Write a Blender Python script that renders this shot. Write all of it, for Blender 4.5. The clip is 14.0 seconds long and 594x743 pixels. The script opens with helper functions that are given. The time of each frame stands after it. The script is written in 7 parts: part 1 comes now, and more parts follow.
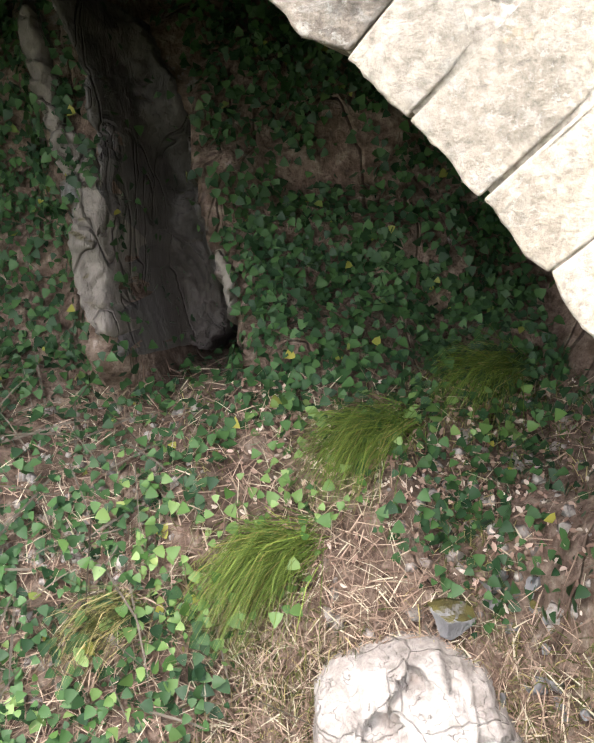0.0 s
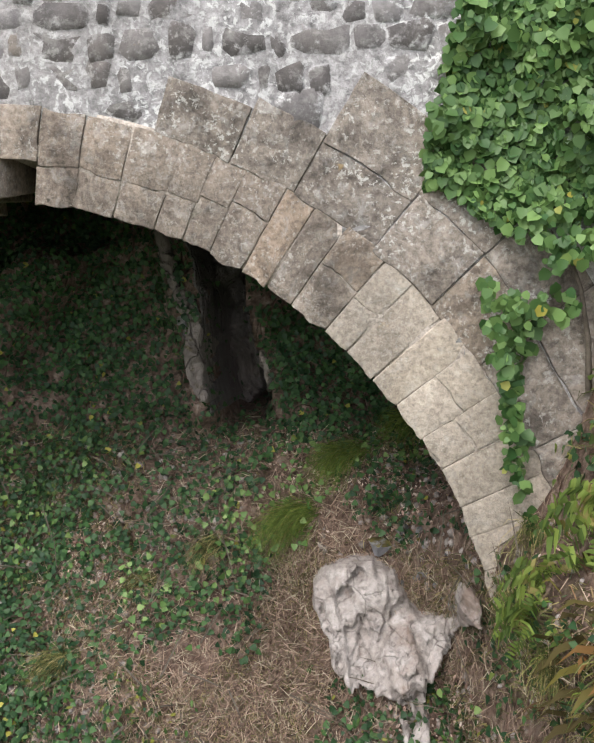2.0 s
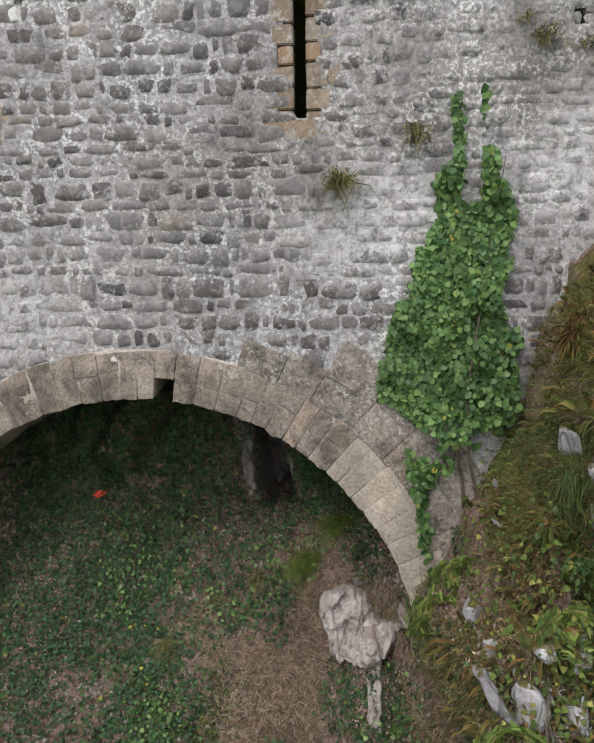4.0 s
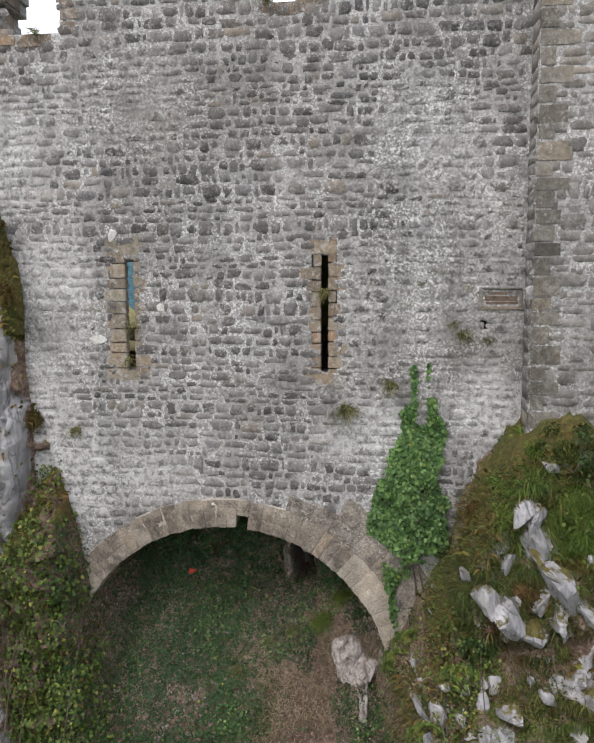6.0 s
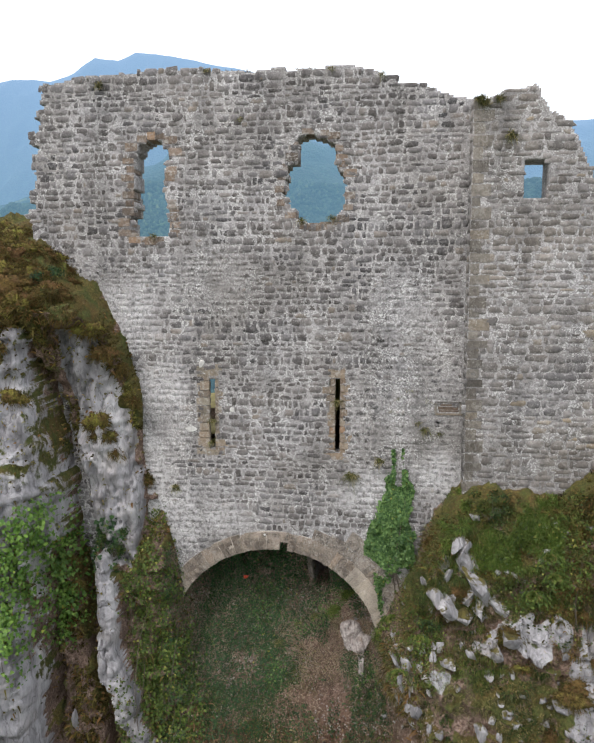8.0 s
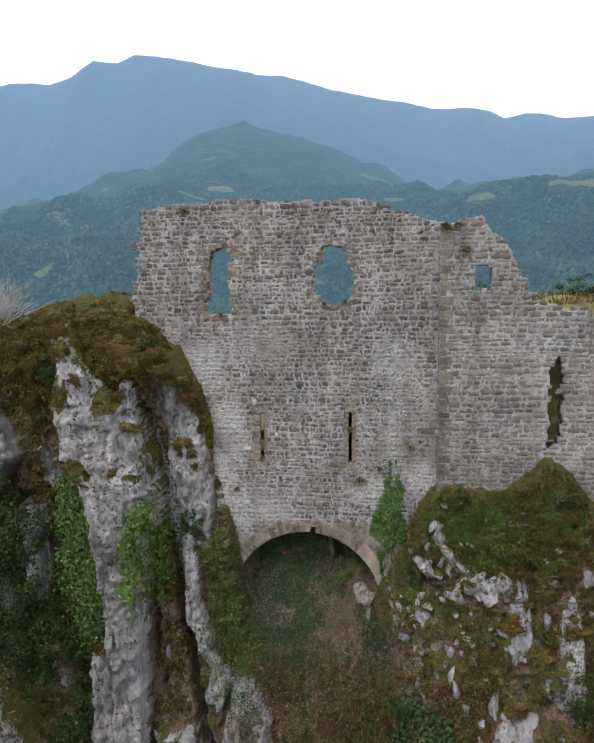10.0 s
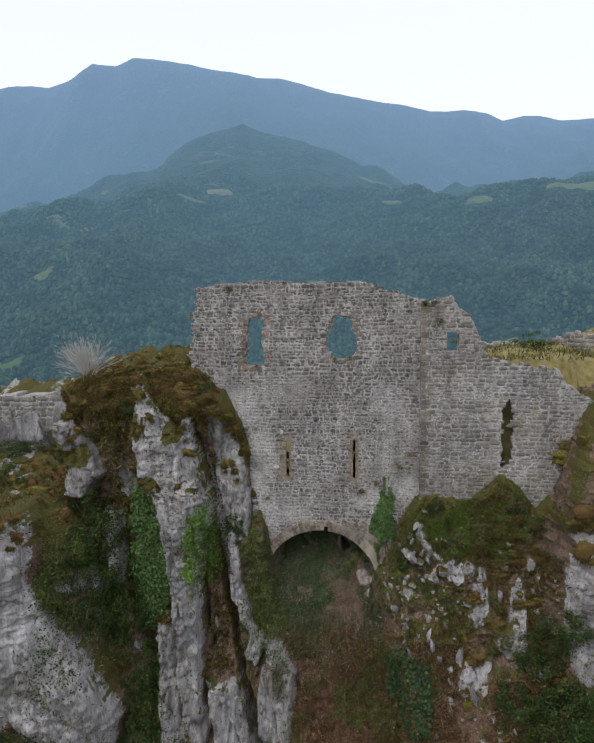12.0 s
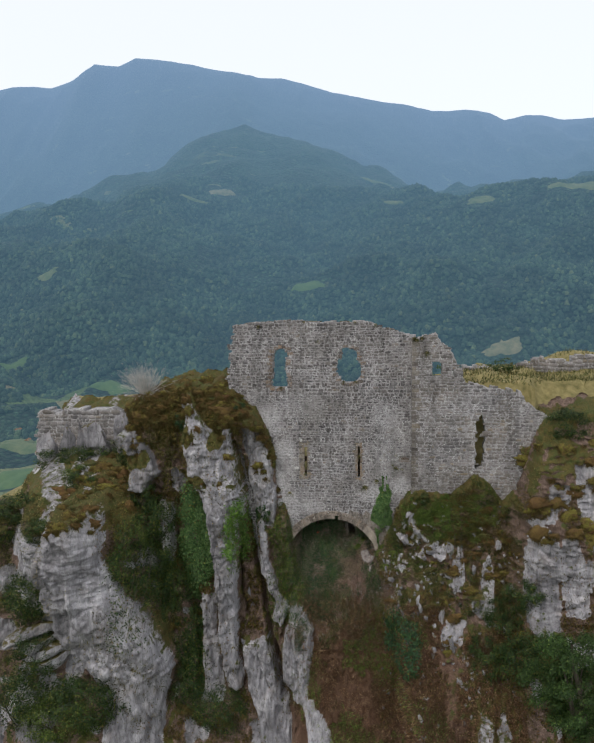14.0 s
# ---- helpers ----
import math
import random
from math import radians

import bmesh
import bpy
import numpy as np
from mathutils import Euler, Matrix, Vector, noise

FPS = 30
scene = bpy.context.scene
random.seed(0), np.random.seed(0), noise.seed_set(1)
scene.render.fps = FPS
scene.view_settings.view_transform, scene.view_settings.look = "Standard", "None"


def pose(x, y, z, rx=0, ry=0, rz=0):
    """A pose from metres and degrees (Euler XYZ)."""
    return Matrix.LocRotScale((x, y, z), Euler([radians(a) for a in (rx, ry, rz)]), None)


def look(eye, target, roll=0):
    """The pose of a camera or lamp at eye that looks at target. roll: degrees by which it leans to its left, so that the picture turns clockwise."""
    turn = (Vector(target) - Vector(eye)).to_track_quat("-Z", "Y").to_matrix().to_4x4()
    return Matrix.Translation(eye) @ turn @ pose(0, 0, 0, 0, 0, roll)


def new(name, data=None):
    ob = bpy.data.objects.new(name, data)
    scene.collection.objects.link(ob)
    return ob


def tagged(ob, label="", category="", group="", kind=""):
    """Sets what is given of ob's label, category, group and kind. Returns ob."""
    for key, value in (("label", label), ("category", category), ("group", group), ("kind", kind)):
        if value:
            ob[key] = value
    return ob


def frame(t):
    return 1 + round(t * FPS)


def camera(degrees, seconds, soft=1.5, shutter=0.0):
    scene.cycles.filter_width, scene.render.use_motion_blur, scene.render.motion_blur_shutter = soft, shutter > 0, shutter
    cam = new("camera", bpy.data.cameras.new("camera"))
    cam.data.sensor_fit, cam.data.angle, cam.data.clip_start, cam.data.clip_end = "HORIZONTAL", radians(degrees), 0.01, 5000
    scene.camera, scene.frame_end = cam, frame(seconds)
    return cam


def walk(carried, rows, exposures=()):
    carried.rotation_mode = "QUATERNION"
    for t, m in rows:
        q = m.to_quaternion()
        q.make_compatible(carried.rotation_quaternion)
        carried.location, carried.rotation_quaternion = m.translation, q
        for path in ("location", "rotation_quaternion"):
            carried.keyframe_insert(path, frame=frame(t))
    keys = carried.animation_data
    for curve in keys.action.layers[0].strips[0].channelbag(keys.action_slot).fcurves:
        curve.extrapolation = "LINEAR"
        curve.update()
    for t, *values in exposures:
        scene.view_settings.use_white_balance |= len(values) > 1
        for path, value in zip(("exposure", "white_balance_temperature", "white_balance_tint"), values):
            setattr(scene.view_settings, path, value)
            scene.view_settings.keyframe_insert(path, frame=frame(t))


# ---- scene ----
cam = camera(45.0, 14.0, soft=1.75)

PATH = [
    (0, (0.204, -1.32, 1.302), (0.056, 0.664, 1.1), -1.4),
    (0.5, (0.241, -1.836, 1.472), (0.093, 0.149, 1.275), -1.1),
    (1, (0.273, -2.395, 1.589), (0.121, -0.41, 1.397), -1.1),
    (1.5, (0.3, -3.006, 1.724), (0.15, -1.021, 1.533), -1.1),
    (2, (0.348, -3.627, 1.859), (0.191, -1.642, 1.67), -1.1),
    (2.2, (0.384, -3.887, 1.913), (0.216, -1.903, 1.732), -1.0),
    (4.3, (0.634, -7.304, 3.721), (0.433, -5.325, 3.513), -0.7),
    (4.5, (0.645, -7.727, 3.958), (0.442, -5.748, 3.753), -0.6),
    (5, (0.699, -8.822, 4.668), (0.488, -6.844, 4.462), -0.4),
    (5.5, (0.801, -10.012, 5.419), (0.577, -8.035, 5.212), -0.2),
    (6, (0.921, -11.292, 6.228), (0.684, -9.317, 6.016), -0.1),
    (6.5, (0.93, -12.683, 7.018), (0.697, -10.709, 6.799), 0.0),
    (7, (0.982, -14.239, 7.691), (0.748, -12.265, 7.475), 0.1),
    (7.5, (0.993, -15.865, 8.389), (0.764, -13.891, 8.167), 0.0),
    (8, (0.987, -17.592, 9.009), (0.763, -15.618, 8.786), 0.1),
    (8.2, (1.006, -18.319, 9.19), (0.78, -16.344, 8.973), 0.1),
    (10.3, (1.038, -26.386, 11.482), (0.811, -24.411, 11.258), -0.6),
    (10.5, (1.046, -27.185, 11.695), (0.82, -25.21, 11.473), -0.6),
    (11, (1.068, -29.221, 12.359), (0.841, -27.247, 12.138), -0.6),
    (11.5, (1.092, -31.255, 13.069), (0.863, -29.28, 12.848), -0.5),
    (12, (1.126, -33.323, 13.796), (0.901, -31.348, 13.577), -0.6),
    (12.5, (1.164, -35.411, 14.527), (0.94, -33.436, 14.307), -0.6),
    (13, (1.182, -37.539, 15.217), (0.957, -35.564, 14.998), -0.6),
    (13.5, (1.247, -39.681, 15.704), (1.019, -37.706, 15.485), -0.6),
    (14, (1.266, -41.797, 16.005), (1.035, -39.823, 15.784), -0.7),
]
EXPOSURES = [(0.0, 2.25), (0.5, 1.72), (1.0, 1.4), (2.2, 0.95), (5.0, 0.38), (8.2, 0.36), (10.3, -0.14), (14.0, -0.36)]
walk(cam, [(t, look(eye, target, roll)) for t, eye, target, roll in PATH], EXPOSURES)

# ---- world, sun ----
world = bpy.data.worlds.new("overcast_sky")
scene.world = world
world.use_nodes = True
wn, wl = world.node_tree.nodes, world.node_tree.links
wn.clear()
sky = wn.new("ShaderNodeTexSky")
sky.sky_type = 'NISHITA'
sky.sun_disc = False
sky.sun_elevation, sky.sun_rotation = radians(52), radians(205)
sky.dust_density, sky.ozone_density = 4.0, 1.5
bg_sky, bg_cloud = wn.new("ShaderNodeBackground"), wn.new("ShaderNodeBackground")
bg_sky.inputs["Strength"].default_value = 0.06
bg_cloud.inputs["Color"].default_value = (0.955, 0.975, 1.0, 1)
bg_cloud.inputs["Strength"].default_value = 1.14
both, wout = wn.new("ShaderNodeAddShader"), wn.new("ShaderNodeOutputWorld")
wl.new(sky.outputs[0], bg_sky.inputs["Color"])
wl.new(bg_sky.outputs[0], both.inputs[0])
wl.new(bg_cloud.outputs[0], both.inputs[1])
wl.new(both.outputs[0], wout.inputs["Surface"])
sun = new("sun", bpy.data.lights.new("sun", 'SUN'))
sun.data.energy, sun.data.angle, sun.data.color = 1.0, radians(25), (1.0, 0.96, 0.9)
sun.matrix_world = look((-8, -16, 24), (0, 0, 0))


# ---- numbers ----
def lattice(i, j, k, s):
    n = (i * 374761393 + j * 668265263 + k * 1442695041 + s * 974634777) & 0xFFFFFFFF
    n = ((n ^ (n >> 13)) * 1274126177) & 0xFFFFFFFF
    return ((n ^ (n >> 16)) & 0xFFFF) / 32767.5 - 1.0


def vnoise(x, y, z, s=0):
    x, y, z = np.broadcast_arrays(np.asarray(x, float), np.asarray(y, float), np.asarray(z, float))
    i, j, k = (np.floor(a).astype(np.int64) for a in (x, y, z))
    f, g, h = x - i, y - j, z - k
    f, g, h = (a * a * (3 - 2 * a) for a in (f, g, h))
    out = 0.0
    for a, wa in ((0, 1 - f), (1, f)):
        for b, wb in ((0, 1 - g), (1, g)):
            for c, wc in ((0, 1 - h), (1, h)):
                out = out + lattice(i + a, j + b, k + c, s) * wa * wb * wc
    return out


def fbm(x, y, z, octaves=4, s=0, gain=0.5):
    out, amp, q = 0.0, 1.0, 1.0
    for o in range(octaves):
        out = out + amp * vnoise(x * q + 3.1 * o, y * q + 1.7 * o, z * q + 5.3 * o, s + o)
        amp, q = amp * gain, q * 2.03
    return out


def ridged(x, y, z, octaves=4, s=0):
    out, amp, q = 0.0, 1.0, 1.0
    for o in range(octaves):
        out = out + amp * (1 - 2 * np.abs(vnoise(x * q + 2.3 * o, y * q + 4.1 * o, z * q, s + o)))
        amp, q = amp * 0.5, q * 2.1
    return out


def smooth(a, b, x):
    t = np.clip((np.asarray(x, float) - a) / (b - a), 0, 1)
    return t * t * (3 - 2 * t)


# ---- materials ----
def material(name, rough=0.9):
    m = bpy.data.materials.new(name)
    m.use_nodes = True
    n, l = m.node_tree.nodes, m.node_tree.links
    b = n["Principled BSDF"]
    b.inputs["Roughness"].default_value = rough
    b.inputs["Specular IOR Level"].default_value = 0.25
    return m, n, l, b


def coords(n, l, scale=(1, 1, 1), where="Position"):
    """World coordinates, stretched."""
    geo = n.new("ShaderNodeNewGeometry")
    mp = n.new("ShaderNodeMapping")
    mp.inputs["Scale"].default_value = scale
    l.new(geo.outputs[where], mp.inputs["Vector"])
    return mp.outputs[0]


def noise_tex(n, l, vec, scale, detail=4, rough=0.55, dist=0.0):
    t = n.new("ShaderNodeTexNoise")
    t.inputs["Scale"].default_value, t.inputs["Detail"].default_value = scale, detail
    t.inputs["Roughness"].default_value, t.inputs["Distortion"].default_value = rough, dist
    l.new(vec, t.inputs["Vector"])
    return t.outputs["Fac"]


def ramp(n, l, fac, stops):
    r = n.new("ShaderNodeValToRGB")
    el = r.color_ramp.elements
    while len(el) < len(stops):
        el.new(0.5)
    for e, (p, c) in zip(el, stops):
        e.position = p
        e.color = (*c, 1) if len(c) == 3 else c
    l.new(fac, r.inputs[0])
    return r.outputs[0]


def mix(n, l, fac, a, b, blend='MIX'):
    x = n.new("ShaderNodeMix")
    x.data_type, x.blend_type = 'RGBA', blend
    for sock, v in ((x.inputs[0], fac), (x.inputs[6], a), (x.inputs[7], b)):
        if isinstance(v, (int, float)):
            sock.default_value = v
        elif isinstance(v, tuple):
            sock.default_value = (*v, 1)
        else:
            l.new(v, sock)
    return x.outputs[2]


def calc(n, l, op, a, b=None, c=None):
    x = n.new("ShaderNodeMath")
    x.operation = op
    for sock, v in zip(x.inputs, (a, b, c)):
        if v is None:
            continue
        if isinstance(v, (int, float)):
            sock.default_value = v
        else:
            l.new(v, sock)
    return x.outputs[0]


def bump(n, l, b, height, strength=0.5, distance=0.02):
    x = n.new("ShaderNodeBump")
    x.inputs["Strength"].default_value, x.inputs["Distance"].default_value = strength, distance
    l.new(height, x.inputs["Height"])
    l.new(x.outputs[0], b.inputs["Normal"])


def grey(v):
    return (v, v, v)


def lime_stain(n, l, vec):
    """Old limewash left on the wall in three blots."""
    wob = n.new("ShaderNodeTexNoise")
    wob.inputs["Scale"].default_value, wob.inputs["Detail"].default_value = 0.9, 6
    l.new(vec, wob.inputs["Vector"])
    total = None
    for at, r in (((-4.8, 0, 3.5), 1.7), ((-5.6, 0, 8.2), 1.5), ((0.7, 0, 4.1), 0.8), ((2.5, 0, 4.6), 0.8), ((-2.9, 0, 3.3), 0.8), ((-4.6, 0, 6.6), 0.9)):
        d = n.new("ShaderNodeVectorMath")
        d.operation = 'DISTANCE'
        l.new(vec, d.inputs[0])
        d.inputs[1].default_value = at
        f = calc(n, l, 'SUBTRACT', 1.0, calc(n, l, 'DIVIDE', d.outputs["Value"], r))
        total = f if total is None else calc(n, l, 'MAXIMUM', total, f)
    k = calc(n, l, 'ADD', total, calc(n, l, 'MULTIPLY', calc(n, l, 'SUBTRACT', wob.outputs["Fac"], 0.5), 2.2))
    fine = noise_tex(n, l, vec, 9, 5, 0.7)
    return calc(n, l, 'MULTIPLY', ramp(n, l, k, [(0.0, grey(0)), (0.5, grey(0.75))]), ramp(n, l, fine, [(0.42, grey(0.05)), (0.54, grey(1))]))


def stone_material(name, light, dark, own, warm=(0.30, 0.22, 0.13), lichen=0.5, dirt=0.6, lime=0.65, fleck=26, stained=False, close=1.0, smeared=0.0):
    """Weathered limestone blocks; every block has its own tone. own: blocks that are objects."""
    m, n, l, b = material(name, 0.92)
    vec = coords(n, l)
    if own:
        r = n.new("ShaderNodeObjectInfo").outputs["Random"]
    else:
        r = n.new("ShaderNodeNewGeometry").outputs["Random Per Island"]
    tone = ramp(n, l, r, [(0.0, dark), (0.45, tuple(0.5 * (p + q) for p, q in zip(dark, light))), (0.8, light), (0.93, light), (1.0, warm)])
    big = noise_tex(n, l, vec, 0.7, 4)
    tone = mix(n, l, calc(n, l, 'MULTIPLY', ramp(n, l, big, [(0.35, grey(0)), (0.7, grey(1))]), 0.45), tone, warm)
    grain = noise_tex(n, l, vec, 14 * close, 8, 0.7)
    tone = mix(n, l, dirt, tone, ramp(n, l, grain, [(0.3, grey(0.22)), (0.62, grey(1.08))]), 'MULTIPLY')
    streak = noise_tex(n, l, coords(n, l, (1.3, 1.3, 0.22)), 1.0, 5, 0.65)
    tone = mix(n, l, 0.75, tone, ramp(n, l, streak, [(0.33, grey(0.5)), (0.6, grey(1.12))]), 'MULTIPLY')
    smear = noise_tex(n, l, vec, 7.5 * close ** 0.5, 7, 0.72, 0.6)
    tone = mix(n, l, calc(n, l, 'MULTIPLY', ramp(n, l, smear, [(0.52, grey(0)), (0.62, grey(1))]), lime), tone, (0.36, 0.35, 0.335))
    wash = noise_tex(n, l, vec, 0.45, 5, 0.65)
    tone = mix(n, l, ramp(n, l, wash, [(0.52, grey(0)), (0.68, grey(0.55))]), tone, mix(n, l, 1.0, tone, (1.75, 1.75, 1.72), 'MULTIPLY'))
    if stained:
        tone = mix(n, l, lime_stain(n, l, vec), tone, (0.50, 0.49, 0.495))
    if close > 1 and dirt > 0.7:
        black = noise_tex(n, l, vec, 2.4, 8, 0.7, 0.5)
        tone = mix(n, l, 0.9, tone, ramp(n, l, black, [(0.38, grey(0.34)), (0.54, grey(1.05))]), 'MULTIPLY')
    spots = noise_tex(n, l, vec, fleck, 5, 0.7, 0.2)
    patch = noise_tex(n, l, vec, 2.3, 3)
    lm = calc(n, l, 'MULTIPLY', ramp(n, l, spots, [(0.55, grey(0)), (0.61, grey(1))]), ramp(n, l, patch, [(0.36, grey(0)), (0.58, grey(1))]))
    tone = mix(n, l, calc(n, l, 'MULTIPLY', lm, lichen), tone, (0.62, 0.62, 0.58))
    ysp = noise_tex(n, l, vec, 5.0, 4, 0.6)
    tone = mix(n, l, calc(n, l, 'MULTIPLY', ramp(n, l, ysp, [(0.71, grey(0)), (0.75, grey(1))]), 0.3), tone, (0.42, 0.27, 0.07))
    age = noise_tex(n, l, coords(n, l, (0.42, 0.42, 0.30)), 1.0, 6, 0.6)
    tone = mix(n, l, 0.6, tone, ramp(n, l, age, [(0.36, (0.52, 0.50, 0.48)), (0.50, (0.92, 0.91, 0.91)), (0.64, (1.12, 1.12, 1.13))]), 'MULTIPLY')
    if smeared:
        at = n.new("ShaderNodeAttribute")
        at.attribute_name = "face"
        rag = calc(n, l, 'ADD', calc(n, l, 'MULTIPLY', calc(n, l, 'SUBTRACT', noise_tex(n, l, vec, 9, 4, 0.6), 0.5), 2.5), calc(n, l, 'MULTIPLY', calc(n, l, 'SUBTRACT', noise_tex(n, l, vec, 30, 5, 0.7), 0.5), 1.8))
        k = calc(n, l, 'SUBTRACT', calc(n, l, 'ADD', at.outputs["Fac"], rag), calc(n, l, 'MULTIPLY', render_coat(n, l, vec), 0.55))
        bare = ramp(n, l, k, [(smeared - 0.16, grey(0)), (smeared + 0.22, grey(0.95))])
        tone = mix(n, l, bare, mortar_nodes(n, l, vec)[0], tone)
    l.new(tone, b.inputs["Base Color"])
    h = calc(n, l, 'ADD', grain, calc(n, l, 'MULTIPLY', noise_tex(n, l, vec, 60, 4), 0.5))
    bump(n, l, b, calc(n, l, 'ADD', h, smear), 0.7 if close == 1.0 else 0.95, 0.009)
    return m


def mortar_nodes(n, l, vec):
    """Weathered lime mortar: colour and height."""
    g = noise_tex(n, l, vec, 20, 6, 0.7)
    base = ramp(n, l, g, [(0.3, (0.115, 0.111, 0.113)), (0.48, (0.255, 0.246, 0.248)), (0.68, (0.43, 0.417, 0.42))])
    big = noise_tex(n, l, vec, 0.5, 4)
    base = mix(n, l, ramp(n, l, big, [(0.4, grey(0)), (0.65, grey(0.45))]), base, (0.26, 0.243, 0.225))
    streak = noise_tex(n, l, coords(n, l, (1.3, 1.3, 0.22)), 1.0, 5, 0.65)
    base = mix(n, l, 0.75, base, ramp(n, l, streak, [(0.33, grey(0.5)), (0.6, grey(1.12))]), 'MULTIPLY')
    spots = noise_tex(n, l, vec, 24, 4, 0.65, 0.5)
    patch = noise_tex(n, l, vec, 1.7, 3)
    base = mix(n, l, lime_stain(n, l, vec), base, (0.47, 0.46, 0.465))
    lm = calc(n, l, 'MULTIPLY', ramp(n, l, spots, [(0.51, grey(0)), (0.58, grey(1))]), ramp(n, l, patch, [(0.36, grey(0)), (0.58, grey(1))]))
    base = mix(n, l, calc(n, l, 'MULTIPLY', lm, 0.75), base, (0.60, 0.60, 0.59))
    black = noise_tex(n, l, vec, 3.4, 7, 0.72, 0.4)
    base = mix(n, l, 0.85, base, ramp(n, l, black, [(0.30, grey(0.4)), (0.46, grey(1.0))]), 'MULTIPLY')
    age = noise_tex(n, l, coords(n, l, (0.42, 0.42, 0.30)), 1.0, 6, 0.6)
    base = mix(n, l, 0.6, base, ramp(n, l, age, [(0.36, (0.52, 0.50, 0.48)), (0.50, (0.92, 0.91, 0.91)), (0.64, (1.12, 1.12, 1.13))]), 'MULTIPLY')
    return base, calc(n, l, 'ADD', g, spots)


def mortar_material():
    m, n, l, b = material("lime_mortar", 0.95)
    base, h = mortar_nodes(n, l, coords(n, l))
    l.new(base, b.inputs["Base Color"])
    bump(n, l, b, h, 0.8, 0.015)
    return m


def render_coat(n, l, vec):
    """Where the old flush pointing still hides the stones."""
    total = None
    for at, r in (((1.9, 0, 6.0), 2.3), ((1.4, 0, 8.6), 1.2), ((-4.4, 0, 1.7), 1.1), ((-6.2, 0, 8.6), 1.7), ((-4.4, 0, 5.6), 1.3), ((1.3, 0, 2.4), 1.1), ((-3.2, 0, 9.2), 1.3)):
        d = n.new("ShaderNodeVectorMath")
        d.operation = 'DISTANCE'
        l.new(vec, d.inputs[0])
        d.inputs[1].default_value = at
        f = calc(n, l, 'SUBTRACT', 1.0, calc(n, l, 'DIVIDE', d.outputs["Value"], r))
        total = f if total is None else calc(n, l, 'MAXIMUM', total, f)
    k = calc(n, l, 'ADD', total, calc(n, l, 'MULTIPLY', calc(n, l, 'SUBTRACT', noise_tex(n, l, vec, 0.7, 5, 0.6), 0.5), 1.6))
    return ramp(n, l, k, [(-0.0, grey(0)), (0.55, grey(1))])


def rock_nodes(n, l, vec):
    """Pale karst limestone with grey streaks, cracks and black lichen."""
    vst = coords(n, l, (1.0, 1.0, 0.35))
    a = noise_tex(n, l, vst, 1.6, 8, 0.62, 0.6)
    col = ramp(n, l, a, [(0.25, (0.09, 0.087, 0.092)), (0.35, (0.23, 0.223, 0.234)), (0.5, (0.345, 0.335, 0.352)), (0.68, (0.475, 0.465, 0.477))])
    w = noise_tex(n, l, vec, 0.8, 5, 0.6)
    col = mix(n, l, ramp(n, l, w, [(0.55, grey(0)), (0.75, grey(0.4))]), col, (0.33, 0.27, 0.22))
    cr = n.new("ShaderNodeTexVoronoi")
    cr.feature = 'DISTANCE_TO_EDGE'
    cr.inputs["Scale"].default_value = 1.7
    wob = n.new("ShaderNodeVectorMath")
    wob.operation = 'ADD'
    wn_ = n.new("ShaderNodeTexNoise")
    wn_.inputs["Scale"].default_value = 2.5
    l.new(vst, wn_.inputs["Vector"])
    l.new(vst, wob.inputs[0])
    l.new(wn_.outputs["Color"], wob.inputs[1])
    l.new(wob.outputs[0], cr.inputs["Vector"])
    crack = ramp(n, l, cr.outputs["Distance"], [(0.0, grey(0.35)), (0.025, grey(1))])
    col = mix(n, l, 0.55, col, crack, 'MULTIPLY')
    k = noise_tex(n, l, vst, 9.0, 8, 0.7, 0.5)
    col = mix(n, l, 0.42, col, ramp(n, l, k, [(0.3, grey(0.2)), (0.56, grey(1.05))]), 'MULTIPLY')
    slab = noise_tex(n, l, coords(n, l, (1.0, 1.0, 0.6)), 0.33, 5, 0.6)
    col = mix(n, l, 0.85, col, ramp(n, l, slab, [(0.38, grey(0.5)), (0.56, grey(1.08))]), 'MULTIPLY')
    runs = noise_tex(n, l, coords(n, l, (2.4, 2.4, 0.16)), 1.5, 6, 0.65)
    col = mix(n, l, 0.6, col, ramp(n, l, runs, [(0.36, grey(0.45)), (0.5, grey(1.0)), (0.7, grey(1.1))]), 'MULTIPLY')
    return col, calc(n, l, 'ADD', calc(n, l, 'ADD', calc(n, l, 'MULTIPLY', a, 1.6), k), crack)


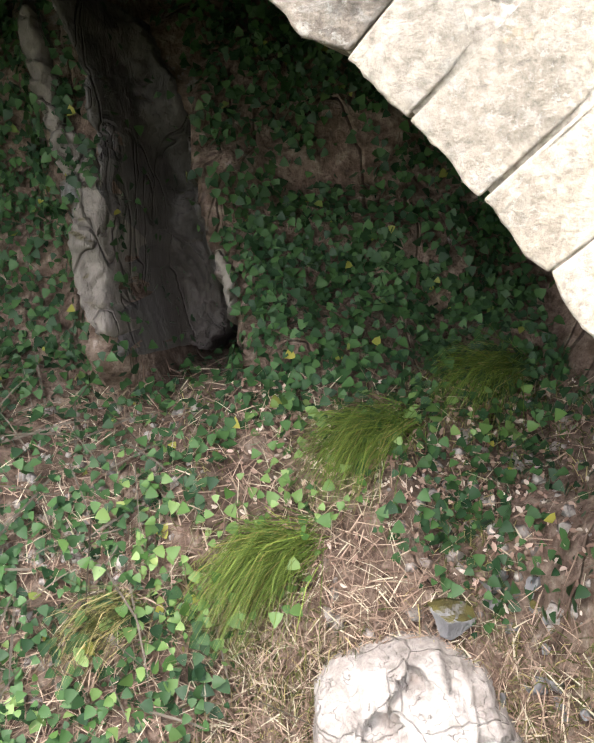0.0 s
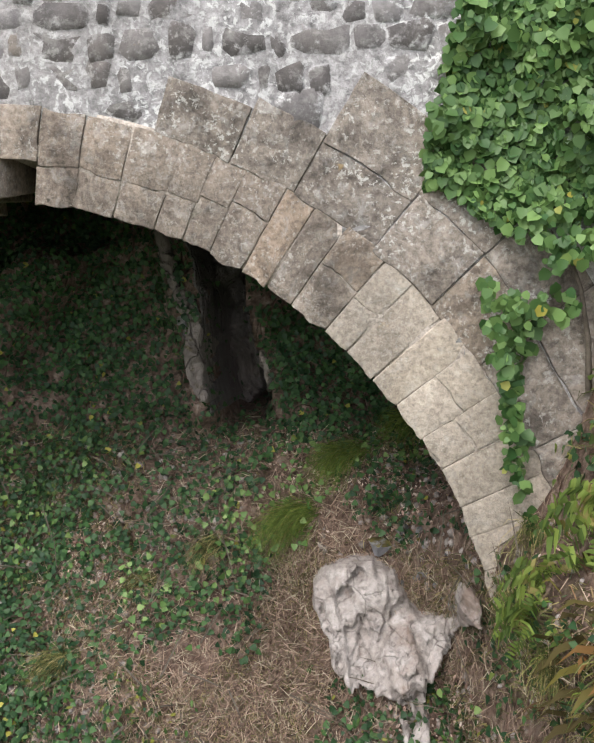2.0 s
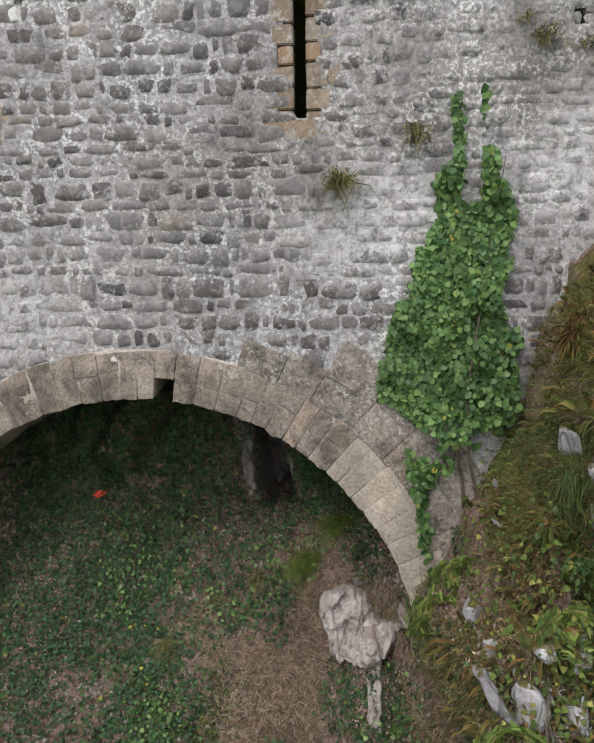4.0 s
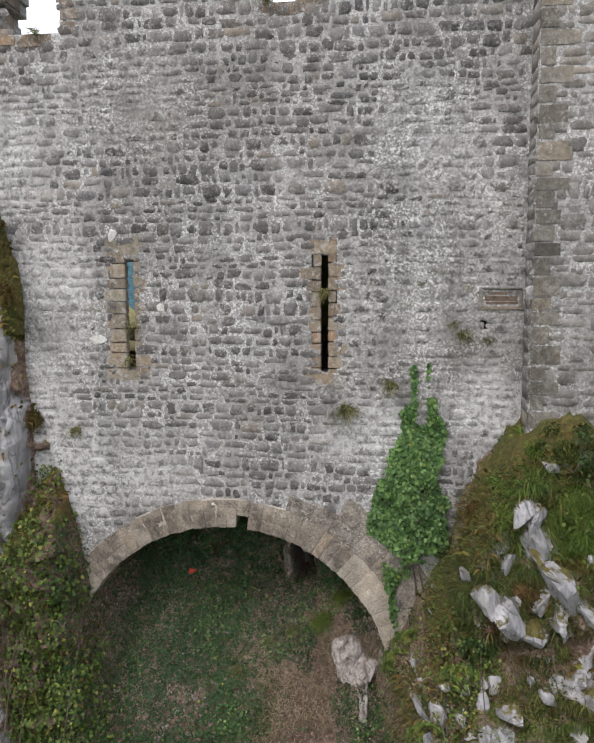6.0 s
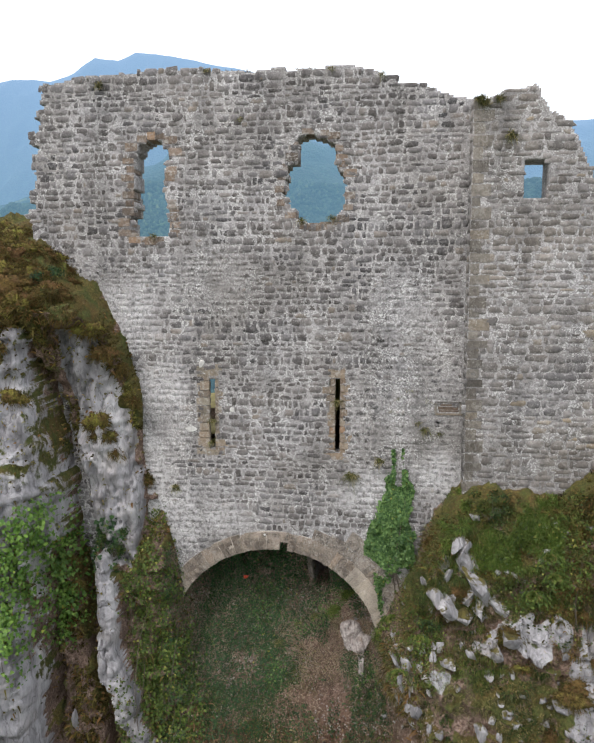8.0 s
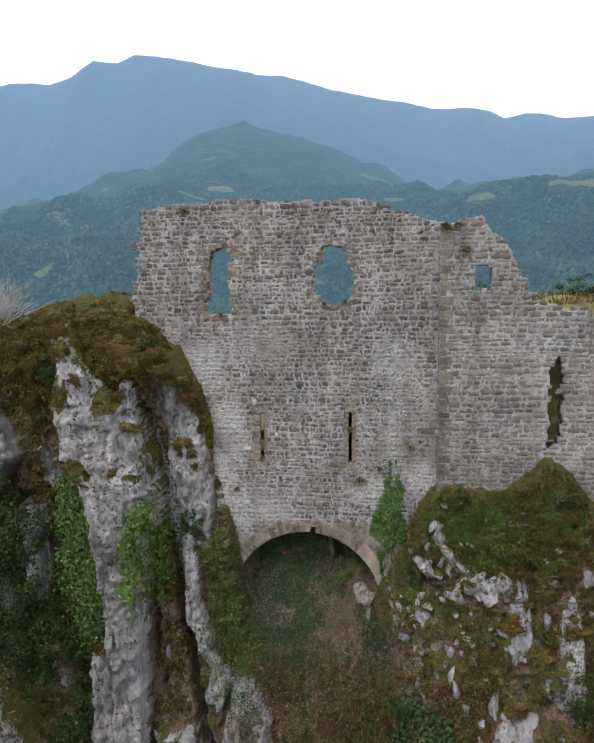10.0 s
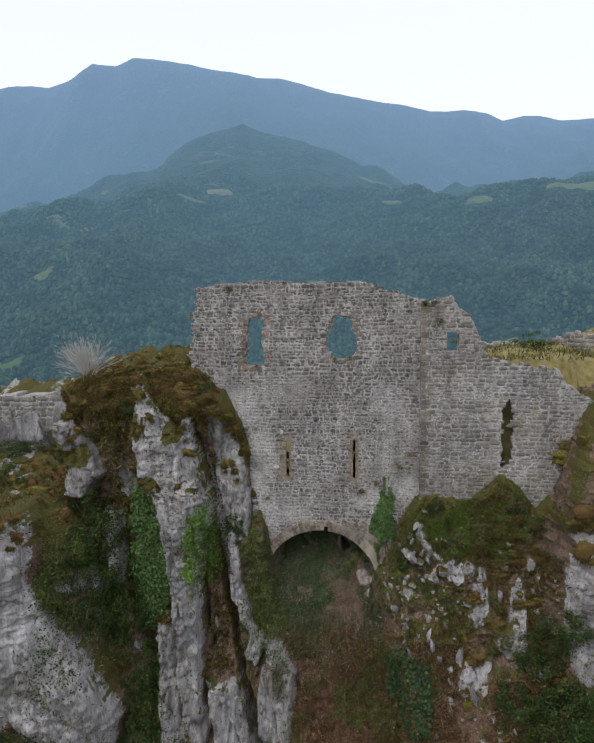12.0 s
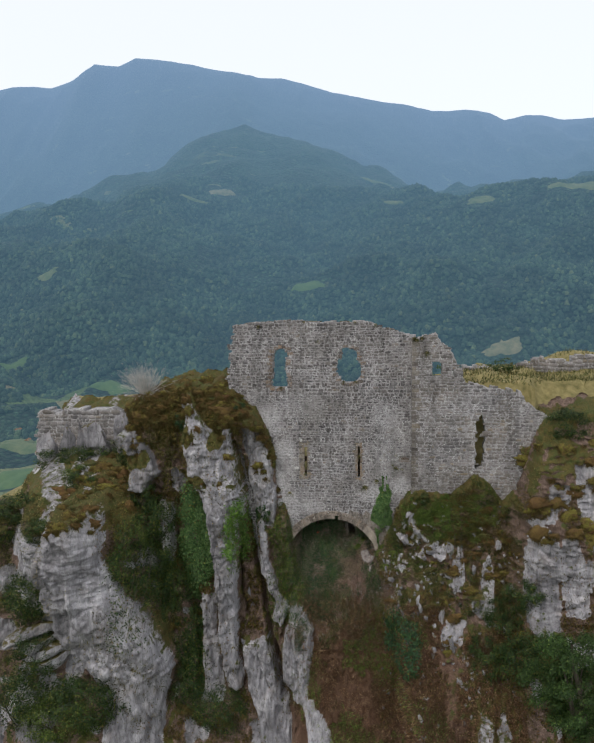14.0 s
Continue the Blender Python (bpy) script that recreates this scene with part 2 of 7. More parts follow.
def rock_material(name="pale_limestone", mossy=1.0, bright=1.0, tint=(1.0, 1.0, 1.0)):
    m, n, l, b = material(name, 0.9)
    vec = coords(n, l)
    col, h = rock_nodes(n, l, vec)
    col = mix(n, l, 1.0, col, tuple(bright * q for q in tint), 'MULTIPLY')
    nz = n.new("ShaderNodeSeparateXYZ")
    l.new(n.new("ShaderNodeNewGeometry").outputs["Normal"], nz.inputs[0])
    mossn = noise_tex(n, l, vec, 2.2, 6, 0.65)
    f = calc(n, l, 'ADD', calc(n, l, 'MULTIPLY', nz.outputs[2], 0.45), mossn)
    green = ramp(n, l, noise_tex(n, l, vec, 11, 5), [(0.3, (0.035, 0.028, 0.012)), (0.6, (0.10, 0.085, 0.025))])
    col = mix(n, l, ramp(n, l, f, [(0.78, grey(0)), (0.88, grey(mossy))]), col, green)
    l.new(col, b.inputs["Base Color"])
    bump(n, l, b, h, 0.7, 0.05)
    return m


def hill_material():
    """Rock, moss, dry soil by the masks of the sheet."""
    m, n, l, b = material("rocky_hillside", 0.95)
    vec = coords(n, l)
    rock, h = rock_nodes(n, l, vec)
    at = n.new("ShaderNodeAttribute")
    at.attribute_name = "cover"
    sep = n.new("ShaderNodeSeparateColor")
    l.new(at.outputs["Color"], sep.inputs[0])
    fine = noise_tex(n, l, vec, 16, 8, 0.7)
    mid = noise_tex(n, l, vec, 3.0, 6, 0.65)
    soil = ramp(n, l, fine, [(0.28, (0.05, 0.031, 0.024)), (0.46, (0.18, 0.118, 0.092)), (0.60, (0.34, 0.25, 0.20)), (0.74, (0.52, 0.45, 0.41))])
    soil = mix(n, l, ramp(n, l, mid, [(0.4, grey(0)), (0.65, grey(0.6))]), soil, (0.075, 0.052, 0.038))
    soil = mix(n, l, calc(n, l, 'MULTIPLY', sep.outputs[2], 0.8), soil, ramp(n, l, fine, [(0.3, (0.045, 0.022, 0.012)), (0.5, (0.13, 0.068, 0.038)), (0.72, (0.26, 0.16, 0.10))]))
    moss = ramp(n, l, fine, [(0.25, (0.022, 0.018, 0.008)), (0.5, (0.085, 0.068, 0.021)), (0.75, (0.20, 0.165, 0.045))])
    soil = mix(n, l, 1.0, soil, grey(0.72), 'MULTIPLY')
    moss = mix(n, l, ramp(n, l, noise_tex(n, l, vec, 0.9, 4), [(0.5, grey(0)), (0.66, grey(0.5))]), moss, (0.11, 0.05, 0.022))
    moss = mix(n, l, ramp(n, l, mid, [(0.42, grey(0)), (0.62, grey(1))]), moss, ramp(n, l, fine, [(0.3, (0.022, 0.027, 0.009)), (0.7, (0.095, 0.112, 0.030))]))
    edge = calc(n, l, 'MULTIPLY', calc(n, l, 'SUBTRACT', mid, 0.5), 1.5)
    rk = ramp(n, l, calc(n, l, 'ADD', sep.outputs[0], edge), [(0.44, grey(0)), (0.56, grey(1))])
    ms = ramp(n, l, calc(n, l, 'ADD', sep.outputs[1], edge), [(0.42, grey(0)), (0.58, grey(1))])
    col = mix(n, l, ms, mix(n, l, rk, soil, rock), moss)
    l.new(col, b.inputs["Base Color"])
    bump(n, l, b, calc(n, l, 'ADD', h, fine), 0.8, 0.05)
    return m


def leaf_material(name, dark, lightc, yellow=(0.30, 0.27, 0.05), share=0.06, rough=0.42, scale=0.6):
    m, n, l, b = material(name, rough)
    r = n.new("ShaderNodeNewGeometry").outputs["Random Per Island"]
    col = ramp(n, l, r, [(0.0, dark), (0.55, tuple(0.6 * p + 0.4 * q for p, q in zip(dark, lightc))), (1 - share - 0.01, lightc), (1.0 - share * 0.4, yellow)])
    v = noise_tex(n, l, coords(n, l), scale, 4)
    col = mix(n, l, 0.6, col, ramp(n, l, v, [(0.3, grey(0.45)), (0.65, grey(1.15))]), 'MULTIPLY')
    l.new(col, b.inputs["Base Color"])
    tr = n.new("ShaderNodeBsdfTranslucent")
    l.new(col, tr.inputs["Color"])
    ms = n.new("ShaderNodeMixShader")
    ms.inputs[0].default_value = 0.25
    l.new(b.outputs[0], ms.inputs[1])
    l.new(tr.outputs[0], ms.inputs[2])
    l.new(ms.outputs[0], n["Material Output"].inputs["Surface"])
    return m


def plain_material(name, c1, c2, scale=12, rough=0.85):
    m, n, l, b = material(name, rough)
    vec = coords(n, l)
    f = noise_tex(n, l, vec, scale, 6, 0.65)
    l.new(ramp(n, l, f, [(0.3, c1), (0.7, c2)]), b.inputs["Base Color"])
    bump(n, l, b, f, 0.4, 0.01)
    return m


def cushion_material():
    """Springy moss: rust, olive and yellow-green hummocks."""
    m, n, l, b = material("moss_cushion", 1.0)
    vec = coords(n, l)
    r = n.new("ShaderNodeNewGeometry").outputs["Random Per Island"]
    col = ramp(n, l, r, [(0.0, (0.11, 0.06, 0.024)), (0.3, (0.14, 0.09, 0.03)), (0.6, (0.14, 0.12, 0.028)), (0.85, (0.18, 0.17, 0.035)), (1.0, (0.08, 0.10, 0.04))])
    fine = noise_tex(n, l, vec, 24, 8, 0.75)
    mid = noise_tex(n, l, vec, 5, 5, 0.6)
    col = mix(n, l, ramp(n, l, mid, [(0.45, grey(0)), (0.62, grey(0.8))]), col, (0.11, 0.062, 0.03))
    col = mix(n, l, 0.9, col, ramp(n, l, fine, [(0.3, grey(0.15)), (0.65, grey(1.7))]), 'MULTIPLY')
    l.new(col, b.inputs["Base Color"])
    bump(n, l, b, calc(n, l, 'ADD', fine, mid), 1.0, 0.06)
    return m


def arch_stone_material():
    """Pinkish white limestone, finely cracked and dirty in the cracks."""
    m, n, l, b = material("pink_white_limestone", 0.9)
    vec = coords(n, l)
    a = noise_tex(n, l, vec, 6, 7, 0.65, 0.4)
    col = ramp(n, l, a, [(0.3, (0.13, 0.11, 0.10)), (0.47, (0.26, 0.228, 0.212)), (0.7, (0.41, 0.375, 0.36))])
    height = a
    for scale, wide in ((4.0, 0.016), (11.0, 0.014)):
        cr = n.new("ShaderNodeTexVoronoi")
        cr.feature = 'DISTANCE_TO_EDGE'
        cr.inputs["Scale"].default_value = scale
        wob = n.new("ShaderNodeVectorMath")
        wob.operation = 'MULTIPLY_ADD'
        wv = n.new("ShaderNodeTexNoise")
        wv.inputs["Scale"].default_value = scale * 1.6
        l.new(vec, wv.inputs["Vector"])
        l.new(wv.outputs["Color"], wob.inputs[0])
        wob.inputs[1].default_value = (0.12, 0.12, 0.12)
        l.new(vec, wob.inputs[2])
        l.new(wob.outputs[0], cr.inputs["Vector"])
        line = ramp(n, l, cr.outputs["Distance"], [(0.0, grey(0.2)), (wide, grey(1))])
        col = mix(n, l, 0.28, col, line, 'MULTIPLY')
        height = calc(n, l, 'ADD', height, line)
    k = noise_tex(n, l, vec, 30, 7, 0.7)
    col = mix(n, l, 0.5, col, ramp(n, l, k, [(0.33, grey(0.35)), (0.55, grey(1.05))]), 'MULTIPLY')
    col = mix(n, l, ramp(n, l, noise_tex(n, l, vec, 3.5, 4), [(0.56, grey(0)), (0.7, grey(0.7))]), col, (0.20, 0.14, 0.11))
    l.new(col, b.inputs["Base Color"])
    bump(n, l, b, calc(n, l, 'ADD', height, k), 0.8, 0.012)
    return m


MORTAR = mortar_material()
PALE_MORTAR = plain_material("crumbling_lime", (0.16, 0.135, 0.115), (0.46, 0.41, 0.36), 60, 0.95)
STONE = stone_material("wall_rubble", (0.185, 0.177, 0.184), (0.038, 0.037, 0.042), False, (0.22, 0.185, 0.155), 0.2, 0.6, 0.25, 26, True, 1.0, 0.40)
STONE_OWN = stone_material("wall_rubble_block", (0.185, 0.177, 0.184), (0.038, 0.037, 0.042), True, (0.22, 0.185, 0.155), 0.2, 0.6, 0.25, 26, True, 1.0, 0.40)
ASHLAR = stone_material("arch_ashlar_pale", (0.41, 0.36, 0.305), (0.33, 0.287, 0.24), True, (0.40, 0.342, 0.278), 0.2, 0.7, 0.25, 70, False, 3.0)
ASHLAR_GREY = stone_material("arch_ashlar_grey", (0.33, 0.280, 0.236), (0.235, 0.198, 0.168), True, (0.34, 0.265, 0.205), 0.35, 0.75, 0.35, 46, False, 3.0)
SPANDREL = stone_material("spandrel_block", (0.295, 0.258, 0.226), (0.22, 0.191, 0.168), True, (0.31, 0.25, 0.198), 0.5, 0.85, 0.45, 34, False, 2.2)
TOWER = stone_material("tower_rubble", (0.232, 0.221, 0.224), (0.105, 0.10, 0.103), False, (0.27, 0.22, 0.16), 0.2, 0.6, 0.3, 26, False, 1.0, 0.26)
TOWER_OWN = stone_material("tower_rubble_block", (0.232, 0.221, 0.224), (0.105, 0.10, 0.103), True, (0.27, 0.22, 0.16), 0.2, 0.6, 0.3, 26, False, 1.0, 0.26)
QUOIN = stone_material("slit_quoin", (0.30, 0.275, 0.225), (0.17, 0.155, 0.13), True, (0.38, 0.20, 0.10), 0.35)
# Brownish corner stone, darkened further for the shaded side of the tower.
TAN = stone_material("tower_corner", (0.20, 0.184, 0.165), (0.09, 0.084, 0.079), True, (0.22, 0.18, 0.135), 0.25, 0.6, 0.3)
ROCK = rock_material(bright=0.85)
# Darker copies of the limestone: arch shade is put into their colour.
CAVE_DEEP = rock_material("cleft_shade_limestone", 0.35, 0.36, (1.0, 0.93, 0.86))
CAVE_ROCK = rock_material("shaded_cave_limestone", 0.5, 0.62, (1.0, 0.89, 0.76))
CUSHION = cushion_material()
ARCH_STONE = arch_stone_material()
HILL = hill_material()
IVY = leaf_material("ivy_leaf", (0.014, 0.040, 0.017), (0.058, 0.122, 0.038), share=0.003, rough=0.5)
IVY_BRIGHT = leaf_material("young_ivy_leaf", (0.045, 0.105, 0.024), (0.20, 0.29, 0.10), share=0.004)
CLIMBER = leaf_material("climbing_ivy_leaf", (0.032, 0.085, 0.024), (0.165, 0.27, 0.085), share=0.004)
GRASS = leaf_material("grass_blade", (0.05, 0.057, 0.016), (0.165, 0.172, 0.052), (0.36, 0.29, 0.14), 0.3, 0.6)
JAMB = stone_material("window_jamb", (0.21, 0.172, 0.147), (0.085, 0.072, 0.063), True, (0.30, 0.20, 0.13), 0.3)
LITTER = leaf_material("fallen_leaf", (0.15, 0.088, 0.066), (0.46, 0.32, 0.265), (0.55, 0.46, 0.40), 0.2, 0.8)
STRAW = leaf_material("dry_stalk", (0.14, 0.088, 0.066), (0.45, 0.335, 0.26), (0.45, 0.40, 0.30), 0.2, 0.8)
MOSS = leaf_material("moss_tuft", (0.045, 0.034, 0.012), (0.175, 0.15, 0.040), (0.20, 0.11, 0.04), 0.25, 0.8, 1.2)
BUSH = leaf_material("shrub_leaf", (0.014, 0.031, 0.009), (0.060, 0.110, 0.024), (0.16, 0.16, 0.03), 0.12, 0.5)
LUSH = leaf_material("lush_grass", (0.05, 0.085, 0.016), (0.20, 0.265, 0.055), (0.26, 0.22, 0.08), 0.12, 0.6)
BRACKEN = leaf_material("dead_bracken", (0.08, 0.040, 0.022), (0.25, 0.145, 0.08), (0.34, 0.25, 0.14), 0.2, 0.8)
WEED = leaf_material("weed_leaf", (0.03, 0.055, 0.012), (0.13, 0.18, 0.035), (0.26, 0.25, 0.06), 0.06, 0.55)
VIVID = leaf_material("sunlit_ivy_leaf", (0.05, 0.12, 0.02), (0.20, 0.32, 0.065), share=0.004)
TREE = leaf_material("tree_leaf", (0.018, 0.042, 0.011), (0.078, 0.145, 0.032), (0.12, 0.17, 0.04), 0.1, 0.55)
MEADOW = plain_material("hilltop_meadow", (0.11, 0.10, 0.035), (0.30, 0.25, 0.11), 2.5)
BARK = plain_material("grey_bark", (0.045, 0.036, 0.028), (0.12, 0.10, 0.08), 20)

BARE = plain_material("bleached_twig", (0.28, 0.26, 0.24), (0.48, 0.46, 0.43), 20)
WHITE = plain_material("bleached_stone", (0.34, 0.33, 0.32), (0.60, 0.59, 0.57), 24)
WOOD = plain_material("dark_carved_block", (0.06, 0.045, 0.035), (0.17, 0.125, 0.095), 9)
RED = plain_material("red_plastic", (0.62, 0.07, 0.035), (0.75, 0.13, 0.07), 9, 0.4)


# ---- mesh helpers ----
def mesh_of(name, verts, faces, mats, smooth_shade=False):
    """A mesh from arrays; faces all of one size."""
    verts, faces = np.asarray(verts, np.float32), np.asarray(faces, np.int32)
    me = bpy.data.meshes.new(name)
    me.vertices.add(len(verts))
    me.vertices.foreach_set("co", verts.ravel())
    k = faces.shape[1]
    me.loops.add(faces.size)
    me.loops.foreach_set("vertex_index", faces.ravel())
    me.polygons.add(len(faces))
    me.polygons.foreach_set("loop_start", np.arange(len(faces), dtype=np.int32) * k)
    if smooth_shade:
        me.polygons.foreach_set("use_smooth", np.ones(len(faces), dtype=bool))
    for m in mats if isinstance(mats, (list, tuple)) else [mats]:
        me.materials.append(m)
    me.update(calc_edges=True)
    me.validate()
    return me


def part(name, me, parent, label=""):
    ob = new(name, me)
    ob.parent = parent
    return tagged(ob, label)


def bm_mesh(name, bm, mat, smooth_shade=False):
    me = bpy.data.meshes.new(name)
    bm.to_mesh(me)
    bm.free()
    me.materials.append(mat)
    if smooth_shade:
        me.polygons.foreach_set("use_smooth", np.ones(len(me.polygons), dtype=bool))
    return me


def frames(normals, rng):
    """For each normal two directions across it, turned at random."""
    n = normals / np.linalg.norm(normals, axis=1, keepdims=True)
    a = rng.normal(size=n.shape)
    a -= (a * n).sum(1, keepdims=True) * n
    a /= np.linalg.norm(a, axis=1, keepdims=True)
    return n, a, np.cross(n, a)


LEAF_IVY = np.array([(0, 0, 0), (0.12, -0.48, 0.10), (0.52, -0.36, 0.06), (1, 0, -0.10), (0.52, 0.36, 0.06), (0.12, 0.48, 0.10)])
LEAF_ROUND = np.array([(0, 0, 0), (0.08, -0.42, 0.08), (0.6, -0.44, 0.05), (1, 0, -0.12), (0.6, 0.44, 0.05), (0.08, 0.42, 0.08)])
LEAF_OVAL = np.array([(0, 0, 0), (0.25, -0.22, 0.05), (0.65, -0.22, 0.05), (1, 0, -0.08), (0.65, 0.22, 0.05), (0.25, 0.22, 0.05)])
LEAF_FACES = np.array([(0, 1, 2), (0, 2, 3), (0, 3, 4), (0, 4, 5)])


def leaves_mesh(name, pts, normals, size, mat, rng, shape=LEAF_IVY, lift=0.03, tilt=0.5, droop=0.6):
    """Many single leaves that lie on a surface, hanging a little."""
    n, a, c = frames(normals + rng.normal(size=normals.shape) * tilt, rng)
    down = np.array((0, 0, -1.0)) - n * (n @ np.array((0, 0, -1.0)))[:, None]
    a = a + droop * down * 2
    a -= (a * n).sum(1, keepdims=True) * n
    a /= np.linalg.norm(a, axis=1, keepdims=True) + 1e-9
    c = np.cross(n, a)
    s = size * rng.uniform(0.5, 1.3, len(pts))
    p0 = pts + n * (lift * rng.uniform(0.2, 1.6, len(pts)))[:, None]
    v = p0[:, None] + s[:, None, None] * (shape[None, :, 0:1] * a[:, None] + shape[None, :, 1:2] * c[:, None] + shape[None, :, 2:3] * n[:, None])
    f = LEAF_FACES[None] + (np.arange(len(pts)) * len(shape))[:, None, None]
    return mesh_of(name, v.reshape(-1, 3), f.reshape(-1, 3), mat)


def blades_mesh(name, roots, ways, length, width, mat, rng, bend=0.6):
    """Grass blades: each a bent, tapering strip."""
    k = len(roots)
    w = ways / np.linalg.norm(ways, axis=1, keepdims=True)
    side = np.cross(w, rng.normal(size=w.shape))
    side /= np.linalg.norm(side, axis=1, keepdims=True) + 1e-9
    ln = length * rng.uniform(0.5, 1.3, k)[:, None]
    wd = width * rng.uniform(0.6, 1.3, k)[:, None] * 0.5
    g = np.array((0, 0, -1.0))
    p0, p1 = roots, roots + w * ln * 0.55 + g * ln * bend * 0.12
    p2 = roots + w * ln * 0.9 + g * ln * bend * 0.5
    v = np.stack([p0 - side * wd, p0 + side * wd, p1 - side * wd * 0.8, p1 + side * wd * 0.8, p2], 1)
    f = np.array([(0, 1, 3), (0, 3, 2), (2, 3, 4)])[None] + (np.arange(k) * 5)[:, None, None]
    return mesh_of(name, v.reshape(-1, 3), f.reshape(-1, 3), mat)


def rock_mesh(name, size, seed, mat, cuts=4, rough=0.28, flat=0.0):
    """A broken block of limestone."""
    bm = bmesh.new()
    bmesh.ops.create_icosphere(bm, subdivisions=cuts, radius=1)
    co = np.array([v.co for v in bm.verts])
    r = np.random.default_rng(seed)
    q = co / (np.abs(co) ** 5).sum(1, keepdims=True) ** 0.2
    for _ in range(22):
        d = r.normal(size=3)
        d /= np.linalg.norm(d)
        over = np.clip(q @ d - r.uniform(0.5, 1.05), 0, None)
        q = q - over[:, None] * d * 0.97
    q = q * np.array(size)
    s = 1.4 / max(0.15, float(np.mean(size)))
    out = co / np.array(size)
    out /= np.linalg.norm(out, axis=1, keepdims=True)
    jag = 0.30 * ridged(q[:, 0] * s, q[:, 1] * s + seed, q[:, 2] * s, 4, seed + 9) + 0.35 * np.round(2 * fbm(q[:, 0] * s * 1.7, q[:, 1] * s * 1.7, q[:, 2] * s * 1.7, 2, seed)) / 2
    q = q + out * (rough * 0.3 * float(np.median(size)) * jag)[:, None]
    for v, p in zip(bm.verts, q):
        v.co = p
    return bm_mesh(name, bm, mat)


# ---- the hill: one sheet that faces the valley, y as a function of x and z ----
TX = (-70, -26, -21.6, -21.2, -15, -13.8, -12.3, -10.6, -8.3, -7.4, -6.9, -6.2, -5.4, -5.0, -4.95, -4.55, -4.15, -3.9, 1.05, 1.4, 1.7, 2.0, 2.15, 2.5, 2.9, 3.4, 5.5, 6.6, 7.4, 8.2, 9.0, 9.7, 10.4, 14, 26, 70)
TZ = (-25, 2.0, 2.4, 8.3, 8.6, 9.2, 10.2, 10.6, 10.6, 10.2, 9.4, 8.7, 7.7, 6.5, 4.8, 3.7, 2.3, 1.0, 0.6, 1.2, 1.6, 2.2, 3.0, 3.5, 4.1, 4.3, 4.4, 5.6, 5.1, 3.9, 4.3, 6.7, 8.7, 9.6, 9.4, -20)
# small ribs under the arch: head x, head z, foot x, foot z, half width at head and foot, how far each stands out
FINS = (
    (-1.3, 3.2, -0.74, 1.15, 0.3, 0.13, 0.35),
    (-0.72, 2.3, -0.42, 1.15, 0.2, 0.24, -1.1),
    (-1.9, 2.6, -2.3, 1.2, 0.3, 0.3, 0.3),
)
# limestone ribs from head to foot: x, z, half width, y of the crest
RIB_WALL = ((-6.35, 7.7, 0.5, -0.6), (-5.92, 5.9, 0.78, -0.55), (-5.78, 4.2, 0.76, -0.6), (-5.52, 2.96, 0.55, -0.7), (-5.48, 2.2, 0.35, -0.75))
RIB_EDGE = ((-5.75, 2.3, 0.2, -1.25), (-5.55, 0.3, 0.24, -1.45), (-5.06, -1.6, 0.34, -1.65), (-4.4, -2.4, 0.5, -1.85), (-4.7, -3.4, 0.32, -2.1))
RIB_MAIN = ((-9.95, 9.6, 0.3, -1.75), (-9.5, 8.7, 0.5, -1.95), (-8.96, 7.3, 1.35, -2.3), (-8.49, 5.7, 1.6, -2.65), (-7.95, 4.2, 1.15, -2.95), (-7.8, 2.3, 0.85, -3.1), (-7.75, 0.2, 0.7, -2.85), (-7.65, -2.7, 0.5, -2.75), (-7.48, -5.6, 0.52, -2.8), (-7.2, -7.1, 0.46, -2.9))
RIB_NECK = ((-10.05, 9.9, 0.2, -1.7), (-9.7, 8.9, 0.28, -2.1), (-9.35, 7.9, 0.26, -2.4), (-9.0, 6.9, 0.22, -2.5))
RIB_SLAB = ((-7.75, 8.0, 0.22, -1.5), (-7.35, 5.8, 0.26, -1.7), (-7.05, 4.2, 0.24, -1.9), (-6.85, 3.0, 0.2, -1.9))
RIB_HEAD = ((-13.72, 7.8, 0.6, -1.7), (-13.03, 6.6, 0.9, -1.95), (-12.79, 5.5, 1.05, -1.95), (-13.2, 4.3, 0.6, -1.95))
RIB_LOW = ((-11.44, 3.35, 0.5, -1.4), (-11.62, 2.2, 0.55, -1.4), (-11.46, 0.1, 0.38, -1.2))
RIB_TOOTH = ((-3.63, -2.55, 0.4, -2.6), (-3.32, -3.2, 0.72, -3.0), (-3.58, -5.05, 1.0, -3.3), (-3.58, -6.4, 0.86, -3.4), (-3.38, -7.5, 0.4, -3.5))
RIB_FOOT = ((-5.94, -4.5, 0.8, -2.6), (-5.77, -5.95, 1.0, -2.95), (-5.21, -7.55, 1.05, -3.2), (-4.79, -8.9, 0.92, -3.5), (-4.5, -11, 0.85, -4.2))
RIB_SHADE = ((-8.93, -2.0, 0.6, -1.6), (-8.98, -3.8, 0.5, -1.7), (-8.47, -6.5, 0.6, -2.4), (-8.63, -8.0, 0.65, -2.8))
RIB_GULLY = ((-2.81, -7.2, 0.4, -3.8), (-2.13, -8.4, 0.62, -4.2), (-1.6, -10.0, 0.75, -5.2))
RIB_EAST = ((9.6, 3.7, 0.35, -3.5), (9.98, 2.2, 0.95, -3.75), (9.8, 0.4, 0.9, -3.9), (9.9, -1.5, 0.8, -4.6))
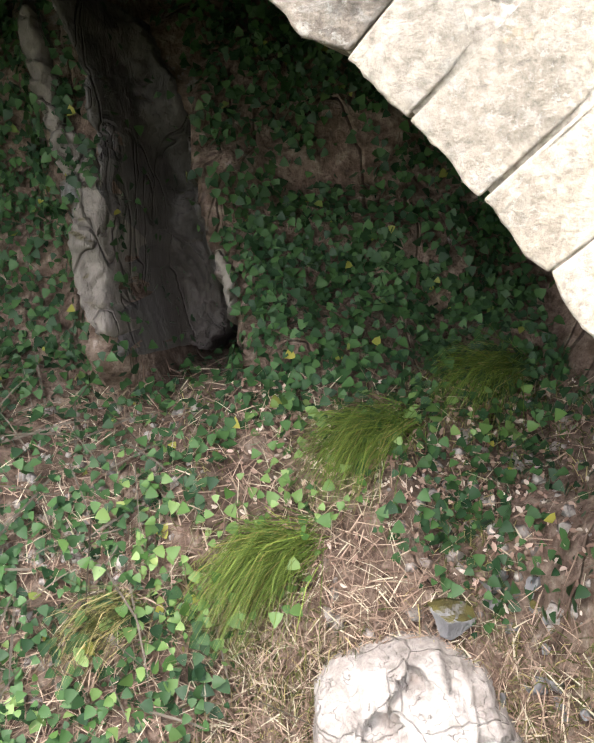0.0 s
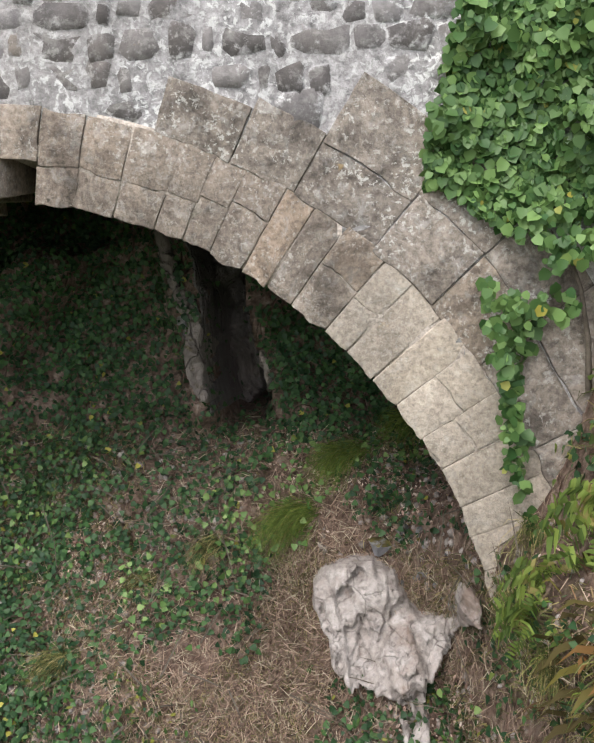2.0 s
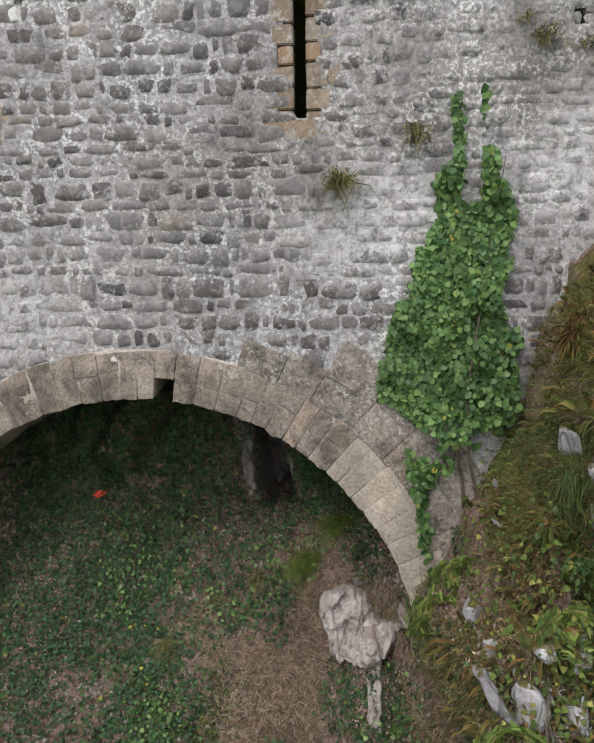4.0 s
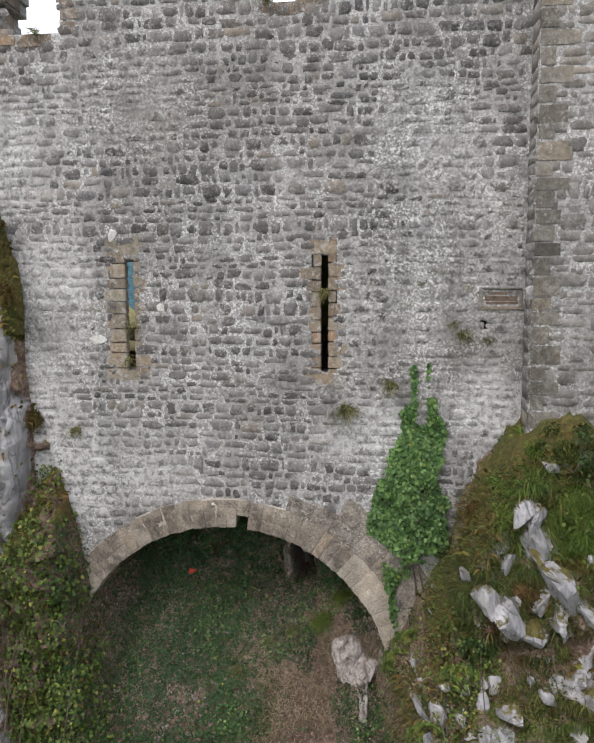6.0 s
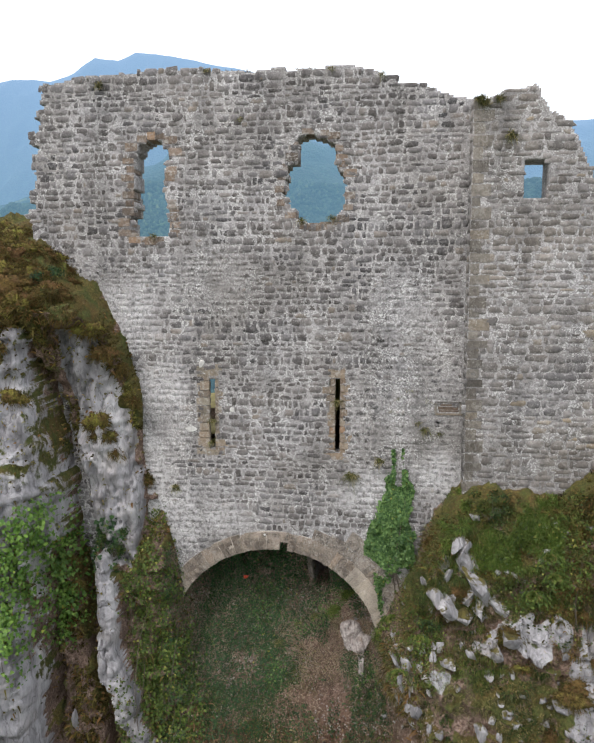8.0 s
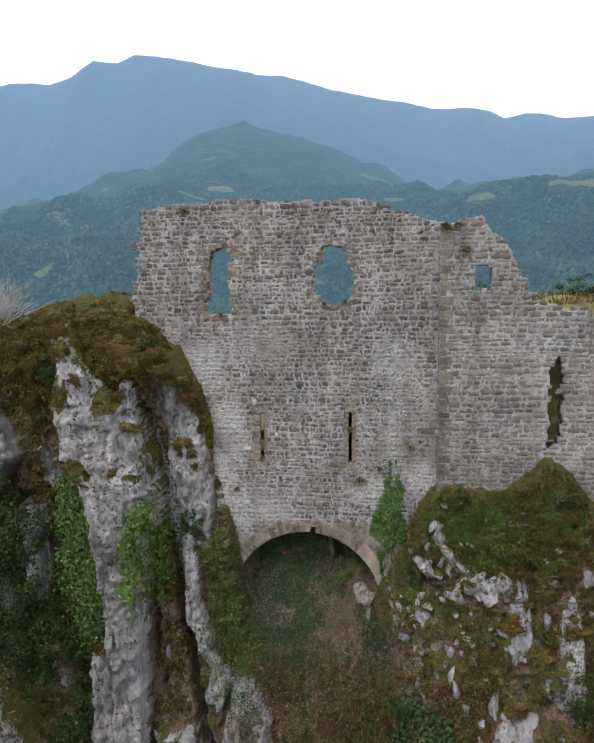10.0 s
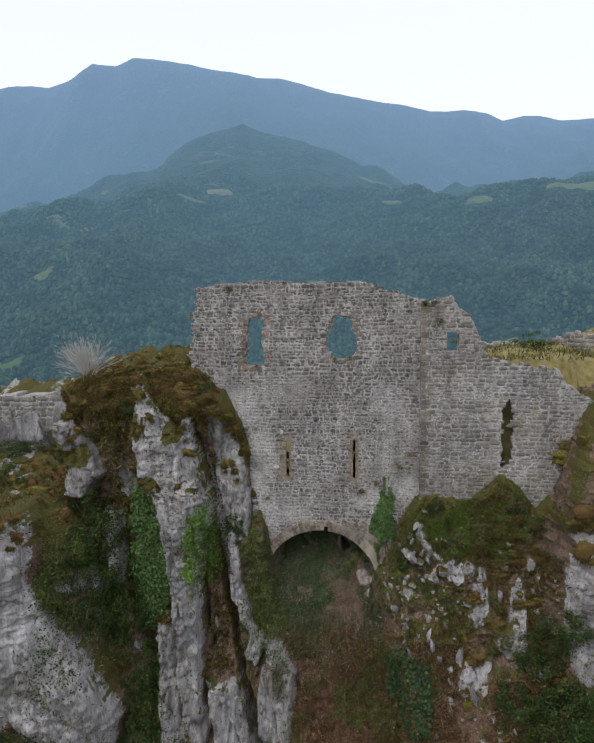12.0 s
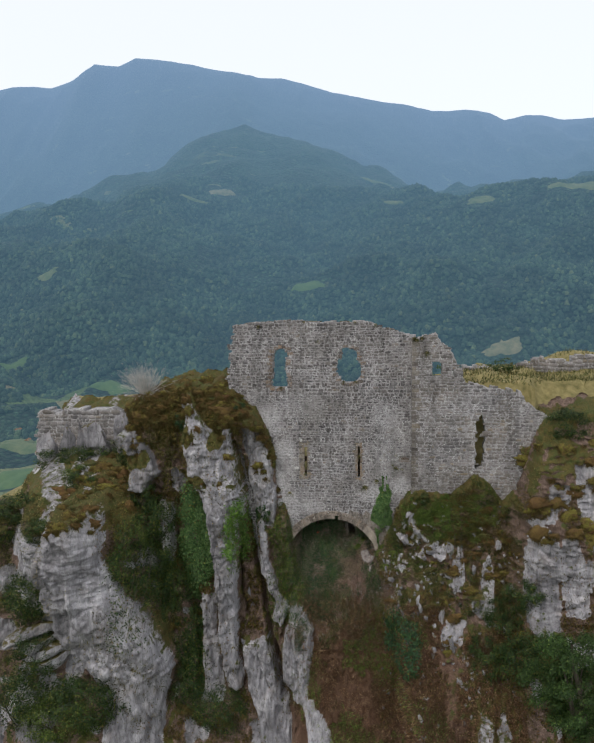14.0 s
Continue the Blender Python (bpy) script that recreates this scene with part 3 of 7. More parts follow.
RIB_EAST_B = ((11.2, 2.8, 0.4, -3.6), (11.43, 1.4, 0.6, -3.8), (11.5, -1.0, 0.6, -4.5))
RIB_EAST_C = ((12.1, 6.6, 0.5, -2.3), (12.25, 5.5, 0.65, -2.6), (12.4, 4.0, 0.6, -2.9), (12.6, 2.4, 0.4, -3.1))
RIB_EAST_D = ((10.5, 5.3, 0.3, -2.7), (10.56, 4.6, 0.5, -3.0), (10.3, 3.9, 0.3, -3.2))
RIBS = (RIB_WALL, RIB_EDGE, RIB_MAIN, RIB_NECK, RIB_SLAB, RIB_HEAD, RIB_LOW, RIB_TOOTH, RIB_FOOT, RIB_SHADE, RIB_GULLY, RIB_EAST, RIB_EAST_B, RIB_EAST_C, RIB_EAST_D)
# dark clefts: x, z, half width, depth
CLEFT_LONG = ((-7.5, 8.2, 0.10, 0.6), (-7.02, 5.8, 0.15, 1.6), (-6.72, 4.45, 0.22, 1.8), (-6.4, 2.8, 0.26, 1.5), (-5.98, 0.25, 0.25, 1.1), (-5.52, -2.9, 0.25, 1.1), (-4.8, -5.5, 0.2, 1.5), (-4.45, -7.4, 0.2, 1.5))
CLEFT_MAIN = ((-7.2, 3.2, 0.1, 0.5), (-7.1, 1.5, 0.13, 0.7), (-6.95, -1.0, 0.12, 0.6), (-6.75, -3.0, 0.12, 0.7))
CLEFT_HOLLOW = ((-11.0, 2.2, 0.2, 0.5), (-10.8, 0.5, 0.4, 1.0), (-10.2, -1.5, 0.5, 1.0), (-9.6, -4.0, 0.4, 0.8), (-9.4, -7.0, 0.3, 0.8))
CLEFTS = (CLEFT_LONG, CLEFT_MAIN, CLEFT_HOLLOW)


def along(nodes, z):
    """Middle, half width and third value of a rib at the height z, and how far z lies past its ends."""
    q = np.array(nodes)[::-1]
    return np.interp(z, q[:, 1], q[:, 0]), np.interp(z, q[:, 1], q[:, 2]), np.interp(z, q[:, 1], q[:, 3]), np.maximum(z - q[-1, 1], q[0, 1] - z)


def hill(x, z):
    """The hill's y at x and z, its share of bare rock, and its top."""
    x, z = np.broadcast_arrays(np.asarray(x, float), np.asarray(z, float))
    wx = x + 0.32 * vnoise(x * 0.9, 1.3, z * 0.7, 3) + 0.17 * vnoise(x * 2.7, 4.3, z * 2.1, 5)
    top = np.interp(x, TX, TZ) + 0.12 * vnoise(x * 1.7, 0.5, 0.5, 21)
    chute = np.interp(z, (-16, -6, -3.7, -2, -1.1, -0.6, -0.1, 0.3, 0.9, 1.4, 3, 5.5), (-9, -2.9, -2.2, -1.0, -0.2, 0.25, 0.65, 0.95, 1.4, 1.7, 2.2, 2.8))
    right = np.interp(z, (-16, -8, -4, -2, 0, 1.5, 3, 4, 5, 6), (-15, -9, -5.2, -3.4, -2.0, -1.25, -1.05, -0.95, -0.9, -0.9))
    crag = np.interp(z, (-16, -8, -4, -1.5, 0.5, 3, 6.5, 8, 9.3), (-16, -11, -7, -4.6, -4.0, -3.8, -2.8, -1.6, -0.6))
    left = np.interp(z, (-16, -8, -5, -3, -1, 1, 4, 6.5, 8.5, 9.5, 10.3, 10.9), (-6.2, -2.4, -1.5, -1.05, -0.75, -0.6, -0.45, -0.7, -1.3, -1.0, -0.3, 0.8))
    far_left = np.interp(z, (-16, -6, -2, 1, 3, 4.2, 5.4, 6.0, 8.4), (-8.5, -3.8, -3.6, -3.6, -3.0, -1.4, 1.2, 3.4, 3.9))
    w_left = 1 - smooth(-0.45, 0.45, wx - np.interp(z, (-6, -2, 0.5, 2), (-3.2, -3.4, -4.0, -4.15)))
    w_right = smooth(-0.5, 0.5, wx - np.interp(z, (-8, -4, -2, 0, 0.6, 2, 5), (3.0, 2.4, 1.75, 1.37, 1.30, 1.76, 2.1)))
    left = left + 0.6 * smooth(-7.5, -6.9, x) * smooth(2.2, 3.2, z) * smooth(8.6, 7.8, z)
    far_left = far_left + 2.5 * smooth(-19.0, -21.5, x)
    shoulder = np.interp(z, (2.0, 4.2), (-11.7, -13.2))
    w_crag, w_far = smooth(8.2, 9.6, wx), 1 - smooth(-1.8, 0.0, wx - shoulder)
    y = chute * (1 - w_left) * (1 - w_right)
    y = y + w_left * (left * (1 - w_far) + far_left * w_far) + w_right * (right * (1 - w_crag) + crag * w_crag)
    w_in = (1 - w_left) * (1 - w_right)
    rock = np.zeros(x.shape)
    for hx, hz, fx, fz, hw, fw, out in FINS:
        s = (z + 0.3 * vnoise(x * 1.1, 8.0, z * 0.6, 11) - fz) / (hz - fz)
        c, w = fx + (hx - fx) * s, fw + (hw - fw) * np.clip(s, 0, 1)
        p = np.clip(1.35 * (1 - np.abs((wx - c) / w) ** 2.2), 0, 1) * smooth(-0.06, 0.08, s) * (1 - smooth(0.88, 1.02, s))
        y = y - out * p * (0.75 + 0.25 * s if out > 0 else 1)
        rock = np.maximum(rock, p if out > 0 else 0.5 * p)
    rx = x + 0.13 * vnoise(x * 0.9, 1.3, z * 0.8, 3) + 0.11 * vnoise(x * 2.7, 4.3, z * 1.9, 5) + 0.05 * vnoise(x * 7, 2.3, z * 6, 7)
    for nodes in RIBS:
        c, w, crest, past = along(nodes, z + 0.25 * vnoise(x * 1.6, 8.0, z * 0.6, 11))
        u = (rx - c) / w
        lean = lattice(np.int64(len(nodes)), np.int64(round(-nodes[0][0] * 10)), np.int64(0), 3)
        face = crest + w * (0.42 * np.abs(u) ** 1.6 + 0.16 * lean * u) + 0.22 * w * np.abs(vnoise(x * 1.5 + 0.4 * z, 2.0, z * 0.5, 29))
        p = (1 - smooth(0.82, 1.12, np.abs(u))) * (1 - smooth(-0.02, 0.3, past))
        y = y + (np.minimum(y, face) - y) * p
        rock = np.maximum(rock, smooth(0.15, 0.5, p))
    for nodes in CLEFTS:
        c, w, deep, past = along(nodes, z)
        p = (1 - smooth(0.35, 1.15, np.abs((rx - c) / w))) * (1 - smooth(0.0, 0.4, past))
        y = y + deep * p
        rock = rock * (1 - 0.6 * p)
    # the great pale buttress on the left, leaning outwards
    mid = np.interp(z, (-12, -8, -5.6, -3.6, -1.0, 1.2, 3.4), (-12.6, -12.8, -13.1, -14.2, -15.5, -16.2, -15.8))
    half = np.interp(z, (-12, -8, -5.6, -3.6, -1.0, 1.2, 3.4, 4.2, 5.2), (1.4, 1.5, 2.3, 2.7, 2.3, 2.0, 1.35, 1.0, 0.5))
    u = (rx - mid) / half
    front = -6.4 + 1.1 * np.abs(u + 0.15) ** 1.7 + 0.75 * vnoise(x * 0.42 + 0.25 * z, 2.0, z * 0.25, 13) + 0.3 * np.abs(vnoise(x * 0.8, 2.0, z * 0.7 + 0.4 * x, 19)) + 0.32 * smooth(0, 5, z) * z + 0.2 * np.clip(1 - z, 0, 10)
    knob = 4.1 + 0.5 * vnoise(x * 1.3, 4.0, 1.0, 15)
    big = (1 - smooth(0.92, 1.12, np.abs(u))) * (1 - smooth(-0.25, 0.45, z - knob))
    y = y + (np.minimum(y, front) - y) * big
    rock = np.maximum(rock, smooth(0.3, 0.7, big) * (1 - 0.7 * smooth(-0.7, 0.2, z - knob)))
    rock = rock * (1 - 0.7 * w_in * smooth(0.8, 1.0, z))
    crags = fbm(x * 0.55, 2.0, z * 0.42, 3, 31) - 0.5 * smooth(7.5, 9, z)
    rock = np.maximum(rock, smooth(0.5, 0.75, crags) * smooth(0.3, 0.8, w_left + w_crag) * (1 - 0.85 * w_in))
    ribs = fbm(x * 1.25, 2.0, z * 0.8, 3, 33)
    rock = np.maximum(rock, 0.9 * smooth(0.42, 0.6, ribs) * w_right * (1 - smooth(2.6, 3.4, z)))
    y = y - 0.3 * smooth(0.3, 0.6, ribs) * w_right * (1 - smooth(2.6, 3.4, z))
    rock = np.maximum(rock, smooth(-0.1, 0.25, fbm(x * 0.5, 6.0, z * 0.6, 3, 37)) * smooth(-15.5, -17, x))
    rock = np.maximum(rock, 0.25 * w_in * smooth(1.0, 1.5, z) * smooth(-1.9, -1.4, x))
    flute = ridged(x * 1.5, 3.0, z * 0.45, 4, 41)
    chip = np.round(3 * fbm(x * 2.2, 9.0, z * 1.3, 3, 45)) / 3
    y = y - rock * (0.10 * flute + 0.10 * chip + 0.06 * ridged(x * 3.4, 6.0, z * 2.2, 3, 43)) - (1 - rock) * 0.13 * fbm(x * 1.6, 7.0, z * 1.6, 4, 47)
    cleft = smooth(0.09, 0.0, np.abs(vnoise(x * 0.95 + 0.22 * z, 5.0, z * 0.2, 63))) + 0.6 * smooth(0.08, 0.0, np.abs(vnoise(x * 2.1 + 0.3 * z, 5.0, z * 0.7, 65)))
    ledge = z * 1.1 + 1.2 * vnoise(x * 0.7, 3.0, z * 0.5, 67)
    y = y + rock * (1 - w_in) * (0.26 * cleft + 0.06 * smooth(0.75, 1.0, ledge - np.floor(ledge)))
    y = y - rock * (1 - w_in) * 0.035 * np.round(2.4 * fbm(x * 4.2, 8.0, z * 2.6, 3, 69))
    soft = (1 - rock) * (1 - w_in * smooth(-2.5, -1.2, z))
    y = y - soft * 0.30 * (1 - np.abs(vnoise(x * 2.3, 3.0, z * 2.6, 55))) ** 2 - soft * 0.13 * (1 - np.abs(vnoise(x * 5.1, 3.0, z * 5.6, 57))) ** 2
    y = y - 0.03 * fbm(x * 8, 1.0, z * 8, 3, 53)
    lip = smooth(-0.5, 0.35, z - top) * (1 - w_in)
    y = y + np.where((x > -7.6) & (x < -3.9), 1.5, 2.2) * lip ** 2
    y = y - 0.6 * np.clip(-16 - z, 0, None)
    cut = np.where(w_in > 0.02, 5.6, top + 0.35)
    cut = np.where((x > -4.97) & (x < 2.6), 5.6, cut)
    return y, rock, cut, w_in


def spans(*bits):
    return np.unique(np.concatenate([np.arange(a, b, s) for a, b, s in bits]).round(4))


RELIEF = {}


def relief(x, z, what):
    """The sheet's height, cover or slope between its nodes."""
    gx, gz, a = RELIEF["gx"], RELIEF["gz"], RELIEF[what]
    i = np.clip(np.searchsorted(gx, x) - 1, 0, len(gx) - 2)
    k = np.clip(np.searchsorted(gz, z) - 1, 0, len(gz) - 2)
    f = np.clip((x - gx[i]) / (gx[i + 1] - gx[i]), 0, 1)
    g = np.clip((z - gz[k]) / (gz[k + 1] - gz[k]), 0, 1)
    return (a[k, i] * (1 - f) + a[k, i + 1] * f) * (1 - g) + (a[k + 1, i] * (1 - f) + a[k + 1, i + 1] * f) * g


def build_hill():
    gx = spans((-70, -26, 1.5), (-26, -14, 0.14), (-14, -7.2, 0.07), (-7.2, -4.2, 0.045), (-4.2, 2.6, 0.035), (2.6, 9, 0.08), (9, 26, 0.14), (26, 70.1, 1.5))
    gz = spans((-72, -16, 3.0), (-16, -6, 0.16), (-6, -1.6, 0.08), (-1.6, 3.0, 0.035), (3.0, 8.4, 0.05), (8.4, 12.2, 0.075))
    X, Z = np.meshgrid(gx, gz)
    Y, rock, cut, w_in = hill(X, Z)
    N = np.stack([np.gradient(Y, gx, axis=1), -np.ones_like(Y), np.gradient(Y, gz, axis=0)], -1)
    N /= np.linalg.norm(N, axis=-1, keepdims=True)
    RELIEF.update(gx=gx, gz=gz, y=Y, rock=rock, cut=cut, w_in=w_in, nx=N[..., 0], ny=N[..., 1], nz=N[..., 2])
    far_ = 0.45
    wide = np.stack([(relief(X + far_, Z, "y") - Y) / far_, -np.ones_like(Y), (relief(X, Z + far_, "y") - Y) / far_], -1)
    up = 0.75 * wide[..., 2] / np.linalg.norm(wide, axis=-1) + 0.25 * N[..., 2]
    grow = 0.22 * fbm(X * 0.8, 5.0, Z * 0.8, 3, 61)
    moss = smooth(0.25, 0.75, up + grow + 0.25 * smooth(6.5, 9.5, Z) * (X < -4)) * (1 - w_in)
    moss = np.maximum(moss, smooth(0.2, 0.5, 1.2 * grow + 0.1) * (1 - rock) * (1 - w_in) * 0.9)
    crown = smooth(7.6, 9.0, Z + 0.9 * fbm(X * 0.9, 3.0, Z * 0.7, 3, 99)) * smooth(-3.9, -4.2, X) * smooth(-15, -13.5, X)
    moss = np.maximum(moss, crown * (1 - 0.75 * smooth(0.75, 1.0, rock)))
    tuftn = smooth(0.36, 0.5, fbm(X * 1.1, 6.0, Z * 0.8, 3, 97)) * smooth(4.0, 5.6, Z) * smooth(-3.9, -4.6, X)
    lower = smooth(-0.5, -2.5, Z) * smooth(-4.5, -3.0, X) * smooth(7.0, 4.0, X)
    moss = moss * (1 - 0.75 * lower) * (1 - 0.55 * rock)
    moss = np.maximum(moss, 0.95 * tuftn)
    on_lip = smooth(-0.6, 0.2, Z - np.interp(X, TX, TZ)) * (1 - w_in) * (np.abs(X + 1) > 3.4)
    heave = on_lip * (0.28 * fbm(X * 1.4, Y * 1.4, 0.5, 4, 77) + 0.10 * ridged(X * 3.0, Y * 3.0, 0.5, 3, 79))
    V = np.stack([X, Y, np.minimum(Z, cut) + heave], -1).reshape(-1, 3)
    r, c = X.shape
    i = (np.arange(r - 1)[:, None] * c + np.arange(c - 1)[None]).ravel()
    keep = ((Z[:-1, :-1] < cut[:-1, :-1]) | (Z[:-1, 1:] < cut[:-1, 1:])).ravel()
    F = np.stack([i, i + 1, i + c + 1, i + c], 1)[keep]
    me = mesh_of("ground", V, F, HILL, True)
    if len(me.vertices) == V.shape[0]:
        at = me.color_attributes.new("cover", 'FLOAT_COLOR', 'POINT')
        rgba = np.stack([rock, moss, lower, np.ones_like(rock)], -1).astype(np.float32)
        at.data.foreach_set("color", rgba.ravel())
    return tagged(new("ground", me), "steep limestone hillside with mossy ledges and bare soil", "hillside", kind="structure")


build_hill()


def plateau_height(x, y):
    # Unseen behind the main wall; closes daylight off from cave and right slit.
    z = np.interp(x, (-70, -26, -22, -21, -14.5, -13, -10.5, -8, -7, -5, -2.2, -1.3, 3.4, 4.4, 8, 11, 26, 70), (-25, 1.5, 2.2, 8.3, 8.5, 9.0, 9.9, 9.6, 7, 5.4, 5.4, 7.6, 7.6, 10.3, 10.7, 10.7, 11, -20))
    z = z + 0.9 * smooth(6, 9, y) * smooth(10, 14, x)
    z = z - 60 * smooth(9, 40, y) - 30 * smooth(7, 16, y) * smooth(-9, -7, -np.abs(x + 1))
    return z + 0.25 * fbm(x * 0.5, y * 0.5, 1.0, 4, 71)


def build_plateau():
    gx = spans((-70, -26, 2.0), (-26, 26, 0.25), (26, 70.1, 2.0))
    back = np.concatenate([np.arange(0, 12, 0.25), np.arange(12, 44, 1.2)])
    rim = hill(gx, np.interp(gx, TX, TZ) + 0.33)
    open_side = np.maximum(smooth(-7.2, -7.8, gx), smooth(9.9, 10.6, gx))
    y0 = np.where(open_side > 0, rim[0] - 0.1, 0.7)
    z0 = np.interp(gx, TX, TZ) + 0.28
    X, B = np.meshgrid(gx, back)
    Y = y0[None] + B
    Z = plateau_height(X, Y)
    join = open_side[None] * (1 - smooth(0, 2.2, B))
    Z = Z * (1 - join) + z0[None] * join
    skirt = np.where(gx > 4.2, 8.0, 0.02)
    X, Y, Z = np.vstack([X[:1], X]), np.vstack([Y[:1] - 0.01, Y]), np.vstack([Z[:1] - skirt[None], Z])
    r, c = X.shape
    i = (np.arange(r - 1)[:, None] * c + np.arange(c - 1)[None]).ravel()
    me = mesh_of("ground_top", np.stack([X, Y, Z], -1).reshape(-1, 3), np.stack([i, i + 1, i + c + 1, i + c], 1), MEADOW, True)
    at = me.color_attributes.new("cover", 'FLOAT_COLOR', 'POINT')
    m = np.full(X.shape, 0.9)
    at.data.foreach_set("color", np.stack([m * 0, m, m * 0, m], -1).astype(np.float32).ravel())
    return tagged(new("ground_top", me), "dry grassy hilltop behind the ruined walls", "hilltop", kind="structure")


build_plateau()


# ---- distance: wooded valley and mountains ----
RIDGE_A = (-0.67, -0.556, -0.483, -0.41, -0.34, -0.27, -0.19, -0.067, 0.0, 0.063, 0.127, 0.208, 0.283, 0.37)
RIDGE_Z = (277, 280, 292, 304, 292, 240, 196, 198, 241, 268, 295, 320, 352, 368)
HILL_A = (-0.667, -0.555, -0.481, -0.416, -0.365, -0.316, -0.267, -0.239, -0.192, -0.158, -0.119, -0.067, -0.028, 0.03, 0.075, 0.126, 0.188, 0.282, 0.369)
HILL_Z = (326, 339, 365, 412, 489, 525, 639, 685, 721, 682, 666, 608, 546, 483, 431, 417, 412, 460, 480)
CREST_A = (-0.628, -0.541, -0.487, -0.463, -0.434, -0.414, -0.399, -0.364, -0.34, -0.309, -0.262, -0.196, -0.167, -0.134, -0.105, -0.066, -0.002, 0.03, 0.068, 0.111, 0.145, 0.164, 0.191, 0.212, 0.24, 0.278, 0.365)
CREST_Z = (1393, 1385, 1386, 1378, 1418, 1468, 1507, 1491, 1539, 1521, 1478, 1407, 1368, 1367, 1329, 1271, 1197, 1174, 1126, 1132, 1103, 1059, 1083, 1079, 1051, 1041, 1009)


def far_height(x, y):
    """Valley floor, wooded foothills, a middle hill, the high ridge."""
    a = x / np.maximum(y, 1) + 0.012 * fbm(x / 300, y / 300, 0.3, 3, 80) * smooth(1200, 2000, y) * (1 - smooth(3600, 4200, y))
    base = np.interp(y, (30, 120, 300, 700, 1200, 1700), (-45, -95, -170, -225, -190, -60))
    r1, r2, r4 = np.interp(a, RIDGE_A, RIDGE_Z), np.interp(a, HILL_A, HILL_Z), np.interp(a, CREST_A, CREST_Z)
    z = base * (1 - smooth(1300, 2400, y)) + r1 * smooth(1300, 2400, y)
    apart = np.maximum(smooth(-0.34, -0.42, a), smooth(0.05, 0.11, a))
    w2 = smooth(2480, 3050, y) * apart + np.clip((y - 2150) / 900, 0, 1) * (1 - apart)
    w4 = smooth(3400, 4720, y)
    z = z * (1 - w2) + r2 * w2
    z = z - 55 * apart * np.exp(-((y - 2560) / 110) ** 2) - 130 * np.exp(-((y - 3400) / 210) ** 2)
    z = z * (1 - w4) + r4 * w4
    far = (0.45 + 0.55 * apart) * smooth(2300, 3000, y) * (1 - smooth(4300, 4700, y)) * (1 - 0.6 * np.exp(-((y - 3050) / 120) ** 2))
    z = z + far * 60 * (ridged(x / 520, y / 900, 2.3, 4, 83) - 0.3)
    z = z + smooth(900, 1700, y) * (1 - smooth(2150, 2400, y)) * 55 * fbm(x / 330, y / 260, 0.7, 4, 89)
    z = z + 26 * smooth(900, 1500, y) * (1 - smooth(2300, 2900, y)) * (ridged(x / 300, y / 330, 0.6, 3, 93) - 0.4)
    return z + 20 * smooth(300, 900, y) * (1 - smooth(3600, 4600, y)) * fbm(x / 130, y / 130, 1.1, 3, 85) + 2.5 * smooth(4400, 4700, y) * fbm(x / 90, 1.0, 2.0, 3, 87)


def haze_glow(n, l, b, col, along_y):
    """Glow in place of valley air: blue emission grows and colour fades with y."""
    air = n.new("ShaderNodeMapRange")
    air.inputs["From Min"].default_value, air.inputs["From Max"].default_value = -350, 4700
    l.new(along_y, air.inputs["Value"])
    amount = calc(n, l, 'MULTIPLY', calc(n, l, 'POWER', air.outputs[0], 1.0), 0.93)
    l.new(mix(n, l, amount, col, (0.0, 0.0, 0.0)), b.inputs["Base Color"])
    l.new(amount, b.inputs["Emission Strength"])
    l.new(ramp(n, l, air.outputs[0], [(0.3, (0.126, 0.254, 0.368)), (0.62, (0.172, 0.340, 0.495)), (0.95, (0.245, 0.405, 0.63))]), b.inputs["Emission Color"])


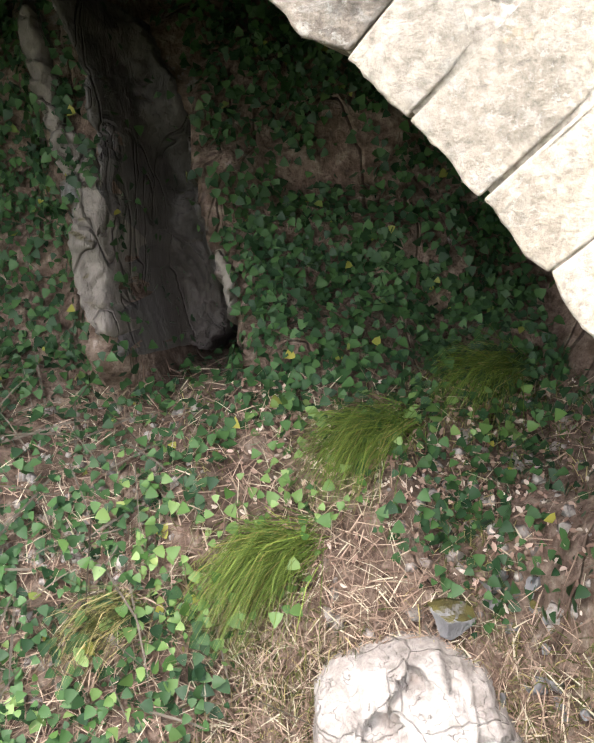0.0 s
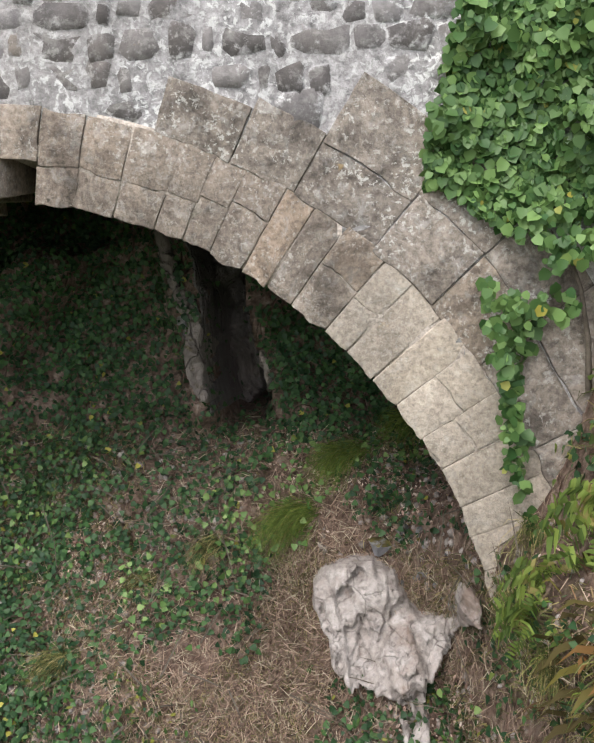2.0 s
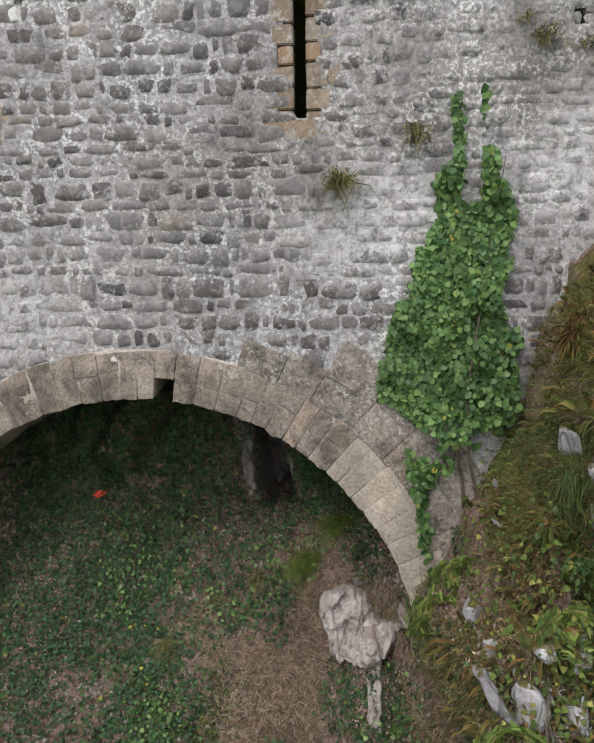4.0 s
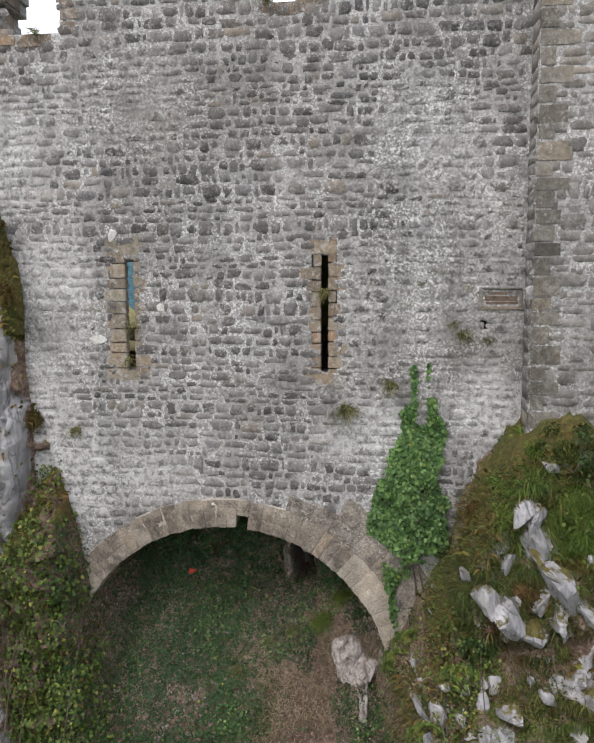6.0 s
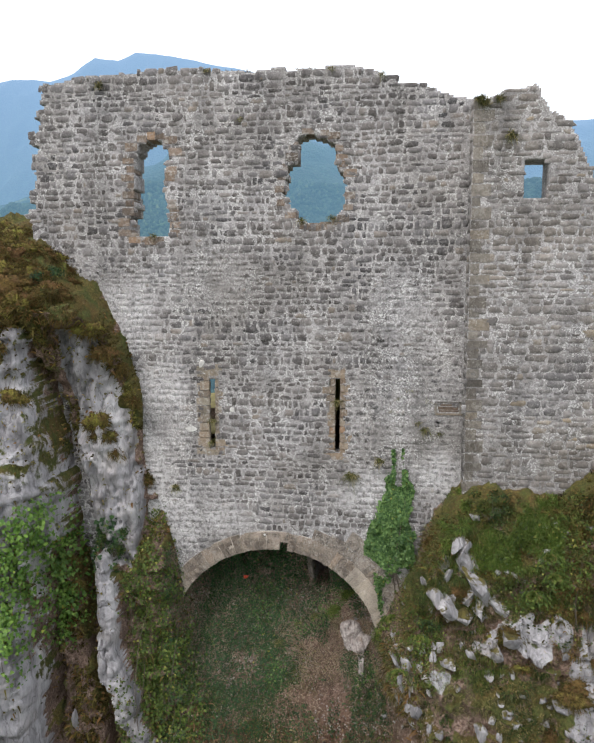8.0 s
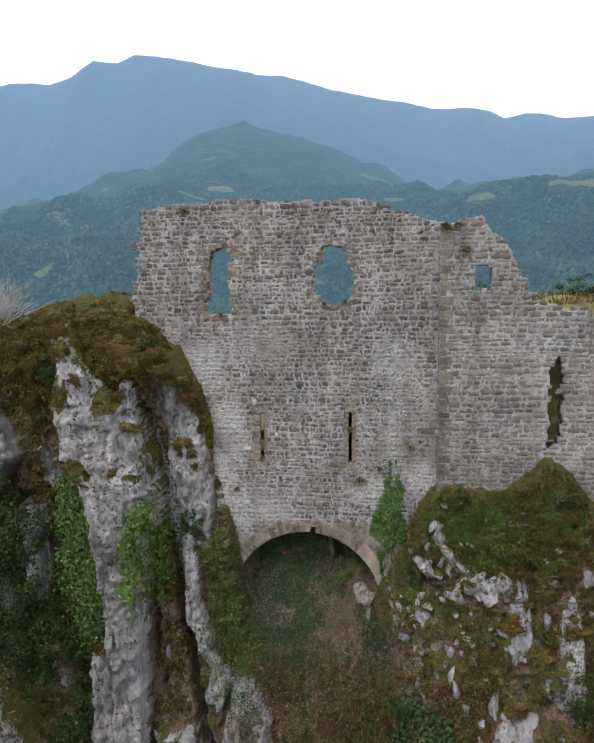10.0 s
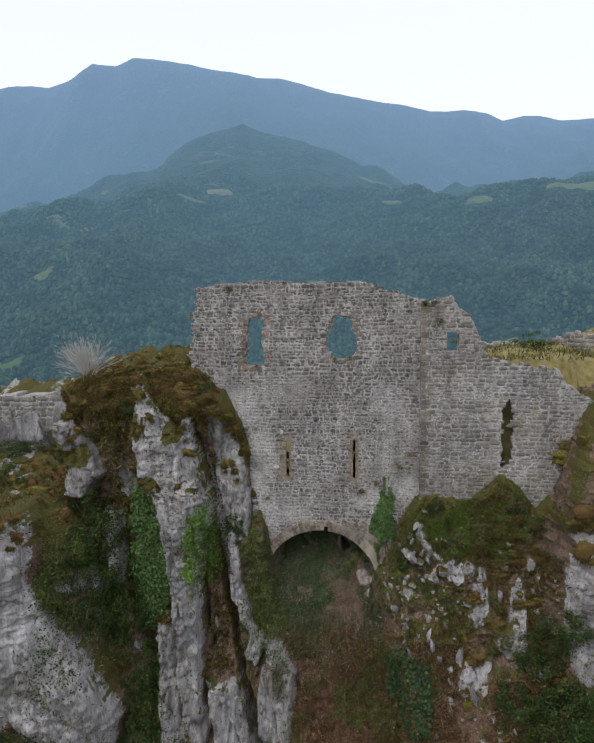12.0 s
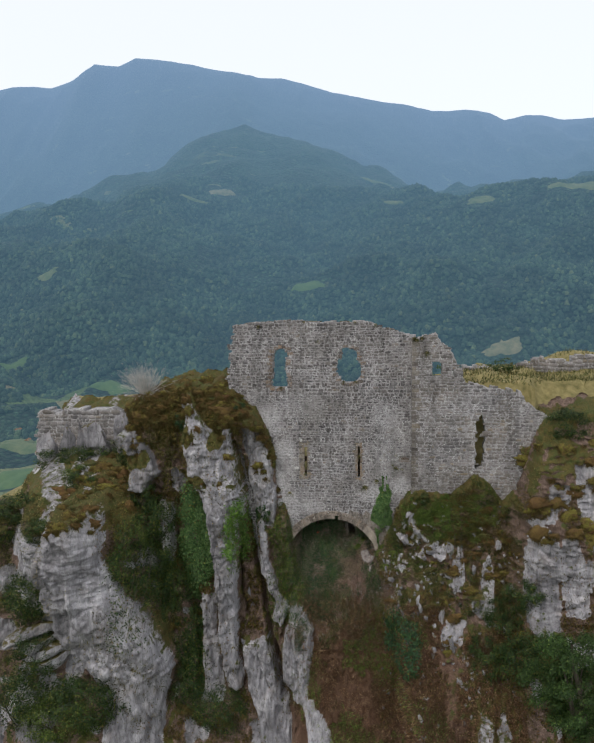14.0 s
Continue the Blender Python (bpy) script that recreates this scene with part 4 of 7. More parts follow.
def distance_material():
    m, n, l, b = material("wooded_distance", 1.0)
    geo = n.new("ShaderNodeNewGeometry")
    sep = n.new("ShaderNodeSeparateXYZ")
    l.new(geo.outputs["Position"], sep.inputs[0])
    vec = coords(n, l)
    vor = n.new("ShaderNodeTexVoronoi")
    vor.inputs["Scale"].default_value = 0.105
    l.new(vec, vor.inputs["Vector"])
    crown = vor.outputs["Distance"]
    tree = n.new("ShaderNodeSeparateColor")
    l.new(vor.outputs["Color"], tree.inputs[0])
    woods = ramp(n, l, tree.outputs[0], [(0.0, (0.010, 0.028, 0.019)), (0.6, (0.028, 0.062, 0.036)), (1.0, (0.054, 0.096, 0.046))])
    # Paints lit crown tops and shaded gaps between the trees into the colour.
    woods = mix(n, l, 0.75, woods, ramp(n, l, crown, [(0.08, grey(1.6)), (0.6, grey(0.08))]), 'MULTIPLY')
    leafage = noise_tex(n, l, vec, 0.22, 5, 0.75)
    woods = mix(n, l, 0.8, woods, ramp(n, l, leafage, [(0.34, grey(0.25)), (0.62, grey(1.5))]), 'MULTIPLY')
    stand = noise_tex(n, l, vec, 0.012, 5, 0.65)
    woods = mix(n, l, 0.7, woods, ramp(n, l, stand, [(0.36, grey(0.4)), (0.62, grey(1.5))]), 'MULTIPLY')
    big = noise_tex(n, l, vec, 0.004, 5, 0.6)
    woods = mix(n, l, ramp(n, l, big, [(0.4, grey(0)), (0.7, grey(0.6))]), woods, (0.035, 0.062, 0.040))
    fld = noise_tex(n, l, coords(n, l, (0.7, 1.6, 0.7)), 0.011, 3, 0.5, 0.8)
    low = ramp(n, l, noise_tex(n, l, vec, 0.0013, 2), [(0.45, grey(0)), (0.55, grey(1))])
    fm = calc(n, l, 'MULTIPLY', ramp(n, l, fld, [(0.665, grey(0)), (0.67, grey(1))]), low)
    col = mix(n, l, fm, woods, ramp(n, l, noise_tex(n, l, vec, 0.02, 3), [(0.4, (0.09, 0.13, 0.05)), (0.65, (0.17, 0.17, 0.09))]))
    plots = n.new("ShaderNodeTexVoronoi")
    plots.inputs["Scale"].default_value = 0.011
    l.new(vec, plots.inputs["Vector"])
    pc = n.new("ShaderNodeSeparateColor")
    l.new(plots.outputs["Color"], pc.inputs[0])
    near = n.new("ShaderNodeMapRange")
    near.inputs["From Min"].default_value, near.inputs["From Max"].default_value = 1500, 1150
    l.new(sep.outputs[1], near.inputs["Value"])
    pm = calc(n, l, 'MULTIPLY', ramp(n, l, pc.outputs[0], [(0.66, grey(0)), (0.67, grey(1))]), near.outputs[0])
    col = mix(n, l, pm, col, ramp(n, l, pc.outputs[1], [(0.2, (0.08, 0.13, 0.04)), (0.6, (0.12, 0.16, 0.06)), (0.9, (0.24, 0.20, 0.11))]))
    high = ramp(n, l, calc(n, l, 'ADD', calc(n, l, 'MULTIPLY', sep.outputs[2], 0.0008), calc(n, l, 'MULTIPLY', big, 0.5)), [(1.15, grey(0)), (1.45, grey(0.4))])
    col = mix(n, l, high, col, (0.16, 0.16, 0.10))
    haze_glow(n, l, b, col, sep.outputs[1])
    bump(n, l, b, crown, 1.0, -8.0)
    return m


def build_distance():
    gy = np.concatenate([np.geomspace(26, 1400, 130), np.linspace(1412, 4900, 290)])
    gu = np.linspace(-1, 1, 420)
    U, Y = np.meshgrid(gu, gy)
    X = U * (Y * 0.62 + 140)
    Z = far_height(X, Y)
    r, c = X.shape
    i = (np.arange(r - 1)[:, None] * c + np.arange(c - 1)[None]).ravel()
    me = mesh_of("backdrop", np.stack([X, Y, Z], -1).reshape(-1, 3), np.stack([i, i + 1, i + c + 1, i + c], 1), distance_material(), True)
    tagged(new("backdrop", me), "wooded valley rising to mountains, hazy blue painted on", "mountains", kind="structure")
    gx, gy = np.linspace(-600, 600, 40), np.linspace(-700, 60, 30)
    X, Y = np.meshgrid(gx, gy)
    Z = -70 + 12 * fbm(X / 90, Y / 90, 0.2, 3, 91)
    r, c = X.shape
    i = (np.arange(r - 1)[:, None] * c + np.arange(c - 1)[None]).ravel()
    me = mesh_of("ground_valley", np.stack([X, Y, Z], -1).reshape(-1, 3), np.stack([i, i + 1, i + c + 1, i + c], 1), BUSHLAND, True)
    tagged(new("ground_valley", me), "scrubby valley floor far below the castle rock", "valley", kind="structure")


BUSHLAND = plain_material("scrub_slope", (0.03, 0.045, 0.02), (0.10, 0.11, 0.05), 0.3)
build_distance()


# ---- masonry ----
ARCH_X, ARCH_Z, ARCH_R, RING = -1.63, -0.33, 2.75, 0.47


def in_polygon(px, pz, poly):
    inside = np.zeros(np.shape(px), bool)
    for (x0, z0), (x1, z1) in zip(poly, poly[1:] + poly[:1]):
        cross = (z0 > pz) != (z1 > pz)
        xs = x0 + (pz - z0) / (z1 - z0 + 1e-12) * (x1 - x0)
        inside ^= cross & (px < xs)
    return inside


WIN_LEFT = [(-5.08, 12.30), (-4.9, 12.55), (-4.69, 12.67), (-4.52, 12.70), (-4.34, 12.66), (-4.20, 12.47), (-4.16, 12.25), (-4.28, 11.90), (-4.28, 11.27), (-4.17, 11.12), (-4.17, 10.33), (-5.2, 10.33), (-5.22, 10.83), (-5.1, 10.85)]
WIN_RIGHT = [(-1.00, 12.59), (-0.87, 12.70), (-0.61, 12.75), (-0.31, 12.65), (-0.08, 12.51), (-0.07, 12.07), (0.05, 11.87), (0.16, 11.62), (0.16, 11.18), (0.06, 10.93), (-0.2, 10.68), (-0.71, 10.63), (-1.0, 10.76), (-1.08, 11.0), (-1.28, 11.03), (-1.35, 11.31), (-1.33, 11.61), (-1.23, 12.08), (-1.02, 12.12)]
SLIT_RIGHT = [(-0.055, 5.0), (0.065, 5.0), (0.065, 6.85), (-0.05, 6.85)]
SLIT_LEFT = [(-3.235, 4.98), (-3.105, 4.98), (-3.085, 5.9), (-3.09, 6.3), (-3.13, 6.81), (-3.21, 6.81), (-3.24, 5.95)]
WIN_SMALL = [(4.19, 11.08), (4.74, 11.08), (4.73, 11.97), (4.19, 11.97)]
BREACH = [(6.62, 5.7), (7.12, 5.9), (7.17, 6.6), (7.2, 8.1), (7.15, 8.55), (6.92, 9.0), (6.78, 8.65), (6.66, 8.4), (6.68, 6.6)]


def ragged(v, seed, step=0.17, amp=0.09):
    """A jitter that holds for one course or stone at a time."""
    return amp * lattice(np.floor(np.asarray(v, float) / step).astype(np.int64), np.int64(0), np.int64(0), seed)


def in_main(x, z):
    top = np.interp(x, (-7.5, -7.36, -6.44, -4.34, -2.47, 0.41, 0.91, 1.24, 2.01, 2.45, 3.2), (13.95, 14.05, 14.20, 14.30, 14.26, 14.26, 14.08, 13.96, 13.78, 13.61, 13.5)) + ragged(x, 5, 0.33, 0.06)
    edge = np.interp(z, (9, 11.07, 12.7, 13.26, 14.05), (-7.85, -7.73, -7.62, -7.48, -7.34)) + ragged(z, 6, 0.17, 0.11)
    ok = (z < top) & (x > edge) & (x < 3.3) & (z > -1.2)
    ok &= np.hypot(x - ARCH_X, z - ARCH_Z) > ARCH_R + RING - 0.04
    ok &= ~((z < ARCH_Z + 0.9) & (x > -4.7) & (x < 1.35))
    for hole in (WIN_LEFT, WIN_RIGHT):
        ok &= ~in_polygon(x + ragged(z, 9, 0.16, 0.05), z, hole)
    for hole in (SLIT_RIGHT, SLIT_LEFT):
        ok &= ~in_polygon(x, z, hole)
    ok &= np.hypot(x - 2.46, z - 5.77) > 0.085
    return ok


def in_core(x, z):
    """The wall's body: the slits widen inwards."""
    return in_main(x, z) & ~((x > -3.5) & (x < -3.02) & (z > 4.98) & (z < 6.81)) & ~((np.abs(x) < 0.2) & (z > 5.0) & (z < 6.85))


def in_tower(x, z):
    top = np.interp(x, (3.05, 3.3, 3.86, 4.4, 4.6, 4.75, 5.12, 5.39, 5.56, 6.1, 6.5, 9.1, 9.45, 10.3, 11.2), (13.4, 13.3, 13.45, 13.5, 13.3, 12.99, 12.7, 12.3, 11.9, 10.75, 10.65, 10.2, 9.65, 8.95, 8.7)) + ragged(x, 7, 0.3, 0.10)
    ok = (z < top) & (x > 3.06) & (x < 11.2) & (z > 1.5)
    ok &= ~in_polygon(x + ragged(z, 8, 0.16, 0.07), z, BREACH) & ~in_polygon(x, z, WIN_SMALL)
    return ok


def core(name, inside, x0, x1, z0, z1, front, thick, mat, cell=0.05):
    """The solid of a wall: front, back and every reveal."""
    gx, gz = np.arange(x0, x1 + cell / 2, cell), np.arange(z0, z1 + cell / 2, cell)
    cx, cz = np.meshgrid(gx[:-1] + cell / 2, gz[:-1] + cell / 2, indexing="ij")
    ok = np.pad(inside(cx, cz), 1)
    nx, nz = len(gx), len(gz)
    V = np.array([(x, y, z) for y in (front, front + thick) for x in gx for z in gz])
    V[:, 1] += 0.009 * vnoise(V[:, 0] * 5, V[:, 1], V[:, 2] * 5, 17)
    vid = lambda i, k, b: b * nx * nz + i * nz + k
    I, K = np.nonzero(ok[1:-1, 1:-1])
    F = [np.stack([vid(I, K, 0), vid(I + 1, K, 0), vid(I + 1, K + 1, 0), vid(I, K + 1, 0)], 1), np.stack([vid(I, K, 1), vid(I, K + 1, 1), vid(I + 1, K + 1, 1), vid(I + 1, K, 1)], 1)]
    for di, dk, a, c in ((-1, 0, (0, 0), (0, 1)), (1, 0, (1, 1), (1, 0)), (0, -1, (1, 0), (0, 0)), (0, 1, (0, 1), (1, 1))):
        m = ~ok[I + 1 + di, K + 1 + dk]
        i, k = I[m], K[m]
        F.append(np.stack([vid(i + a[0], k + a[1], 0), vid(i + c[0], k + c[1], 0), vid(i + c[0], k + c[1], 1), vid(i + a[0], k + a[1], 1)], 1))
    F = np.concatenate(F)
    used, inv = np.unique(F, return_inverse=True)
    return mesh_of(name, V[used], inv.reshape(F.shape), mat)


def stone_verts(x, z, w, h, y, rng, bulge=0.02, push=None):
    """One dressed rubble block: eight-cornered face, rounded into the joint."""
    a = np.array([(-.5, -.28), (-.34, -.5), (.34, -.5), (.5, -.28), (.5, .28), (.34, .5), (-.34, .5), (-.5, .28)])
    a = a + rng.uniform(-0.11, 0.11, a.shape)
    ring = np.stack([x + a[:, 0] * w, z + a[:, 1] * h], 1)
    if push is not None:
        ring = push(ring)
    mid = ring.mean(0)
    k = max(0.6, 1 - 0.02 / max(0.05, min(w, h)))
    inner = mid + (ring - mid) * k
    tip = rng.uniform(-0.008, 0.008, 8)
    v = np.concatenate([np.stack([ring[:, 0], np.full(8, y + 0.008), ring[:, 1]], 1), np.stack([inner[:, 0], y - bulge + tip * 0.6, inner[:, 1]], 1), [(mid[0], y - bulge - rng.uniform(0, 0.012), mid[1])]])
    return v


FACE_MASK = np.array([0.0] * 8 + [0.62] * 8 + [1.0], np.float32)


def stone_mesh(name, verts, faces, mat):
    """Stones that carry a mask from joint (0) to the middle of the face (1)."""
    me = mesh_of(name, verts, faces, mat)
    at = me.attributes.new("face", 'FLOAT', 'POINT')
    at.data.foreach_set("value", np.tile(FACE_MASK, len(me.vertices) // 17))
    return me


STONE_FACES = np.array([(i, (i + 1) % 8, 8 + (i + 1) % 8) for i in range(8)] + [(i, 8 + (i + 1) % 8, 8 + i) for i in range(8)] + [(8 + i, 8 + (i + 1) % 8, 16) for i in range(8)])


def off_arch(ring):
    d = ring - (ARCH_X, ARCH_Z)
    r = np.hypot(d[:, 0], d[:, 1])
    k = np.where((r < ARCH_R + RING + 0.015) & (d[:, 1] > 0.3), (ARCH_R + RING + 0.015) / r, 1)
    return (ARCH_X, ARCH_Z) + d * k[:, None]


def lay(inside, x0, x1, z0, z1, rng, high=0.155, wide=0.205, gap=0.018):
    """Courses of rubble: centre, width, height of each block."""
    z = z0
    while z < z1:
        h = high * rng.uniform(0.65, 1.4)
        x = x0 - rng.uniform(0, wide)
        while x < x1:
            w = wide * rng.choice((0.5, 0.75, 1.0, 1.35, 1.8)) * rng.uniform(0.85, 1.15)
            cx, cz = x + w / 2, z + h / 2 + 0.03 * math.sin(x * 0.9 + z) + rng.uniform(-0.03, 0.03)
            if inside(np.array([cx]), np.array([cz]))[0]:
                yield cx, cz, w - gap * rng.uniform(0.6, 1.6), (h - gap) * rng.uniform(0.78, 1.2)
            x += w
        z += h


def masonry(wall, inside, x0, x1, z0, z1, front, rng, mat, own_mat, near=None, push=None, **size):
    V, F, k, count = [], [], 0, 0
    for x, z, w, h in lay(inside, x0, x1, z0, z1, rng, **size):
        v = stone_verts(x, z, w, h, front, rng, rng.uniform(0.002, 0.011), push)
        if near is not None and count < 290 and near(x, z):
            count += 1
            mid = np.array((x, front, z))
            ob = part("stone", stone_mesh("stone", v - mid, STONE_FACES, own_mat), wall)
            ob.location = mid
            continue
        V.append(v)
        F.append(STONE_FACES + k)
        k += len(v)
    ob = part("rubble_masonry", stone_mesh("rubble_masonry", np.concatenate(V), np.concatenate(F), mat), wall, "coursed grey limestone rubble with lichen")
    tagged(ob, kind="stuff")


def voussoir(a0, a1, r0, r1, y0, y1, rng, mat):
    """One wedge of the arch ring, through the wall's whole depth."""
    j = lambda s=0.012: rng.uniform(-s, s)
    bm = bmesh.new()
    ring = []
    g = 0.002
    for y, push in ((y0, 0.0), (y1, float(1 - smooth(1.25, 1.75, 0.5 * (a0 + a1))) if y1 > 0.5 else 0.0)):
        row = []
        for a, r in ((a0 + g / r0, r0), (0.5 * (a0 + a1), r0 - 0.006), (a1 - g / r0, r0), (a1 - g / r1, r1), (a0 + g / r1, r1)):
            rr, aa = r + j(0.010), a + j(0.0045) / r0
            if push and r < r1 - 0.02:
                rr = r + push * (r1 - 0.03 - r)
            row.append(bm.verts.new((ARCH_X + rr * math.cos(aa), y + j(0.004), ARCH_Z + rr * math.sin(aa))))
        ring.append(row)
    bm.faces.new(ring[0])
    bm.faces.new(ring[1][::-1])
    for i in range(5):
        k = (i + 1) % 5
        bm.faces.new((ring[0][i], ring[1][i], ring[1][k], ring[0][k]))
    bmesh.ops.recalc_face_normals(bm, faces=bm.faces)
    bmesh.ops.bevel(bm, geom=bm.edges[:], offset=0.006, segments=2, affect='EDGES', profile=0.6)
    bmesh.ops.subdivide_edges(bm, edges=[e for e in bm.edges if e.calc_length() > 0.05 and max(v.co.y for v in e.verts) < 0.25], cuts=4, use_grid_fill=True)
    co = np.array([v.co for v in bm.verts])
    d = 0.010 * fbm(co[:, 0] * 9, co[:, 1] * 9, co[:, 2] * 9, 3, 171)
    e = 0.008 * fbm(co[:, 0] * 14, co[:, 1] * 14 + 9, co[:, 2] * 14, 3, 175)
    for v, p, q in zip(bm.verts, d, e):
        v.co.y += p
        v.co.x += q
        v.co.z += q
    return bm_mesh("voussoir", bm, mat, True)


rng = np.random.default_rng(4)
wall = new("wall_main", core("wall_main", in_core, -8.0, 3.3, -1.2, 14.5, -0.002, 0.726, MORTAR))
tagged(wall, "tall ruined castle wall of grey rubble over an arch", "ruined wall", kind="structure")


def in_main_stone(x, z):
    ok = in_main(x, z) & (x < 3.0) & ~((np.abs(x) < 0.2) & (z > 4.85) & (z < 7.05)) & ~((np.abs(x + 3.17) < 0.22) & (z > 4.85) & (z < 7.0))
    turn = np.degrees(np.arctan2(z - ARCH_Z, x - ARCH_X))
    return ok & (np.hypot(x - ARCH_X, z - ARCH_Z) > ARCH_R + RING + np.where(turn < 60, 0.70, np.where(turn < 74, 0.34, 0.03)))


masonry(wall, in_main_stone, -7.9, 3.05, 0.4, 14.4, 0.0, rng, STONE, STONE_OWN, near=lambda x, z: z < 4.4 and -2.6 < x < 2.4, push=off_arch)

# large spandrel blocks that follow the ring's back
a = math.radians(20)
while a < math.radians(68):
    step = rng.uniform(0.3, 0.55) / (ARCH_R + RING)
    r1 = ARCH_R + RING - 0.010
    for r2 in ((r1 + rng.uniform(0.26, 0.36), r1 + 0.68) if a < math.radians(54) else (r1 + rng.uniform(0.26, 0.34),)):
        part("stone", voussoir(a, a + step, r1, r2 - 0.001, -0.017 + rng.uniform(-0.005, 0.003), 0.1, rng, SPANDREL), wall)
        r1 = r2 + 0.001
    a += step

# lime bedding between the ring's stones
V, F = [], []
for i in range(101):
    a = math.radians(12.5 + i * 1.4)
    inner = ARCH_R + (0.235 if -1.58 < ARCH_X + ARCH_R * math.cos(a) < -1.22 else 0.012)
    deep = max(inner, ARCH_R + 0.02 + (RING - 0.03) * float(1 - smooth(1.25, 1.75, a)))
    for r, y in ((inner, -0.005), (ARCH_R + RING + 0.012, -0.005), (ARCH_R + RING + 0.02, 0.70), (deep, 0.70)):
        V.append((ARCH_X + r * math.cos(a), y, ARCH_Z + r * math.sin(a)))
    if i:
        o = 4 * i
        F += [(o + q, o + (q + 1) % 4, o - 4 + (q + 1) % 4, o - 4 + q) for q in range(4)]
part("mortar_bed", mesh_of("mortar_bed", V, F, PALE_MORTAR), wall, "crumbling pale mortar between the arch stones")

# arch ring
a = math.radians(13.0)
while a < math.radians(151):
    step = 0.185 * rng.uniform(0.8, 1.25) / ARCH_R
    if a > math.radians(140):
        step *= 1.5
    face = ASHLAR if a < math.radians(47) or a > math.radians(138) else ASHLAR_GREY
    x_in = ARCH_X + ARCH_R * math.cos(a + step / 2)
    ring = RING + rng.uniform(-0.012, 0.012)
    r0 = ARCH_R + (0.21 if -1.50 < x_in < -1.30 else 0.0)
    split = rng.random()
    if split < 0.45 and r0 == ARCH_R:
        m = ARCH_R + ring * rng.uniform(0.4, 0.65)
        part("voussoir", voussoir(a, a + step, r0, m - 0.001, -0.012, 0.74, rng, face), wall)
        part("voussoir", voussoir(a, a + step, m + 0.001, ARCH_R + ring, -0.016, 0.73, rng, face), wall)
    else:
        part("voussoir", voussoir(a, a + step, r0, ARCH_R + ring, -0.012, 0.74, rng, face), wall)
    a += step


def block(w, h, d, rng, mat, name="quoin"):
    bm = bmesh.new()
    bmesh.ops.create_cube(bm, size=1)
    for v in bm.verts:
        v.co = (v.co.x * w + rng.uniform(-0.006, 0.006), v.co.y * d, v.co.z * h + rng.uniform(-0.006, 0.006))
    bmesh.ops.bevel(bm, geom=bm.edges[:], offset=0.012, segments=2, affect='EDGES')
    return bm_mesh(name, bm, mat)


# dressed jambs of the two arrow slits
for cx, half in ((0.005, 0.062), (-3.165, 0.075)):
    for side in (-1, 1):
        z = 4.84
        while z < 7.0:
            h, w = rng.uniform(0.17, 0.25), rng.uniform(0.3 if cx < -1 and side < 0 else 0.12, 0.36)
            ob = part("quoin", block(w, h - 0.012, 0.16, rng, QUOIN), wall)
            ob.location = (cx + side * (half + w / 2 - 0.004), 0.074, z + h / 2)
            z += h
    for z, w in ((4.9, 0.3), (6.97, 0.36)):
        ob = part("quoin", block(w, 0.2, 0.16, rng, QUOIN), wall)
        ob.location = (cx, 0.072, z)

gx = rng.uniform(-7.3, 3.2, 5200)
gz = np.interp(gx, (-7.36, -6.44, -4.34, -2.47, 0.41, 0.91, 1.24, 2.01, 2.45, 3.2), (14.0, 14.17, 14.27, 14.23, 14.23, 14.05, 13.93, 13.75, 13.6, 13.5))
keep = fbm(gx * 1.1, 2.0, 0.5, 3, 181) > -0.1
roots = np.stack([gx, rng.uniform(0.0, 0.5, len(gx)), gz], 1)[keep]
tagged(new("wall_top_grass", blades_mesh("wall_top_grass", roots, np.array((0, -0.4, 0.7)) + rng.normal(size=roots.shape) * 0.5, 0.12, 0.012, MOSS, rng, 0.9)), "dry grass and moss along the broken wall top", "grass", kind="stuff")

# weathered brown stones round the two broken windows
for poly in (WIN_LEFT, WIN_RIGHT):
    mid = np.mean(poly, 0)
    for (x0, z0), (x1, z1) in zip(poly, poly[1:] + poly[:1]):
        ln = math.hypot(x1 - x0, z1 - z0)
        n_bits = max(1, round(ln / 0.21))
        for i in range(n_bits):
            t = (i + 0.5) / n_bits
            p = np.array((x0 + (x1 - x0) * t, z0 + (z1 - z0) * t))
            away = np.array((z1 - z0, -(x1 - x0))) / max(ln, 1e-6)
            away = away if away @ (p - mid) > 0 else -away
            w, h = rng.uniform(0.2, 0.34), rng.uniform(0.15, 0.21)
            p = p + away * (0.5 * w * abs(away[0]) + 0.5 * h * abs(away[1]) - 0.02)
            clear = not in_polygon(np.array([p[0] - 0.3 * w, p[0], p[0] + 0.3 * w]), np.full(3, p[1]), poly).any()
            if rng.random() < 0.85 and clear:
                ob = part("quoin", block(w, h, 0.5, rng, JAMB), wall)
                ob.location = (p[0], 0.236 + rng.uniform(-0.008, 0.012), p[1])

tower = new("wall_tower", core("wall_tower", in_tower, 3.0, 11.3, 1.5, 13.8, -0.578, 0.727, MORTAR))
tagged(tower, "broken tower wall of pale rubble stepping down", "ruined wall", kind="structure")
masonry(tower, lambda x, z: in_tower(x, z) & (x > 3.14), 3.1, 11.2, 2.5, 13.7, -0.575, rng, TOWER, TOWER_OWN, near=lambda x, z: x < 6.2 and z < 7.5, high=0.165, wide=0.27)
